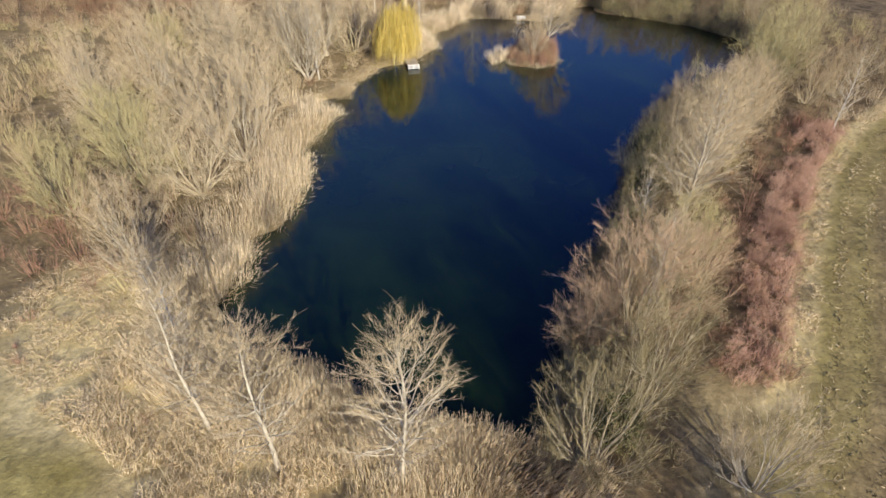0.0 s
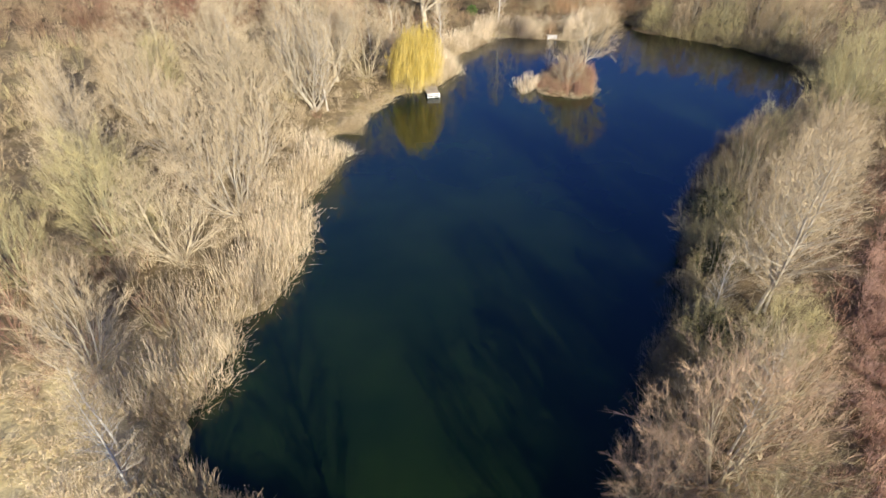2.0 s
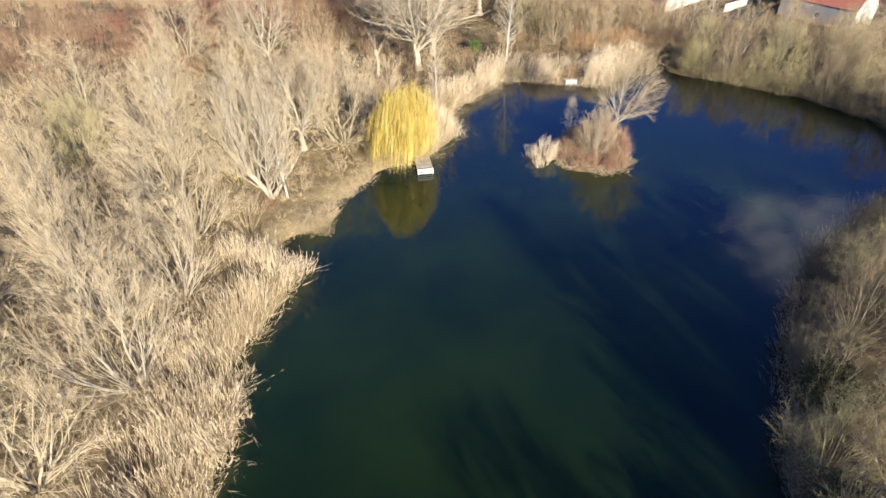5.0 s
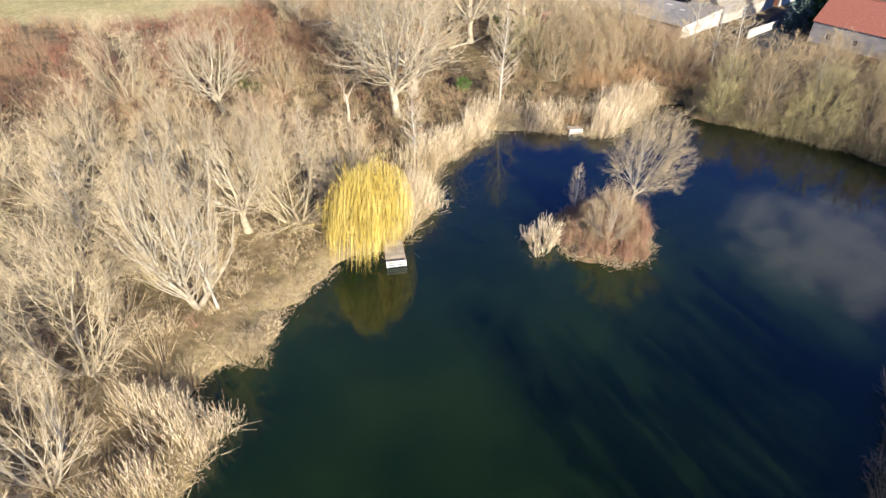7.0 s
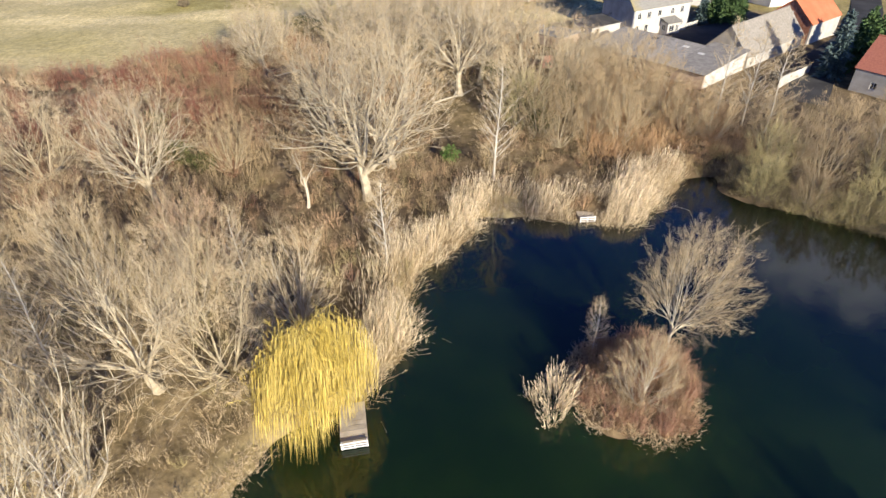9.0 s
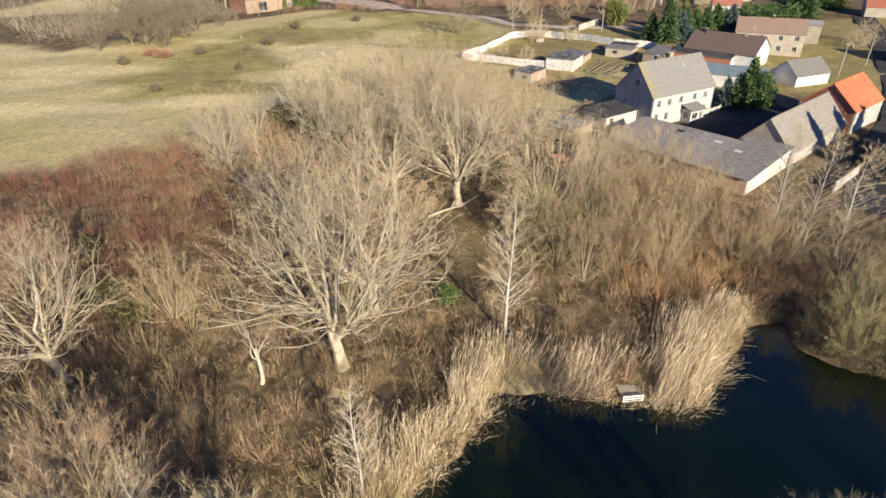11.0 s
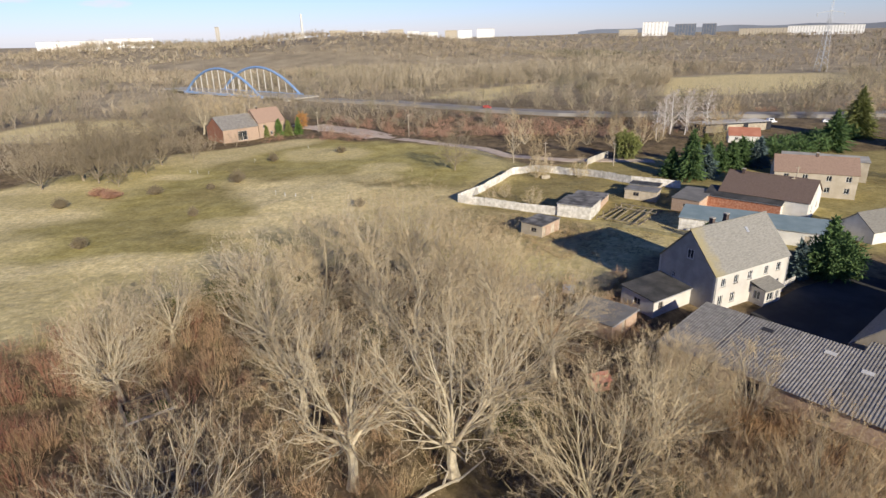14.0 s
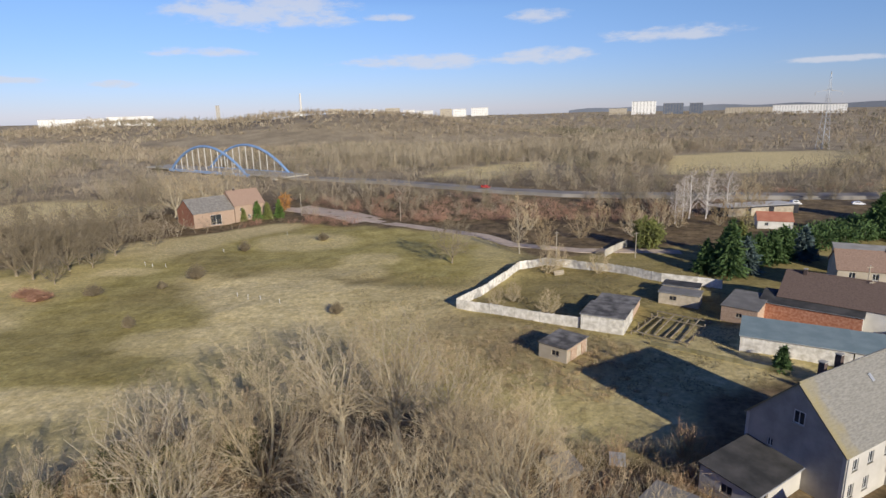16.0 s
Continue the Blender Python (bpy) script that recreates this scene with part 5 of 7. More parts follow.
def proto(key, name, label, seed, height, width, bark, twig_mat, form, limbs, subs, twigs, n=2, far=False, **kw):
    BASE[key] = height
    PROTO[key] = [make_tree(name, label, seed + 7 * k, height, width, bark, twig_mat, form, limbs, subs, twigs, **kw) for k in range(n)]
    if far:
        PROTO[key + "_far"] = [make_tree(name, label, seed + 99, height, width, bark, twig_mat, form, int(limbs * 0.7), max(subs - 2, 2), twigs // 2, **{**kw, "twig_w": 0.05})]


used = set()


def plant(key, x, y, h, label="", turn=None, lean=0.0, wide=1.0):
    """Put a tree of that kind; the first goes to its place, the rest are copies."""
    far = key + "_far"
    ps = PROTO[far] if y > 265 and far in PROTO else PROTO[key]
    p = ps[random.randrange(len(ps))]
    s = h / BASE[key]
    a = random.uniform(0, 360) if turn is None else turn
    m = Matrix.Translation((x, y, gz(x, y) - 0.05)) @ pose(0, 0, 0, random.uniform(-2, 2), lean, a)
    if p not in used:
        used.add(p)
        o = p
        o.matrix_world = m
    else:
        o = copy_thing(p, m)
    o.scale = (s * wide * random.uniform(0.9, 1.1), s * wide * random.uniform(0.9, 1.1), s)
    if label:
        o["label"] = label
    return o


proto("birch", "birch", "bare white-stemmed birch in dry undergrowth", 11, 16, 6.6, M_BARK_BIRCH, M_TWIG_PALE, "leader", 54, 4, 3000, n=3, far=True, base=0.14, girth=0.010, twig_len=0.7, twig_w=0.020, upright=0.4, crook=0.05)
proto("aspen", "aspen", "bare pale aspen with greenish upper trunk", 15, 17, 8.6, M_BARK_PALE, M_TWIG_PALE, "leader", 62, 5, 4600, n=2, base=0.12, girth=0.011, twig_len=0.7, twig_w=0.020, upright=0.5, crook=0.06)
proto("poplar", "poplar", "large bare pale-barked poplar", 21, 20, 19, M_BARK_POPLAR, M_TWIG_GREY, "fork", 76, 6, 6000, n=3, far=True, base=0.24, girth=0.030, mains=6, twig_len=0.85, twig_w=0.021, crook=0.15, stout=1.2, tangle=0.85, upright=0.12)
proto("trunks", "poplar", "bare poplar with several thick leaning trunks", 26, 18, 11, M_BARK_PALE, M_TWIG_PALE, "fan", 70, 6, 4600, n=1, base=0.2, girth=0.017, mains=3, twig_len=1.0, twig_w=0.021, crook=0.08, stout=1.3)
proto("silver", "birch", "bare silver birch with white stems by the lane", 18, 15, 7, M_BARK_WHITE, M_TWIG_SILVER, "leader", 40, 4, 1500, n=2, base=0.1, girth=0.013, twig_len=0.9, twig_w=0.05, upright=0.4)
proto("clump", "alder", "bare many-stemmed pale grey tree", 31, 12, 10, M_BARK_PALE, M_TWIG_PALE, "fan", 57, 5, 4800, far=True, base=0.08, girth=0.010, mains=8, twig_len=0.9, twig_w=0.021, upright=0.4, stout=1.4)
proto("brown", "willow_shrub_tree", "bare many-stemmed brown tree", 41, 12, 10, M_BARK_TAN, M_TWIG_BROWN, "fan", 57, 5, 5000, far=True, base=0.08, girth=0.009, mains=8, twig_len=0.9, twig_w=0.021, upright=0.35, stout=1.4)
proto("dull", "alder", "dull brown bare alder by the water", 45, 12, 10, M_BARK_TAN, M_TWIG_DULL, "fan", 60, 5, 5300, far=True, base=0.06, girth=0.009, mains=9, twig_len=0.9, twig_w=0.021, upright=0.3, stout=1.4)
proto("rosy", "alder", "bare alder with a rosy brown haze of catkins", 47, 12, 10.5, M_BARK_TAN, M_TWIG_ROSY, "fan", 60, 6, 6100, base=0.08, girth=0.009, mains=8, twig_len=0.9, twig_w=0.021, upright=0.3, stout=1.4)
proto("grey", "alder", "tall bare grey tree with a dense rounded crown", 49, 14, 9.5, M_BARK_PALE, M_TWIG_GREY, "fan", 70, 6, 7000, base=0.1, girth=0.010, mains=6, twig_len=1.0, twig_w=0.021, upright=0.45, stout=1.4)
proto("islet", "alder", "bare grey tree with a dense rounded crown", 58, 14, 9.5, M_BARK_PALE, M_TWIG_GREY, "fork", 66, 6, 6500, n=1, base=0.28, girth=0.014, mains=7, twig_len=0.9, twig_w=0.021, upright=0.25)
proto("ivied", "alder", "dark olive alder with ivy on its stems", 53, 12, 9.5, M_BARK_TAN, M_SCRUB, "fan", 62, 5, 5200, base=0.06, girth=0.010, mains=8, twig_len=0.8, twig_w=0.024, upright=0.4, stout=1.5)
proto("olive", "sallow", "bare sallow with olive green twigs", 51, 12, 11, M_BARK_OLIVE, M_TWIG_OLIVE, "fan", 60, 5, 5200, base=0.05, girth=0.010, mains=9, twig_len=1.0, twig_w=0.021, upright=0.25, stout=1.4)
proto("spreading", "crack_willow", "bare spreading willow with pale limbs", 61, 13, 14, M_BARK_TAN, M_TWIG_PALE, "fan", 67, 5, 5800, n=3, far=True, base=0.06, girth=0.013, mains=6, twig_len=1.0, twig_w=0.021, crook=0.13, stout=1.5, tangle=0.75, upright=0.15)
proto("oak", "oak", "dark bare oak at the meadow edge", 91, 13, 12, M_BARK_BROWN, M_TWIG_ELM, "fork", 64, 5, 5300, far=True, base=0.14, girth=0.02, mains=6, twig_len=0.9, crook=0.12, tangle=0.75, upright=0.1)
proto("elm", "elm", "dark bare broad-crowned tree at the meadow edge", 95, 18, 17, M_BARK_BROWN, M_TWIG_ELM, "fork", 96, 6, 9300, far=True, base=0.1, girth=0.018, mains=7, twig_len=1.1, twig_w=0.03, crook=0.12, tangle=0.8, upright=0.1)
proto("snag", "dead_tree", "dead barkless tree with broken limbs", 81, 9, 6, M_BARK_PALE, M_TWIG_PALE, "fork", 7, 2, 0, base=0.4, girth=0.02, mains=3, crook=0.14)
proto("willow", "weeping_willow", "yellow-twigged weeping willow over the bank", 71, 10, 8.8, M_BARK_OLIVE, M_TWIG_YELLOW, "fork", 30, 6, 1800, n=1, base=0.2, girth=0.018, mains=6, twig_len=0.8, twig_w=0.03, weep=5.5)

for key, x, y, h in (
        # south end of the pond
        ("birch", -24, 37, 12), ("ivied", 10.9, 25.6, 11.5), ("ivied", 14.4, 29, 10.5), ("clump", 22.4, 23.6, 9.4), ("ivied", 18, 33.5, 10.5),
        # grove south of the field corner
        ("birch", 30, 3, 14), ("birch", 27, 4, 13), ("dull", 33, 1, 12), ("birch", 25, 1, 14), ("dull", 22, -2, 12),
        # east bank
        ("rosy", 12.9, 38, 8), ("rosy", 17.2, 39.1, 12.5), ("brown", 21.8, 41.5, 9), ("birch", 19.4, 41.8, 12), ("ivied", 18.6, 46.5, 6.5), ("clump", 22.6, 47.2, 8), ("olive", 29.4, 52.5, 5), ("rosy", 26.5, 47.5, 7), ("olive", 25.5, 50, 8.5), ("dull", 17.5, 44, 7), ("olive", 20.3, 52.5, 6), ("birch", 22.7, 56.2, 9), ("ivied", 24.6, 62, 8.5), ("olive", 26.4, 67.5, 8), ("ivied", 29.2, 74, 8),
        ("grey", 29.6, 64, 14), ("grey", 35, 70, 13), ("grey", 40, 76, 13), ("grey", 43.8, 80.5, 12), ("dull", 34, 80, 10), ("olive", 38.5, 86, 9), ("olive", 55.5, 99.5, 14), ("olive", 61, 104, 13), ("dull", 49, 94, 8), ("brown", 50, 88, 8), ("birch", 58.5, 81.2, 12),
        ("dull", 68, 112, 12), ("dull", 72, 122, 12), ("dull", 68, 134, 11), ("brown", 64, 142, 10), ("dull", 76, 104, 10), ("dull", 66, 95, 9), ("brown", 60, 92, 9),
        # west bank
        ("spreading", -30.9, 63.8, 12), ("olive", -37.9, 65, 13), ("clump", -32.5, 48.2, 11), ("olive", -44, 72, 11), ("clump", -27.6, 73, 14), ("clump", -34, 80, 13), ("clump", -28.5, 84, 12), ("spreading", -31.6, 94.6, 14), ("trunks", -24.8, 103.3, 18), ("birch", -22.8, 103.2, 13),
        ("poplar", -23.6, 115.9, 14), ("spreading", -18.2, 118.3, 13), ("clump", -30, 108, 13), ("spreading", -38, 104, 13), ("olive", -46, 60, 11), ("clump", -42, 88, 12), ("spreading", -48, 80, 12), ("birch", -27, 41, 10),
        ("clump", -50, 98, 12), ("spreading", -44, 118, 13), ("clump", -34, 126, 13), ("birch", -19, 128, 11), ("clump", -13, 124, 11), ("clump", -56, 88, 11), ("brown", -58, 108, 11), ("olive", -52, 110, 10), ("clump", -62, 98, 11), ("birch", -40, 112, 13), ("brown", -38, 56, 8),
        ("clump", -24, 124, 12), ("brown", -28, 134, 10), ("brown", -40, 134, 11), ("clump", -50, 132, 12), ("spreading", -60, 124, 13), ("birch", -34, 118, 13),
        # north-west corner
        ("spreading", -55.1, 152.7, 14), ("poplar", -36.4, 146, 17), ("poplar", -9.5, 147.6, 22), ("poplar", -7.3, 156.3, 19), ("birch", 6.9, 152.7, 17), ("poplar", 2.2, 181.7, 19), ("rosy", -24, 130, 11), ("rosy", -46, 160, 10), ("brown", -30, 156, 9),
        ("spreading", 13.9, 176.1, 16), ("poplar", 5.7, 187.4, 17), ("poplar", -7.2, 181, 18), ("birch", -5.7, 133.5, 11.5), ("snag", -16.9, 145.4, 11), ("birch", 42.8, 170.8, 15), ("birch", 46.4, 169.3, 15), ("birch", 49, 167, 14),
        # copse north of the pond
        ("poplar", -18, 170, 17), ("poplar", -35.5, 194, 14), ("poplar", -14, 192, 16), ("poplar", -2, 200, 17), ("poplar", 8, 203, 16), ("poplar", 14, 197, 15), ("poplar", 21, 183, 13), ("spreading", 27, 188, 9), ("poplar", -20, 204, 15), ("poplar", -4, 226, 17), ("poplar", -11, 228, 16), ("spreading", -18, 221, 15), ("poplar", -27, 216, 14), ("poplar", 2, 221, 15), ("spreading", 8, 215, 13), ("dull", -22, 229, 7), ("dull", -30, 223, 7), ("dull", 10, 223, 6), ("dull", -6, 234, 7),
        ("spreading", -38, 199, 13), ("poplar", -8, 210, 14), ("spreading", 3, 212, 13), ("poplar", -36, 208, 12), ("brown", 22, 165, 10), ("brown", 29, 168, 11), ("brown", 32, 176, 11),
        ("dull", 17, 162, 9), ("brown", 25, 172, 11), ("dull", 14, 165, 9), ("brown", 26, 162, 9), ("brown", 34, 171, 10), ("brown", 20, 171, 11), ("brown", 40, 164, 9), ("spreading", 28, 193, 8), ("clump", 25, 194.5, 8), ("clump", 33, 190, 9), ("brown", 36, 165, 9), ("olive", -24, 212, 9), ("olive", 12, 168, 9),
        # north-east shore
        ("olive", 43, 153, 8), ("dull", 49, 150, 9), ("olive", 55, 146, 9), ("dull", 61, 144, 10), ("brown", 52, 156, 10), ("dull", 58, 154, 10), ("olive", 66, 148, 10), ("dull", 70, 155, 10), ("brown", 64, 162, 9), ("brown", 47, 162, 8),
        ("olive", 41.5, 149.5, 6), ("dull", 46, 146.5, 6), ("olive", 50.5, 143.8, 6.5), ("olive", 55, 141, 6), ("dull", 59.5, 138.6, 6.5), ("olive", 63.5, 134.5, 6.5), ("dull", 67, 128, 7), ("olive", 67.5, 121, 7), ("dull", 65.5, 114, 7), ("olive", 60, 109, 7), ("brown", 46, 154, 8), ("birch", 60, 158, 10), ("brown", 70, 145, 9), ("brown", 76, 150, 9),
        # meadow edge and lanes
        ("aspen", 22.5, 320.8, 16), ("oak", 3.7, 312, 12), ("dull", 30, 325, 9), ("spreading", 27, 301, 6), ("spreading", 30, 304, 6), ("spreading", 39, 300, 6), ("spreading", 12, 277, 4), ("spreading", 16, 280, 4), ("spreading", 22, 272, 4.5),
        ("elm", -99, 324.7, 17), ("elm", -108, 308, 20), ("elm", -94, 328.8, 17), ("elm", -101, 304, 16), ("oak", -93, 300, 8), ("elm", -97, 312, 18), ("oak", -87, 338, 9), ("oak", -98, 318, 11), ("elm", -106, 314, 18), ("elm", -114, 298, 15), ("oak", -92, 314, 8), ("elm", -112, 378, 19), ("oak", -107, 319, 9), ("poplar", -94, 394, 20),
        ("poplar", -87, 399, 19), ("poplar", -104, 390, 18), ("clump", -100, 398, 13), ("silver", 84, 362, 15), ("silver", 88, 366, 16), ("silver", 97, 372, 16), ("silver", 80, 358, 13), ("silver", 106, 376, 15), ("silver", 93, 364, 14), ("clump", 118, 384, 12), ("clump", 60, 340, 10), ("clump", 70, 346, 10),
        ("brown", 43, 338, 8), ("brown", 52, 348, 9), ("dull", 64, 356, 9), ("brown", 78, 350, 7), ("dull", 92, 352, 8), ("brown", 104, 364, 9), ("dull", 116, 372, 10), ("clump", 30, 352, 9), ("olive", 98, 346, 6), ("clump", 170, 380, 14), ("clump", 182, 388, 14), ("clump", 190, 376, 13), ("spreading", 118, 280, 7), ("spreading", 124, 286, 7)):
    plant(key, x, y, h)
for x, y, h in ((-3.1, 24.2, 15.8), (-12.5, 25.4, 14.6), (-18.6, 28.6, 14.8)):
    plant("aspen", x, y, h, "bare aspen with white limbs in the reeds", wide=1.12)
plant("aspen", 27.6, 57.6, 18, "tall twin-stemmed bare tree on the bank", turn=0, lean=5)
plant("aspen", 28.4, 57.8, 18.5, "tall twin-stemmed bare tree on the bank", turn=40, lean=-4)
plant("willow", -10.0, 113.4, 11.4, turn=20, lean=6, wide=0.75)
# the tree and brush on the island
plant("islet", 20.8, 120.6, 13.5, "bare grey tree leaning out over the island", lean=13, turn=35)
plant("grey", 17.4, 115.2, 7.5, "low bare tree in the island's brush", lean=2)
plant("birch", 14.6, 121.5, 6.5, "small bare tree on the island")


for ps in PROTO.values():
    for p in ps:
        if p not in used:
            for c in list(p.children_recursive) + [p]:
                bpy.data.objects.remove(c)

# ---- evergreens ----
def spruce(x, y, h, material, label, r=0.24):
    rng = np.random.default_rng(int(abs(x * 7 + y * 13)))
    o = thing("spruce", label, "tree", x, y, gz(x, y), 0, "spruces")
    n = int((330 if y > 290 else 420) * max(h / 8, 1) * max(r / 0.4, 1))
    u = rng.uniform(0.04, 1, n) ** 0.8
    a = rng.uniform(0, 6.283, n)
    rad = (h * r * (1 - u) ** 0.7 + 0.2) * (0.85 + 0.15 * np.sin(a * 5 + u * 40)) * rng.uniform(0.75, 1.1, n)
    b = np.stack([np.zeros(n), np.zeros(n), u * h], 1)
    tip = np.stack([np.cos(a) * rad, np.sin(a) * rad, u * h - rad * rng.uniform(0.1, 0.45, n)], 1) * rng.uniform(0.8, 1.15, (n, 1))
    tip[:, 2] = np.maximum(tip[:, 2], 0.15)
    tris = []
    for k in range(9):
        m = b + (tip - b) * rng.uniform(0.1, 0.85, (n, 1))
        d = (tip - b) * rng.uniform(0.15, 0.35, (n, 1)) + rng.normal(size=(n, 3)) * 0.3
        tris.append(blade(m, m + d, np.full(n, 0.38), rng))
    tris.append(blade(b, tip, np.full(n, 0.3), rng))
    c = new("crown", tri_mesh("crown", np.concatenate(tris), material))
    c.parent = o
    Geo().tube([(0, 0, -0.3), (0, 0, h * 0.95)], [h * 0.018, 0.02], 6).ob("trunk", M_BARK_BROWN, o)


spruce(68, 295, 12.8, M_NEEDLE, "tall dark green spruce behind the sheds", 0.42)
for x, y, h in ((64.3, 299, 7.5), (73.3, 298, 8), (76, 303, 8), (80, 305, 7.5), (84, 306, 7.5), (72, 306, 8.5), (88.3, 309, 8), (78, 311, 9), (93, 308, 8), (128, 330, 12), (150, 352, 16)):
    k = int(x * 3) % 4
    spruce(x, y, h, (M_NEEDLE, M_NEEDLE, M_NEEDLE_OLIVE, M_NEEDLE_BLUE)[k], ("dark green spruce by the gardens", "dark green spruce by the gardens", "yellow-green conifer by the gardens", "blue-green spruce by the gardens")[k], 0.6)
for x, y, h in ((68, 230, 6), (80, 188, 9), (78, 196, 10), (84, 200, 9)):
    spruce(x, y, h, M_NEEDLE, "dense dark spruce beside the yard", 0.55)
spruce(58.5, 226, 6, M_NEEDLE_BLUE, "blue spruce beside the yard", 0.3)
spruce(70.5, 190.5, 11, M_NEEDLE_BLUE, "blue spruce beside the house", 0.3)
spruce(51.5, 244.5, 3.5, M_NEEDLE, "small round evergreen by the shed", 0.4)
spruce(71, 299, 8, M_NEEDLE_BLUE, "blue-green spruce by the gardens", 0.3)


def leafy(x, y, w, h, material, name, label, seed=1, n=700, size=0.3):
    """A dense bush of small leaves."""
    rng = np.random.default_rng(seed)
    o = thing(name, label, "bush", x, y, gz(x, y))
    d = rng.normal(size=(n, 3))
    d /= np.linalg.norm(d, axis=1, keepdims=True)
    p = d * np.array([w / 2, w / 2, h / 2]) * rng.uniform(0.55, 1.05, (n, 1)) * (1 + 0.2 * np.sin(3 * d[:, :1] * 4 + seed)) + np.array([0, 0, h / 2])
    p[:, 2] = np.maximum(p[:, 2], 0.1)
    tip = p + (d + rng.normal(size=(n, 3)) * 0.7) * size
    c = new("foliage", tri_mesh("foliage", blade(p, tip, np.full(n, size * 0.8), rng), material))
    c.parent = o
    Geo().tube([(0, 0, -0.2), (0, 0, h * 0.6)], [0.1, 0.04], 5).ob("stem", M_BARK_BROWN, o)


for k, (x, y, w, h) in enumerate(((96, 322, 8, 5), (103, 325, 8, 5), (110, 329, 8, 5), (117, 333, 8, 5), (124, 337, 8, 5), (131, 341, 8, 5), (138, 345, 8, 5), (104, 318, 7, 5), (113, 322, 7, 5), (122, 327, 7, 5), (145, 349, 8, 5), (152, 353, 8, 5))):
    leafy(x, y, w, h, M_NEEDLE, "hedge_bush", "dark evergreen hedge bush", k, 900, 0.5)
for k, (x, y) in enumerate(((-73.5, 379), (-68.5, 380.4), (-65, 381.5), (-61.3, 384))):
    spruce(x, y, (4.5, 6.5, 6, 6.5)[k], (M_NEEDLE_OLIVE, M_EVERGREEN)[k % 2], "green upright conifer beside the brick farm", 0.4)
leafy(63.8, 225.5, 8, 7.2, M_NEEDLE, "cypress", "broad dense dark green cypress beside the yard", 45, 8000, 0.36)
spruce(63.2, 226.2, 9.8, M_NEEDLE, "feathery dark green spruce above the cypress", 0.42)
leafy(58.5, 323, 7.5, 8.5, M_NEEDLE_OLIVE, "conifer_bush", "broad olive green conifer by the garden wall", 47, 3200, 0.5)
leafy(-64, 402, 5, 7, M_ORANGE_LEAF, "beech_bush", "orange brown leaf-holding beech beside the farm", 44, 900, 0.4)
leafy(0.8, 158.5, 2.4, 2.2, M_EVERGREEN, "holly_bush", "small green holly bush under the trees", 40, 700, 0.22)

for k, (x, y, w, h) in enumerate(((-34, 221, 5, 4.5), (-27.5, 220, 6, 5), (-39.5, 216, 4, 3.5), (14.8, 167, 4.5, 4), (12.6, 173, 4, 5), (8.5, 188.5, 5, 4), (20, 176.5, 4, 4), (-39, 158, 5, 3.2), (-34, 156, 4, 2.6), (-47, 168.5, 5, 3), (-8, 206, 4, 4), (-22, 225, 5, 3.5), (28.6, 73.5, 4.4, 4.6), (25, 63.5, 4, 4.2), (21.8, 54, 3.6, 3.6), (13, 28, 4, 5))):
    leafy(x, y, w, h, M_IVY, "ivy_bush", "dark olive ivy-grown bush among bare trees", 80 + k, int(130 * w * h), 0.2)

# bare rounded bushes on the meadow
for k, (x, y, w, h) in enumerate(((-59.2, 302, 5, 4), (-57, 331, 3.6, 3.2), (-64, 294, 2.2, 1.8), (-58.5, 269, 2.4, 2.4), (-77, 289, 4.5, 2.6), (-20, 275, 3, 2.4), (-36, 342, 4, 2.4), (-96, 278, 4, 3), (-73, 248, 3.5, 2.6), (-88, 287, 6, 2.2), (-93, 290, 6, 2.2))):
    rng = np.random.default_rng(50 + k)
    o = thing("meadow_bush", "bare brown rounded bush on the meadow", "bush", x, y, gz(x, y), 0, "meadow bushes")
    w, h = 1.15 * w, 1.3 * h
    n = 900
    a, r = rng.uniform(0, 6.283, n), np.sqrt(rng.uniform(0, 1, n))
    b = np.stack([np.cos(a) * r * w * 0.1, np.sin(a) * r * w * 0.1, np.zeros(n)], 1)
    tip = np.stack([np.cos(a) * r * w * 0.5, np.sin(a) * r * w * 0.5, h * (1 - 0.6 * r ** 2) * rng.uniform(0.6, 1.0, n)], 1)
    m = b + (tip - b) * rng.uniform(0.4, 0.9, (n, 1))
    t3 = np.concatenate([blade(b, tip, np.full(n, 0.05), rng), blade(m, m + rng.normal(size=(n, 3)) * 0.35, np.full(n, 0.07), rng)])
    c = new("brush", tri_mesh("brush", t3, M_TWIG_RED if k > 8 else M_TWIG_DARK))
    c.parent = o


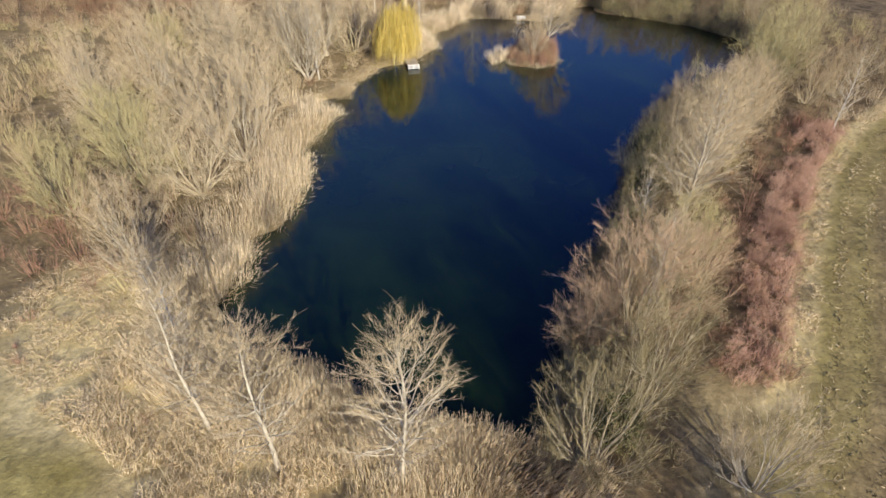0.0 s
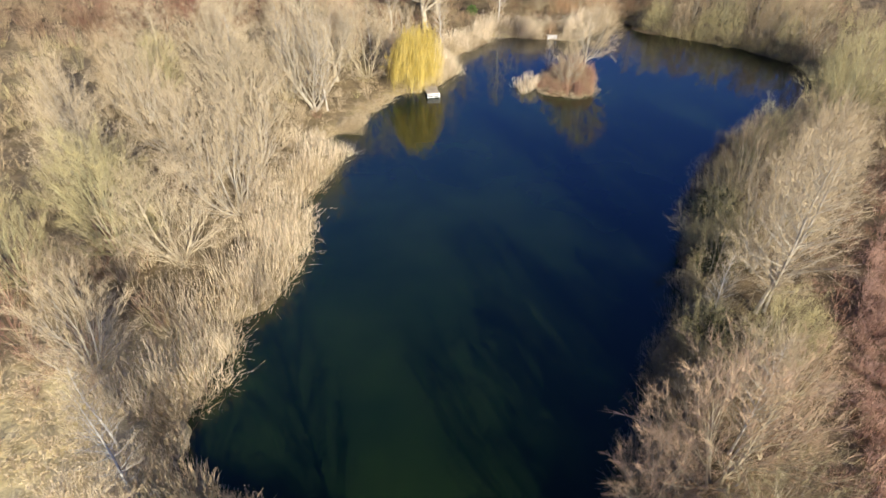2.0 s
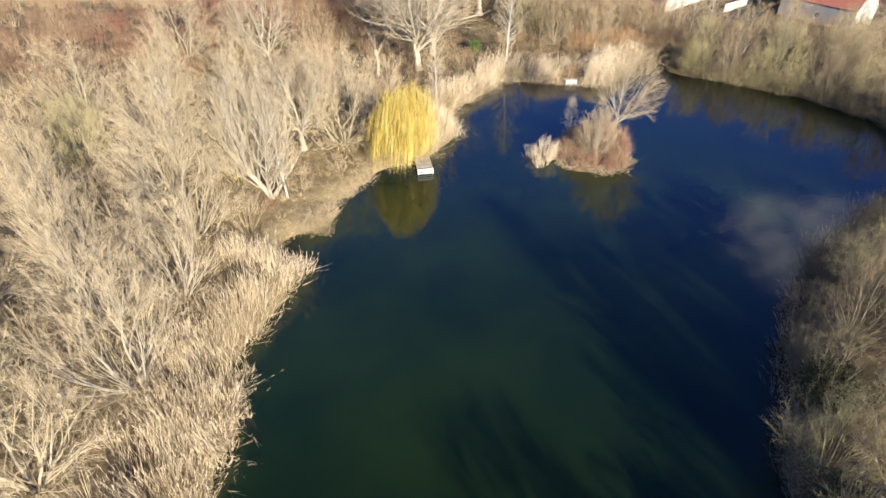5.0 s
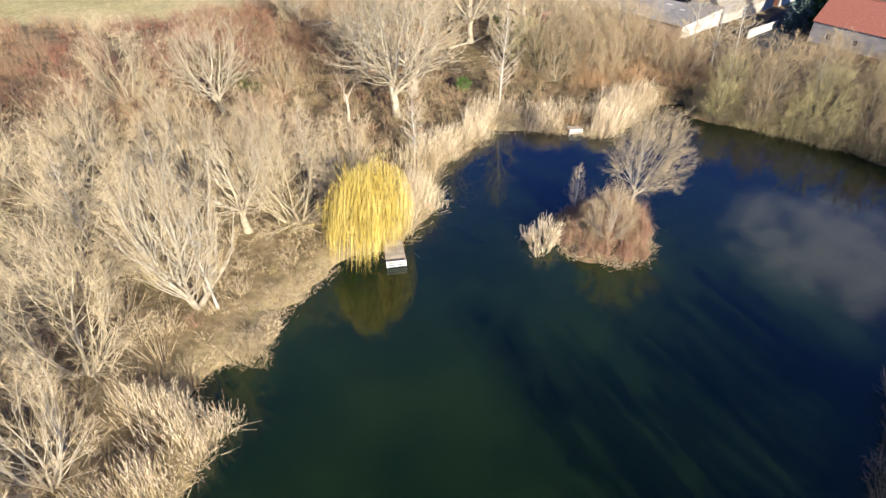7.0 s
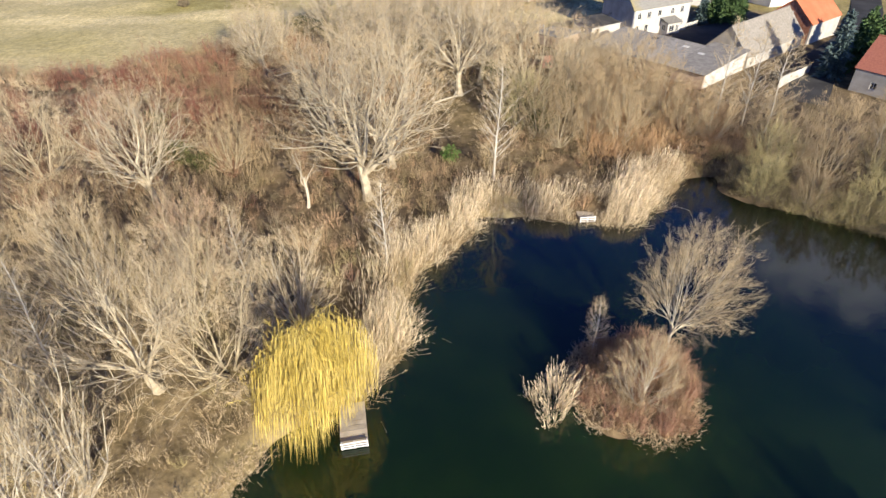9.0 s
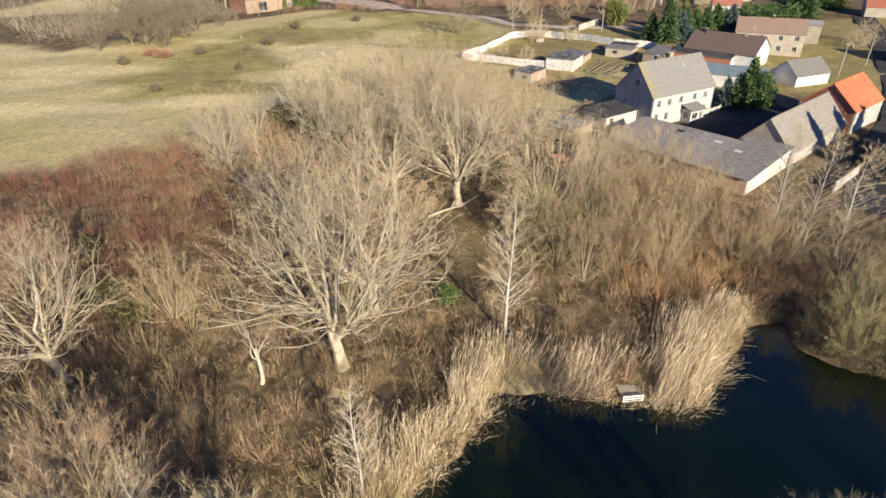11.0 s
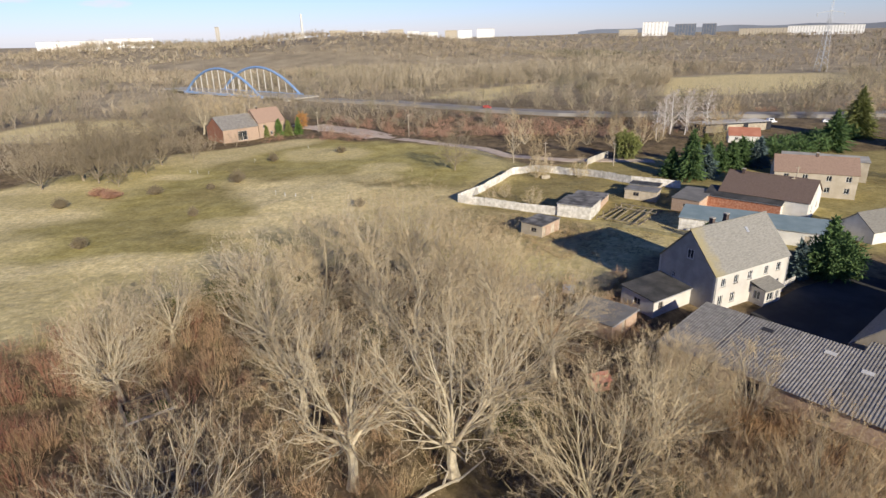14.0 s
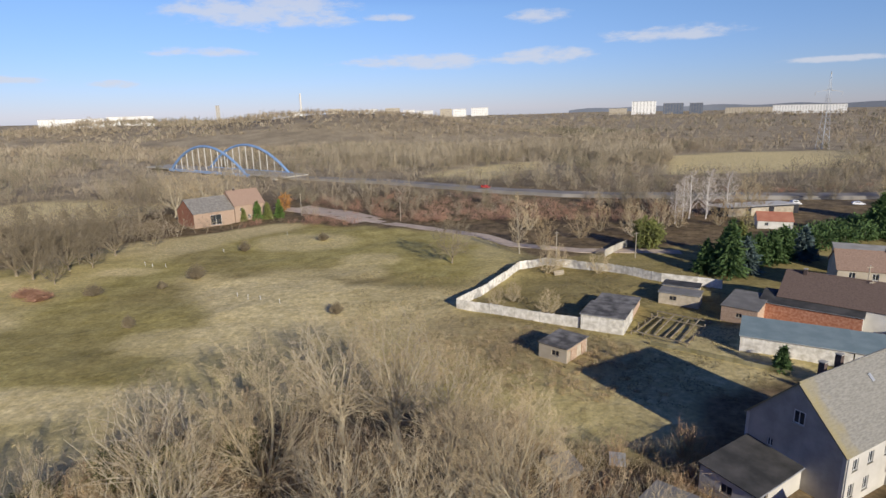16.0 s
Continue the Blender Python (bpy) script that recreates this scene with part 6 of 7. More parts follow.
# ---- thickets, reeds and dry grass: joined, uncountable ----
def thicket(name, label, material, spots, seed, stems=30, width=0.034, twigs=3):
    """Brush of many fanning stems; spots: x, y, height, radius."""
    rng = np.random.default_rng(seed)
    s = np.asarray(spots, float)
    z = ground_z(s[:, 0], s[:, 1]) - 0.05
    c = np.repeat(np.stack([s[:, 0], s[:, 1], z], 1), stems, 0)
    h, r = np.repeat(s[:, 2], stems), np.repeat(s[:, 3], stems)
    n = len(c)
    a, q = rng.uniform(0, 6.283, n), np.sqrt(rng.uniform(0, 1, n))
    off = np.stack([np.cos(a) * q, np.sin(a) * q, np.zeros(n)], 1)
    base = c + off * r[:, None] * 0.35
    tip = c + off * r[:, None] + np.stack([np.zeros(n), np.zeros(n), h * (1 - 0.45 * q * q) * rng.uniform(0.65, 1.05, n)], 1)
    tris = [blade(base, tip, np.full(n, width) * np.clip(h / 3, 0.7, 2), rng)]
    for k in range(twigs):
        m = base + (tip - base) * rng.uniform(0.35, 0.95, (n, 1))
        d = (tip - base) / np.linalg.norm(tip - base, axis=1, keepdims=True) * 0.7 + rng.normal(size=(n, 3)) * 0.5
        tris.append(blade(m, m + d * (h * 0.22)[:, None] * rng.uniform(0.5, 1.2, (n, 1)), np.full(n, width * 0.8), rng))
    return tagged(new(name, tri_mesh(name, np.concatenate(tris), material)), label, "brush", kind="stuff")


def scatter(rng, n, x0, x1, y0, y1, keep):
    x, y = rng.uniform(x0, x1, n), rng.uniform(y0, y1, n)
    k = keep(x, y)
    return x[k], y[k]


def wild(x, y):
    """Land that is left to scrub."""
    return (shore(x, y) > 0.7) & ~inside(x, y, OPEN_CORNER) & ~inside(x, y, MEADOW) & ~inside(x, y, EAST_FIELD) & ~inside(x, y, SW_FIELD) & ~inside(x, y, [(22, 184), (40, 176), (70, 178), (120, 215), (120, 330), (0, 330), (2, 262), (30, 240), (33, 212)])


rng = np.random.default_rng(5)
x, y = scatter(rng, 5900, -150, 95, 22, 232, wild)
s = shore(x, y)
north = (y > 148) & (x > -32) & (x < 36)
glade = north & (np.hypot((x - 2) / 5, (y - 171) / 13) < 1)
tone = waves(x, y, 17, 8) + 0.5 * rng.normal(size=len(x))
tone = np.where((x > 4) & (y < 60), tone - 0.6, tone)
moist = (y > 136) & (x < 45)
redzone = 1.1 * np.exp(-(((x + 58) / 27) ** 2 + ((y - 182) / 29) ** 2)) + 1.25 * np.exp(-((line_gap(x, y, EAST_EDGE) - 5) / 4.5) ** 2) * (y > 30) * (y < 84) + 0.85 * np.exp(-(((x + 47) / 13) ** 2 + ((y - 52) / 11) ** 2))
red = redzone + 0.25 * rng.normal(size=len(x)) > 0.48
hh = np.where(x < -25, rng.uniform(2.2, 5.6, len(x)), rng.uniform(1.4, 3.6, len(x)))
hh = np.where((y < 45) & (x < 5), rng.uniform(0.6, 1.6, len(x)), hh)
hh = np.where(x > 35, rng.uniform(1.8, 4.0, len(x)), hh)
rr = hh * rng.uniform(0.45, 0.7, len(x))
spots = np.stack([x, y, hh, rr], 1)[~glade]
red, tone, moist = red[~glade], tone[~glade], moist[~glade]
wet = (spots[:, 1] > 140) & (spots[:, 0] < 0)
thicket("red_thicket", "reddish bare dogwood thicket", M_TWIG_RED, spots[red & ~wet], 1)
thicket("dogwood_thicket", "dark red bare dogwood thicket west of the copse", M_DOGWOOD, spots[red & wet], 8, stems=34)
thicket("tan_thicket", "tan bare brush thicket", M_TWIG_TAN, spots[~red & (tone > 0.15) & ~moist], 2)
# second box: rust brush turned umber, painting in the shadow beside the glade
murky = moist & (((spots[:, 0] < -19) & (spots[:, 1] < 182)) | ((spots[:, 0] > 6) & (spots[:, 0] < 22) & (spots[:, 1] > 156) & (spots[:, 1] < 182)))
thicket("rust_thicket", "rust brown brush under the trees", M_TWIG_RUST, spots[~red & moist & ~murky & (tone > -0.15)], 31, stems=44)
thicket("umber_thicket", "dark umber brush in the wet corner, and in place of shadow by the glade", M_TWIG_UMBER, spots[~red & murky & (tone > -0.15)], 32, stems=44)
thicket("brown_thicket", "brown bare brush thicket", M_TWIG_BROWN, spots[~red & (tone <= np.where(moist, -0.15, 0.15)) & (tone > -0.6)], 3)
thicket("dark_thicket", "dull olive brush thicket", M_TWIG_OLIVE, spots[~red & (tone <= -0.6) & ~moist], 4)
thicket("dull_thicket", "dull brown brush thicket", M_TWIG_DULL, spots[~red & (tone <= -0.6) & moist], 5)
rng = np.random.default_rng(59)
x, y = scatter(rng, 5200, 24, 60, 33, 84, lambda a, b: ~inside(a, b, EAST_FIELD) & (line_gap(a, b, EAST_EDGE) > 0.9) & (line_gap(a, b, EAST_EDGE) < 5.4 + 0.8 * waves(a, b, 3, 2)) & (waves(a, b, 4, 9) > -0.75))
hs = rng.uniform(0.9, 2.3, len(x))
thicket("dogwood_hedge", "dense pinkish red dogwood shoots along the field margin", M_TWIG_PINK, np.stack([x, y, hs, hs * 0.45], 1), 60, stems=26, width=0.03, twigs=2)
rng = np.random.default_rng(63)
x, y = scatter(rng, 3600, -62, 46, 134, 232, lambda a, b: wild(a, b) & ~((np.hypot((a - 2) / 5, (b - 171) / 13) < 1)))
tn = waves(x, y, 8, 3) + 0.5 * rng.normal(size=len(x))
hs = rng.uniform(1.0, 3.0, len(x))
low = np.stack([x, y, hs, hs * rng.uniform(0.55, 0.8, len(x))], 1)
wet = (x < -19) & (y < 182)
thicket("bramble_thicket", "soft rust brown brambles under the copse", M_TWIG_RUST, low[(tn > 0.1) & ~wet], 64, stems=22, width=0.04, twigs=2)
thicket("dark_brambles", "dark umber brambles in the wet corner", M_TWIG_UMBER, low[(tn > 0.1) & wet], 67, stems=22, width=0.04, twigs=2)
thicket("dry_scrub", "olive brown dry scrub under the copse", M_SCRUB, low[(tn <= 0.1) & (tn > -0.4)], 65, stems=22, width=0.04, twigs=2)
thicket("dull_scrub", "dull brown scrub under the copse", M_TWIG_DULL, low[tn <= -0.4], 66, stems=22, width=0.04, twigs=2)
rng = np.random.default_rng(15)
x, y = scatter(rng, 26000, 8, 72, 28, 165, lambda a, b: (shore(a, b) > -0.8) & (shore(a, b) < 3.5) & ((a > 36) | (b < 100)) & (a > 9) & (np.hypot(a - 17, b - 117) > 12) & (np.hypot(a - 36, b - 156) > 4))
pick = rng.uniform(0, 1, len(x)) < np.where(y > 120, 0.85, 0.55)
x, y = x[pick], y[pick]
hs = rng.uniform(1.5, 4.0, len(x)) * np.where(y > 130, 1.1, 1.0)
half = rng.uniform(0, 1, len(x)) < 0.5
# dark far-twig tone puts the shade of the water side into the sallow's colour
thicket("bank_sallow", "olive sallow brush hanging over the water, coloured darker for the bank's shade", M_FAR_DARK, np.stack([x, y, hs, hs * 0.7], 1)[half & (y < 120)], 16, stems=27)
thicket("shore_sallow", "olive green sallow brush along the far shore", M_TWIG_OLIVE, np.stack([x, y, hs * 0.75, hs * 0.6], 1)[half & (y >= 120)], 18, stems=24)
# this brush is dark for the same bank shade, painted in
thicket("bank_brush", "brown brush hanging over the water, coloured darker for the bank's shade", M_TWIG_DARK, np.stack([x, y, hs, hs * 0.7], 1)[~half], 17, stems=27)
rng = np.random.default_rng(68)
x, y = scatter(rng, 420, -26, -10, 93, 116, lambda a, b: (shore(a, b) > -0.3) & (shore(a, b) < 7) & (waves(a, b, 1.7, 4) > -0.1) & (np.hypot(a + 9, b - 112.5) > 3))
hs = np.where(shore(x, y) < 1, rng.uniform(0.3, 1.3, len(x)), rng.uniform(0.3, 0.9, len(x)))
thicket("bank_scrub", "low tan scrub and dead stems on the open bank", M_TWIG_TAN, np.stack([x, y, hs, hs * 0.9], 1), 69, stems=20, width=0.03, twigs=2)
x, y = -18.1 + rng.normal(0, 0.7, 14), 98.2 + rng.normal(0, 0.6, 14)
thicket("bank_bush", "pale bare bush hanging over the open bank", M_TWIG_PALE, np.stack([x, y, rng.uniform(1.6, 2.8, 14), rng.uniform(1.2, 1.9, 14)], 1), 70, stems=60, width=0.03)
rng = np.random.default_rng(71)
x, y = scatter(rng, 520, 16, 50, 158, 198, lambda a, b: inside(a, b, [(20, 158), (44, 158), (46, 176), (38, 188), (28, 196), (22, 186)]))
hs = rng.uniform(2.0, 4.4, len(x))
thicket("orange_brush", "warm rust orange brush beside the barn wall", M_TWIG_ORANGE, np.stack([x, y, hs, hs * 0.6], 1), 72, stems=36, width=0.045)
rng = np.random.default_rng(61)
x, y = scatter(rng, 1500, -14, 40, 236, 264, lambda a, b: inside(a, b, [(2, 272), (26, 262.5), (31, 257), (38, 246), (32, 236), (10, 236), (-10, 250)]) & ~inside(a, b, [(15.5, 251.5), (21, 247), (26, 254), (20, 258)]))
tn = waves(x, y, 5, 3) + 0.4 * rng.normal(size=len(x))
x, y = x[tn > -0.2], y[tn > -0.2]
thicket("rough_brush", "low rust brown weeds and brambles outside the garden wall", M_TWIG_BROWN, np.stack([x, y, rng.uniform(0.4, 1.1, len(x)), rng.uniform(0.5, 1.0, len(x))], 1), 62, stems=20)
rng = np.random.default_rng(6)
x, y = scatter(rng, 330, 12, 23, 111, 123.5, lambda a, b: inside(a, b, ISLE) & (line_gap(a, b, ISLE, True) > 0.3))
hump = np.clip(1.25 - 0.13 * np.hypot(x - 19.4, y - 118), 0.35, 1.2) * rng.uniform(0.7, 1.15, len(x))
thicket("island_brush", "reddish brown brush covering the island", M_TWIG_RED, np.stack([x, y, hump * rng.uniform(2.2, 5.6, len(x)), rng.uniform(0.6, 1.2, len(x))], 1)[::2], 7, stems=44)
thicket("island_brush", "rust brown brush on the island", M_TWIG_RUST, np.stack([x, y, hump * rng.uniform(2.0, 5.6, len(x)), rng.uniform(0.6, 1.2, len(x))], 1)[1::2], 27, stems=44)


def blades(name, label, category, material, x, y, h, lean, width, seed, plume=False):
    """Upright stalks at x, y; lean is an n x 2 array in metres at the tip."""
    rng = np.random.default_rng(seed)
    n = len(x)
    b = np.stack([x, y, ground_z(x, y) - 0.1], 1)
    tip = b + np.stack([lean[:, 0], lean[:, 1], h], 1)
    tris = [blade(b, tip, np.full(n, width), rng)]
    for k in range(2):
        m = b + (tip - b) * rng.uniform(0.2, 0.7, (n, 1))
        d = rng.normal(size=(n, 3)) * (0.12 if plume else 0.3) * np.array([1, 1, 0.5]) + (tip - b) * (0.35 if plume else 0.2)
        tris.append(blade(m, m + d, np.full(n, width * 0.9), rng))
    if plume:
        top = b + (tip - b) * 0.78
        tris.append(blade(tip + rng.normal(size=(n, 3)) * 0.05, top, np.full(n, width * 0.9), rng))
    return tagged(new(name, tri_mesh(name, np.concatenate(tris), material)), label, category, kind="stuff")


rng = np.random.default_rng(8)
rx, ry = rng.uniform(-32, 40, 520000), rng.uniform(32, 162, 520000)
s = shore(rx, ry)
west = (rx < -12) & (((ry > 44) & (ry < 92)))
north_w = (rx < 4) & (ry > 113) & (ry < 141) & (rx > -9)
north_m = (rx > 1) & (rx < 33) & (ry > 138) & (ry < 157)
bay = (np.hypot(rx - 8.5, ry - 146) < 2.2)
gap = (np.hypot(rx - 18.2, ry - 145.4) < 2.3)
depth = np.where(west, 5.0 + 1.5 * np.sin(ry / 5), np.where(north_w, 4.0, 4.0 + 1.2 * np.sin(rx / 3))) + rng.normal(0, 1.0, len(rx))
tufty = waves(rx, ry, 0.7, 2) + 0.8 * waves(rx, ry, 1.9, 6)
keep = (west | north_w | north_m) & (s > -0.5 - 0.55 * tufty - 1.3 * rng.uniform(0, 1, len(rx)) ** 4) & (s < depth) & ~bay & ~gap & ~(np.hypot(rx - 14, ry - 117) < 9)
keep &= rng.uniform(0, 1, len(rx)) < np.clip(0.5 + 0.28 * tufty, 0.18, 0.8)
rx, ry, s, tufty = rx[keep], ry[keep], s[keep], tufty[keep]
n = len(rx)
tall = rng.uniform(1.9, 3.4, n) * np.clip(0.62 + 0.16 * (s + 1), 0.5, 1) * (1 + 0.10 * tufty)
lean = np.stack([rng.normal(0.35, 0.42, n), rng.normal(-0.3, 0.42, n)], 1) + np.stack([0.3 * waves(rx, ry, 1.3, 9), 0.3 * waves(rx, ry, 1.5, 4)], 1)
fringe = (s < 0.2) & (rng.uniform(0, 1, n) < 0.45)
lean[fringe] += rng.normal(0, 0.9, (int(fringe.sum()), 2))
tall[fringe] *= 0.55
brownish = (waves(rx, ry, 3.3, 7) + 0.7 * rng.normal(size=n) > 0.75) | (fringe & (rng.uniform(0, 1, n) < 0.6))
blades("reed_bed", "pale dry common reed along the water's edge", "reeds", M_REED, rx[~brownish], ry[~brownish], tall[~brownish], lean[~brownish], 0.036, 9, True)
blades("reed_bed", "browned and broken reed stalks at the water's edge", "reeds", M_REED_OLD, rx[brownish], ry[brownish], tall[brownish], lean[brownish], 0.036, 29, True)
a, q = rng.uniform(0, 6.283, 420), np.sqrt(rng.uniform(0, 1, 420))
rx, ry = 10.4 + (1.5 + 0.7 * np.sin(3 * a)) * q * np.cos(a), 116 + (2.0 + 0.8 * np.sin(2 * a)) * q * np.sin(a)
blades("island_reeds", "tuft of pale dry reeds beside the island", "reeds", M_REED, rx, ry, rng.uniform(1.2, 3.0, 420), np.stack([np.cos(a), np.sin(a)], 1) * 0.7 + rng.normal(0, 0.35, (420, 2)), 0.06, 10, True)
rx, ry = rng.uniform(-26, 12, 44000), rng.uniform(20, 46, 44000)
keep = (shore(rx, ry) > -0.7 - 0.5 * waves(rx, ry, 0.8, 2)) & (shore(rx, ry) < 6.5 + rng.normal(0, 1.5, len(rx)))
rx, ry = rx[keep], ry[keep]
blades("south_reeds", "dull tan reeds at the pond's end", "reeds", M_REED_TAN, rx, ry, rng.uniform(1.3, 2.6, len(rx)) * (1 + 0.2 * waves(rx, ry, 2.2, 3)), rng.normal(0, 0.3, (len(rx), 2)) + 0.7 * np.stack([waves(rx, ry, 2.6, 5), waves(rx, ry, 2.3, 1)], 1), 0.034, 11, True)
rx, ry = rng.uniform(-60, 100, 300000), rng.uniform(18, 110, 300000)
edge = line_gap(rx, ry, EAST_EDGE)
keep = (((edge < 1.25 + 0.4 * waves(rx, ry, 1.6, 4)) & (ry > 31.5) & (waves(rx, ry, 0.8, 7) > -0.3)) | ((np.hypot(rx + 29, ry - 40) < 15) & ~inside(rx, ry, SW_FIELD) & (rng.uniform(0, 1, len(rx)) < 0.9))) & (shore(rx, ry) > 2)
rx, ry = rx[keep], ry[keep]
cl = waves(rx, ry, 0.9, 3)
rx, ry = rx[cl > -0.25], ry[cl > -0.25]
blades("straw_tufts", "matted tufts of pale dead grass", "grass", M_STRAW, rx, ry, rng.uniform(0.25, 0.8, len(rx)), rng.normal(0, 0.4, (len(rx), 2)) + 0.35 * np.stack([waves(rx, ry, 2.1, 5), waves(rx, ry, 1.8, 1)], 1), 0.04, 12)
rx, ry = scatter(rng, 26000, 26, 60, 32, 80, lambda a, b: (line_gap(a, b, EAST_EDGE) < 0.9) & (waves(a, b, 0.8, 7) <= -0.25))
blades("dead_tufts", "dark dead grass in the hollows of the field margin", "grass", M_TWIG_DARK, rx, ry, rng.uniform(0.1, 0.35, len(rx)), rng.normal(0, 0.5, (len(rx), 2)), 0.06, 21)
rng = np.random.default_rng(17)
rx, ry = rng.uniform(20, 100, 150000), rng.uniform(14, 105, 150000)
g_ = line_gap(rx, ry, EAST_EDGE)
keep = inside(rx, ry, EAST_FIELD) & (g_ > 1.5) & (g_ < 34) & (np.sin(2.6 * g_ + 0.5 * waves(rx, ry, 4, 2)) + 0.8 * rng.normal(size=len(rx)) > 0.9)
rx, ry, g_ = rx[keep], ry[keep], g_[keep]
dead = waves(rx, ry, 2.4, 6) + 0.08 * g_ + 0.5 * rng.normal(size=len(rx)) > 0.7
for pick, m, lab, sd in ((dead, M_STRAW, "straw stubble in rows on the field", 33), (~dead, M_SCRUB, "short olive growth in rows on the field", 34)):
    n = int(pick.sum())
    blades("field_stubble", lab, "stubble", m, rx[pick], ry[pick], rng.uniform(0.12, 0.32, n), rng.normal(0, 0.25, (n, 2)), 0.07, sd)
rng = np.random.default_rng(13)
rx, ry = rng.uniform(-70, 40, 10000), rng.uniform(14, 225, 10000)
keep = wild(rx, ry)
rx, ry = rx[keep], ry[keep]
blades("forest_grass", "thin dry grass under the trees", "grass", M_TWIG_TAN, rx, ry, rng.uniform(0.25, 0.7, len(rx)), rng.normal(0, 0.3, (len(rx), 2)), 0.06, 14)
rng = np.random.default_rng(18)
rx, ry = rng.uniform(-28, 72, 330000), rng.uniform(28, 160, 330000)
sh = shore(rx, ry)
keep = (sh > -0.7) & (sh < 1.6) & (waves(rx, ry, 1.5, 5) > -0.55)
rx, ry = rx[keep], ry[keep]
blades("bank_grass", "dead sedge and grass hanging along the banks", "grass", M_TWIG_TAN, rx[rx < 31], ry[rx < 31], rng.uniform(0.25, 0.9, int((rx < 31).sum())), rng.normal(0, 0.45, (int((rx < 31).sum()), 2)), 0.05, 19)
# east of x = 31 the sedge colour is darkened to imitate shade
blades("bank_grass", "olive sedge hanging along the east bank, its dark colour standing for shade", "grass", M_SCRUB, rx[rx >= 31], ry[rx >= 31], rng.uniform(0.4, 1.4, int((rx >= 31).sum())), rng.normal(0, 0.6, (int((rx >= 31).sum()), 2)), 0.05, 23)
rx, ry = rng.uniform(-30, 5, 28000), rng.uniform(12, 40, 28000)
keep = (shore(rx, ry) > 1.0) & ~inside(rx, ry, SW_FIELD) & ~inside(rx, ry, EAST_FIELD) & (waves(rx, ry, 1.3, 3) > -0.5)
rx, ry = rx[keep], ry[keep]
blades("tall_grass", "tall dead grass south of the pond", "grass", M_STRAW, rx, ry, rng.uniform(0.6, 1.7, len(rx)), rng.normal(0.2, 0.5, (len(rx), 2)), 0.04, 20)
rng = np.random.default_rng(81)
rx, ry = rng.uniform(-20, 62, 26000), rng.uniform(234, 305, 26000)
keep = (waves(rx, ry, 1.7, 3) + 0.6 * waves(rx, ry, 5, 2) > -0.1) & ~inside(rx, ry, [(48, 252), (75, 238), (82, 250), (56, 264)]) & ~inside(rx, ry, [(16, 251), (21, 247), (26, 254), (20, 259)]) & ~inside(rx, ry, [(26, 263), (33, 259), (44, 275), (34, 280)])
rx, ry = rx[keep], ry[keep]
blades("rough_grass", "rough olive grass tufts round the huts and garden", "grass", M_SCRUB, rx, ry, rng.uniform(0.12, 0.4, len(rx)), rng.normal(0, 0.25, (len(rx), 2)), 0.1, 82)


# ---- far woods and the town on the skyline ----
def wood(name, label, material, x, y, h, seed, stems=8, width=0.2, spread_r=0.75, root=0.45, twigs=3):
    rng = np.random.default_rng(seed)
    n0 = len(x)
    z = ground_z(x, y) - 0.2
    c = np.repeat(np.stack([x, y, z], 1), stems, 0)
    H = np.repeat(h, stems)
    n = len(c)
    a, q = rng.uniform(0, 6.283, n), np.sqrt(rng.uniform(0, 1, n))
    off = np.stack([np.cos(a) * q, np.sin(a) * q, np.zeros(n)], 1) * (H * spread_r)[:, None]
    tip = c + off + np.stack([np.zeros(n), np.zeros(n), H * (1 - 0.4 * q * q) * rng.uniform(0.5, 1.05, n)], 1)
    base = c + off * root + np.stack([np.zeros(n), np.zeros(n), H * rng.uniform(0, 0.35, n)], 1)
    wd = width * np.clip(np.hypot(c[:, 0], c[:, 1] - 165) / 420, 0.6, 4)
    tris = [blade(base, tip, wd, rng)]
    for k in range(twigs):
        m = base + (tip - base) * rng.uniform(0.3, 0.9, (n, 1))
        d = (tip - base) * 0.14 + rng.normal(size=(n, 3)) * (H * 0.11)[:, None]
        tris.append(blade(m, m + d, wd, rng))
    return tagged(new(name, tri_mesh(name, np.concatenate(tris), material)), label, "woods", kind="stuff")


rng = np.random.default_rng(20)
ang = rng.uniform(-0.8, 0.8, 11000)
dist = 205 + 2600 * rng.uniform(0, 1, 11000) ** 1.8
x, y = 5 + np.sin(ang) * dist, 165 + np.cos(ang) * dist


def open_land(x, y):
    town = inside(x, y, [(0, 240), (60, 236), (150, 230), (260, 300), (260, 400), (120, 392), (70, 350), (28, 318), (0, 300)])
    return inside(x, y, MEADOW) | inside(x, y, FIELD_FAR) | inside(x, y, FIELD_BANK) | town | inside(x, y, FIELD_WEST) | (line_gap(x, y, ROAD) < 10) | ((line_gap(x - 5.6, y + 10.6, ROAD) < 14) & (x < 62)) | (line_gap(x, y, TRACK) < 5) | (line_gap(x - 2.4, y + 4.4, TRACK) < 6) | inside(x, y, [(-110, 355), (-50, 380), (-60, 400), (-105, 400)]) | (y < 235)


hx, hy = rng.uniform(-640, 260, 5200), rng.uniform(760, 1180, 5200)
gx_, gy_ = rng.uniform(-420, 260, 1700), rng.uniform(590, 800, 1700)
x, y = np.concatenate([x, hx, gx_]), np.concatenate([y, hy, gy_])
k = ~open_land(x, y)
x, y = x[k], y[k]
d = np.hypot(x, y - 165)
h = rng.uniform(7, 13, len(x)) * np.where(d > 900, 1.25, 1) * (0.8 + 0.5 * waves(x, y, 45, 2))
low = (y < 430) & (x > -70)
h = np.where(low, rng.uniform(2, 5, len(x)), h)
tone = waves(x, y, 90, 3) + 0.45 * rng.normal(size=len(x))
redl = low & (tone > -0.3)
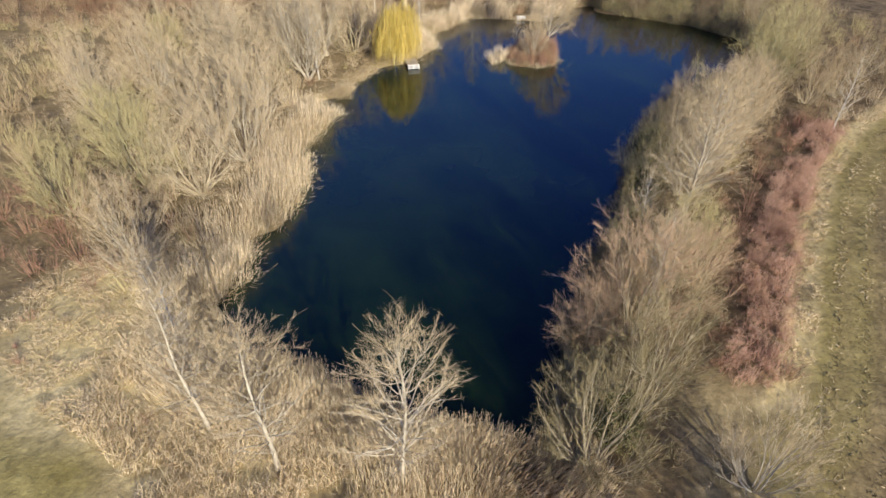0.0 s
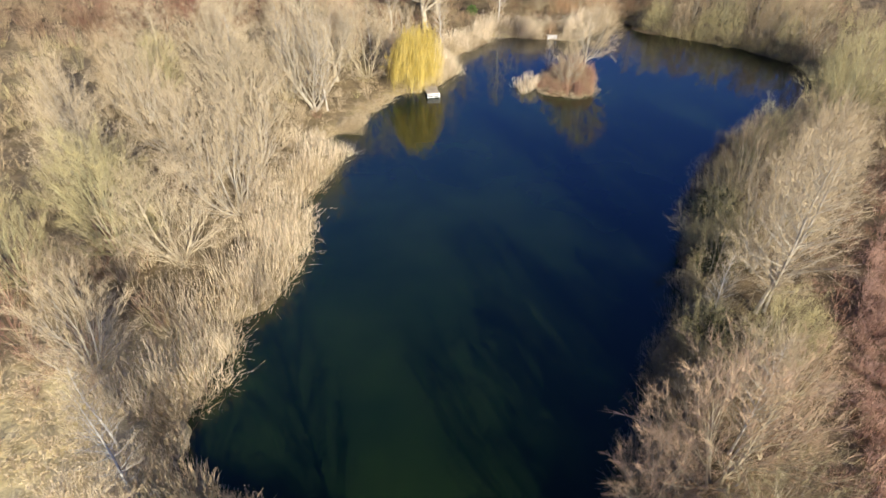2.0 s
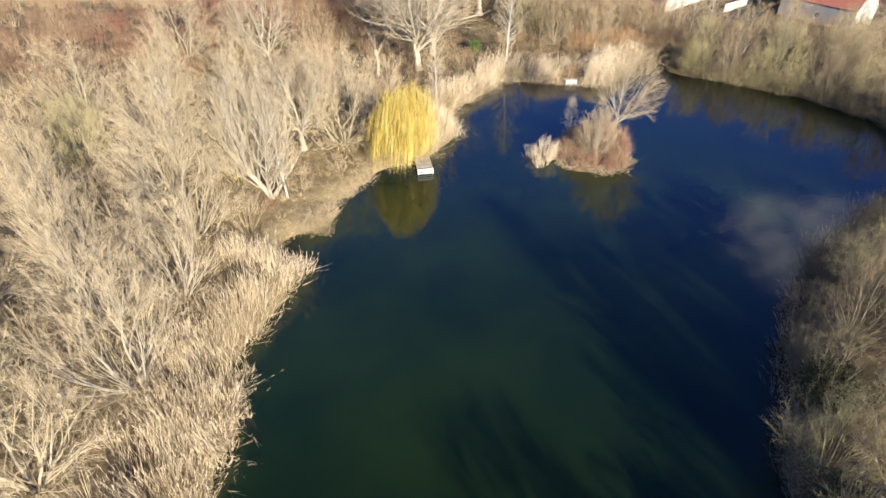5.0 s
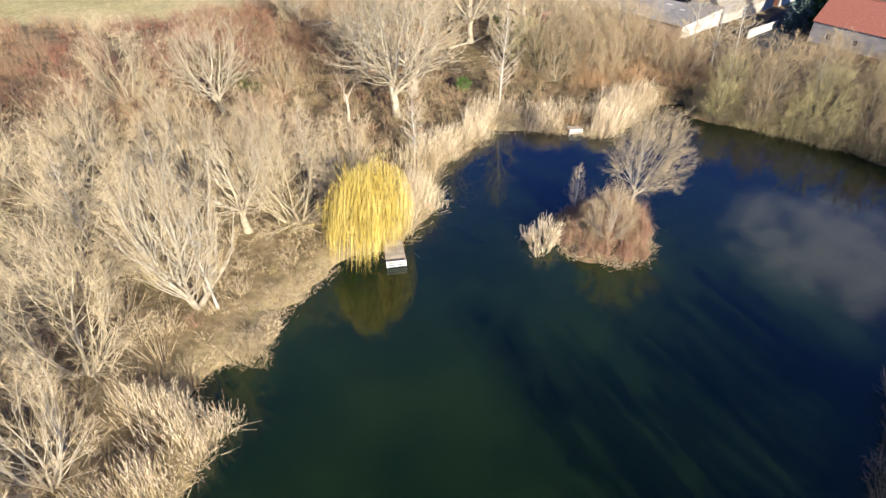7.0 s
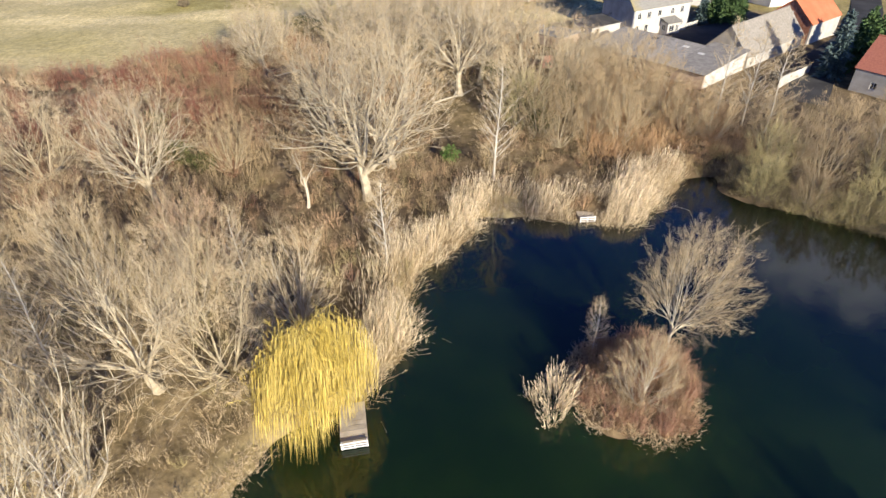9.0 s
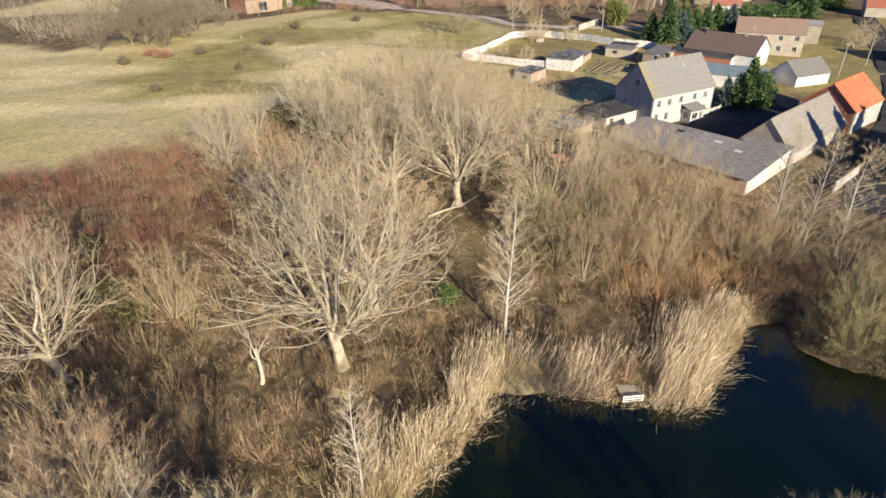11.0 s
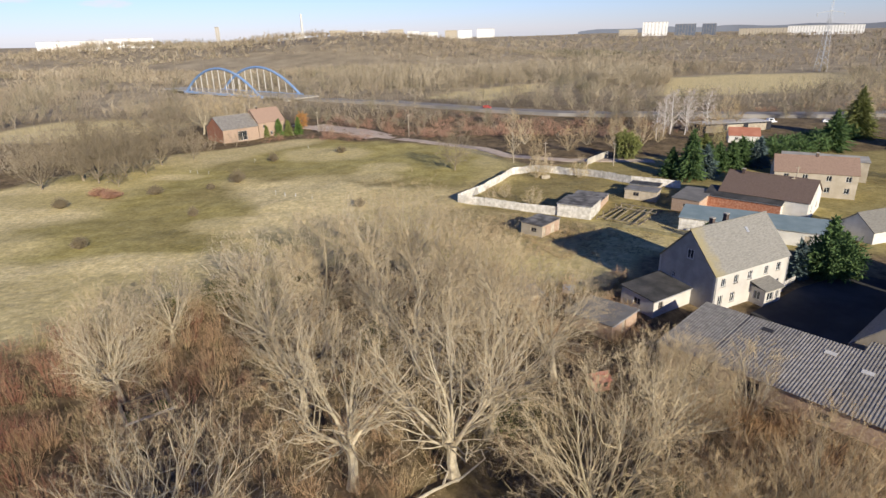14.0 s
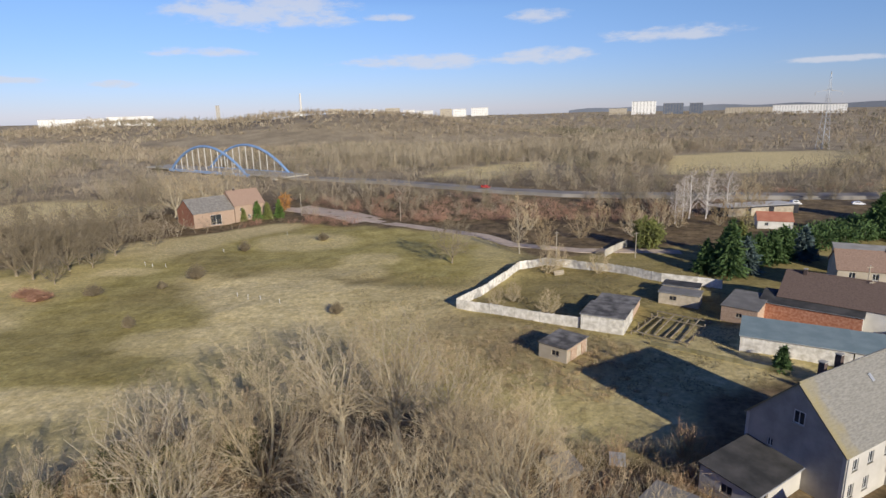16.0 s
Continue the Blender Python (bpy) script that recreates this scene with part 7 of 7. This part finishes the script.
for lo, hi, m, lab, sd in ((0.0, 9.0, M_FAR_BROWN, "brown bare woods stretching to the horizon", 21), (-0.7, 0.0, M_FAR_TAN, "pale tan bare woods stretching to the horizon", 22), (-9.0, -0.7, M_FAR_DARK, "dull dark bare woods stretching to the horizon", 23)):
    band = (tone > lo) & (tone <= hi) & ~redl
    near = band & (d < 560)
    wood("far_woods", lab, m, x[near], y[near], h[near], sd)
    near = band & (d >= 560)
    wood("far_woods", lab, m, x[near], y[near], h[near] * 0.85, sd + 60, stems=6, width=0.42, spread_r=0.6, twigs=2)
wood("far_brush", "reddish brown low brush beside the lane", M_FAR_RED, x[redl], y[redl], h[redl], 24, stems=26, width=0.1)
fx, fy = rng.uniform(-330, 330, 1500), 380 + 330 * rng.uniform(0, 1, 1500) ** 1.3
k = ~open_land(fx, fy) & (waves(fx, fy, 30, 5) > -0.25)
fx, fy = fx[k], fy[k]
ex_, ey_ = rng.uniform(58, 300, 260), rng.uniform(384, 412, 260)
k = (line_gap(ex_, ey_, ROAD) > 6) & ((ex_ < 96) | (ey_ > 396))
fx, fy = np.concatenate([fx, ex_[k]]), np.concatenate([fy, ey_[k]])
fh = rng.uniform(8, 15, len(fx)) * np.where((fx > -60) & (fy < 440), 0.7, 1) * np.where(fx < -100, 1.25, 1)
q = rng.integers(0, 3, len(fx))
for j, (m, lab) in enumerate(((M_FAR_TAN, "pale bare trees standing over the far brush"), (M_FAR_BROWN, "brown bare trees standing over the far brush"), (M_FAR_DARK, "dull olive bare trees standing over the far brush"))):
    wood("far_trees", lab, m, fx[q == j], fy[q == j], fh[q == j], 40 + j, stems=30, width=0.14, spread_r=0.42, root=0.12)
sx_, sy_ = rng.uniform(-90, 170, 1500), rng.uniform(540, 690, 1500)
k = ~open_land(sx_, sy_) & inside(sx_, sy_, [(-90, 600), (0, 556), (42, 604), (78, 614), (110, 545), (170, 560), (170, 690), (-90, 690)])
wood("pole_stage_wood", "dense stand of tall pale bare stems", M_FAR_TAN, sx_[k], sy_[k], rng.uniform(13, 18, k.sum()), 25, stems=12, width=0.22, spread_r=0.22)


def slab_block(x, y, turn, length, depth, height, storeys, bays, material, label):
    """A long block of flats with its rows of windows."""
    z = gz(x, y)
    b = thing("apartment_block", label, "building", x, y, z, turn, "town blocks")
    Geo().box(0, length, 0, depth, -2, height).ob("wall", material, b)
    Geo().box(-0.3, length + 0.3, -0.3, depth + 0.3, height, height + 0.6).ob("roof", M_FELT_LIGHT, b)
    sh = height / storeys
    for s in range(storeys):
        for q in range(bays):
            a = length * (q + 0.3) / bays
            Geo().box(a, a + length / bays * 0.4, -0.12, 0.1, s * sh + sh * 0.38, s * sh + sh * 0.75).ob("window", M_FELT_LIGHT, b)


def town(px, width_deg, height, dist, storeys, bays, material, label, turn=0.0):
    """A block at a bearing in degrees (right is positive) and distance from the walk's end."""
    a = radians(px)
    x, y = 2 + math.sin(a) * dist, 165 + math.cos(a) * dist
    slab_block(x, y, -px + turn, 2 * dist * math.tan(radians(width_deg / 2)), 14, height, storeys, bays, material, label)


town(-34.4, 4.6, 33, 2300, 7, 22, M_WOOD_WHITE, "long white apartment block on the skyline")
town(-29.6, 3.6, 37, 2300, 7, 19, M_WOOD_WHITE, "long white apartment block on the skyline")
town(17.6, 2.1, 48, 2500, 10, 7, M_WOOD_WHITE, "tall white tower block on the skyline")
town(20.3, 1.7, 41, 2500, 9, 7, M_GLASS_WALL, "tall dark glass-fronted tower block")
town(22.5, 1.1, 41, 2500, 9, 5, M_GLASS_WALL, "tall dark glass-fronted tower block")
town(29.0, 5.2, 28, 2300, 7, 25, M_WOOD_WHITE, "long white apartment block on the skyline")
town(25.4, 3.6, 22, 2400, 6, 16, M_TANWALL, "long pale apartment block on the skyline")
town(15.6, 1.6, 22, 2500, 6, 11, M_TANWALL, "pale apartment block far on the skyline")
for k in range(9):
    town(-11.0 + 1.75 * k + random.uniform(-0.3, 0.3), random.uniform(1.0, 1.8), random.uniform(34, 46), 2700 + 60 * (k % 3), 5, 8, M_WOOD_WHITE if k % 3 else M_TANWALL, "pale apartment block far on the skyline")
town(-14.6, 1.5, 38, 2500, 6, 8, M_WOOD_WHITE, "white apartment block on the skyline")
town(-20.9, 0.35, 70, 2500, 10, 2, M_RENDER_GREY, "slim grey tower on the skyline")
a = radians(-13.4)
ch = thing("chimney_stack", "tall pale power station chimney", "chimney", 2 + math.sin(a) * 2600, 165 + math.cos(a) * 2600, 0)
Geo().tube([(0, 0, 0), (0, 0, 118)], [5.5, 3.4], 12).ob("shaft", M_WHITE, ch)
ridge = []
g = Geo()
n = 40
for k in range(n + 1):
    a = radians(12 + 33 * k / n)
    d = 3600
    hh = 16 + 14 * math.sin(min(1.0, k / 6) * math.pi / 2) + 4 * math.sin(k * 0.9)
    ridge += [(math.sin(a) * d, 165 + math.cos(a) * d, -5), (math.sin(a) * d, 165 + math.cos(a) * d, hh), (math.sin(a) * (d + 400), 165 + math.cos(a) * (d + 400), hh - 4), (math.sin(a) * (d + 500), 165 + math.cos(a) * (d + 500), -5)]
g.add(ridge, [(4 * k + q, 4 * k + 4 + q, 4 * k + 5 + q, 4 * k + 1 + q) for k in range(n) for q in range(3)])
# the ridge's blue-grey is haze painted as base colour
tagged(g.ob("far_hills", mat("far_ridge", (0.17, 0.19, 0.23), (0.21, 0.23, 0.27), 0.002, vary=0.1)), "wooded ridge on the horizon, blue-grey with painted haze", "hills", kind="structure")
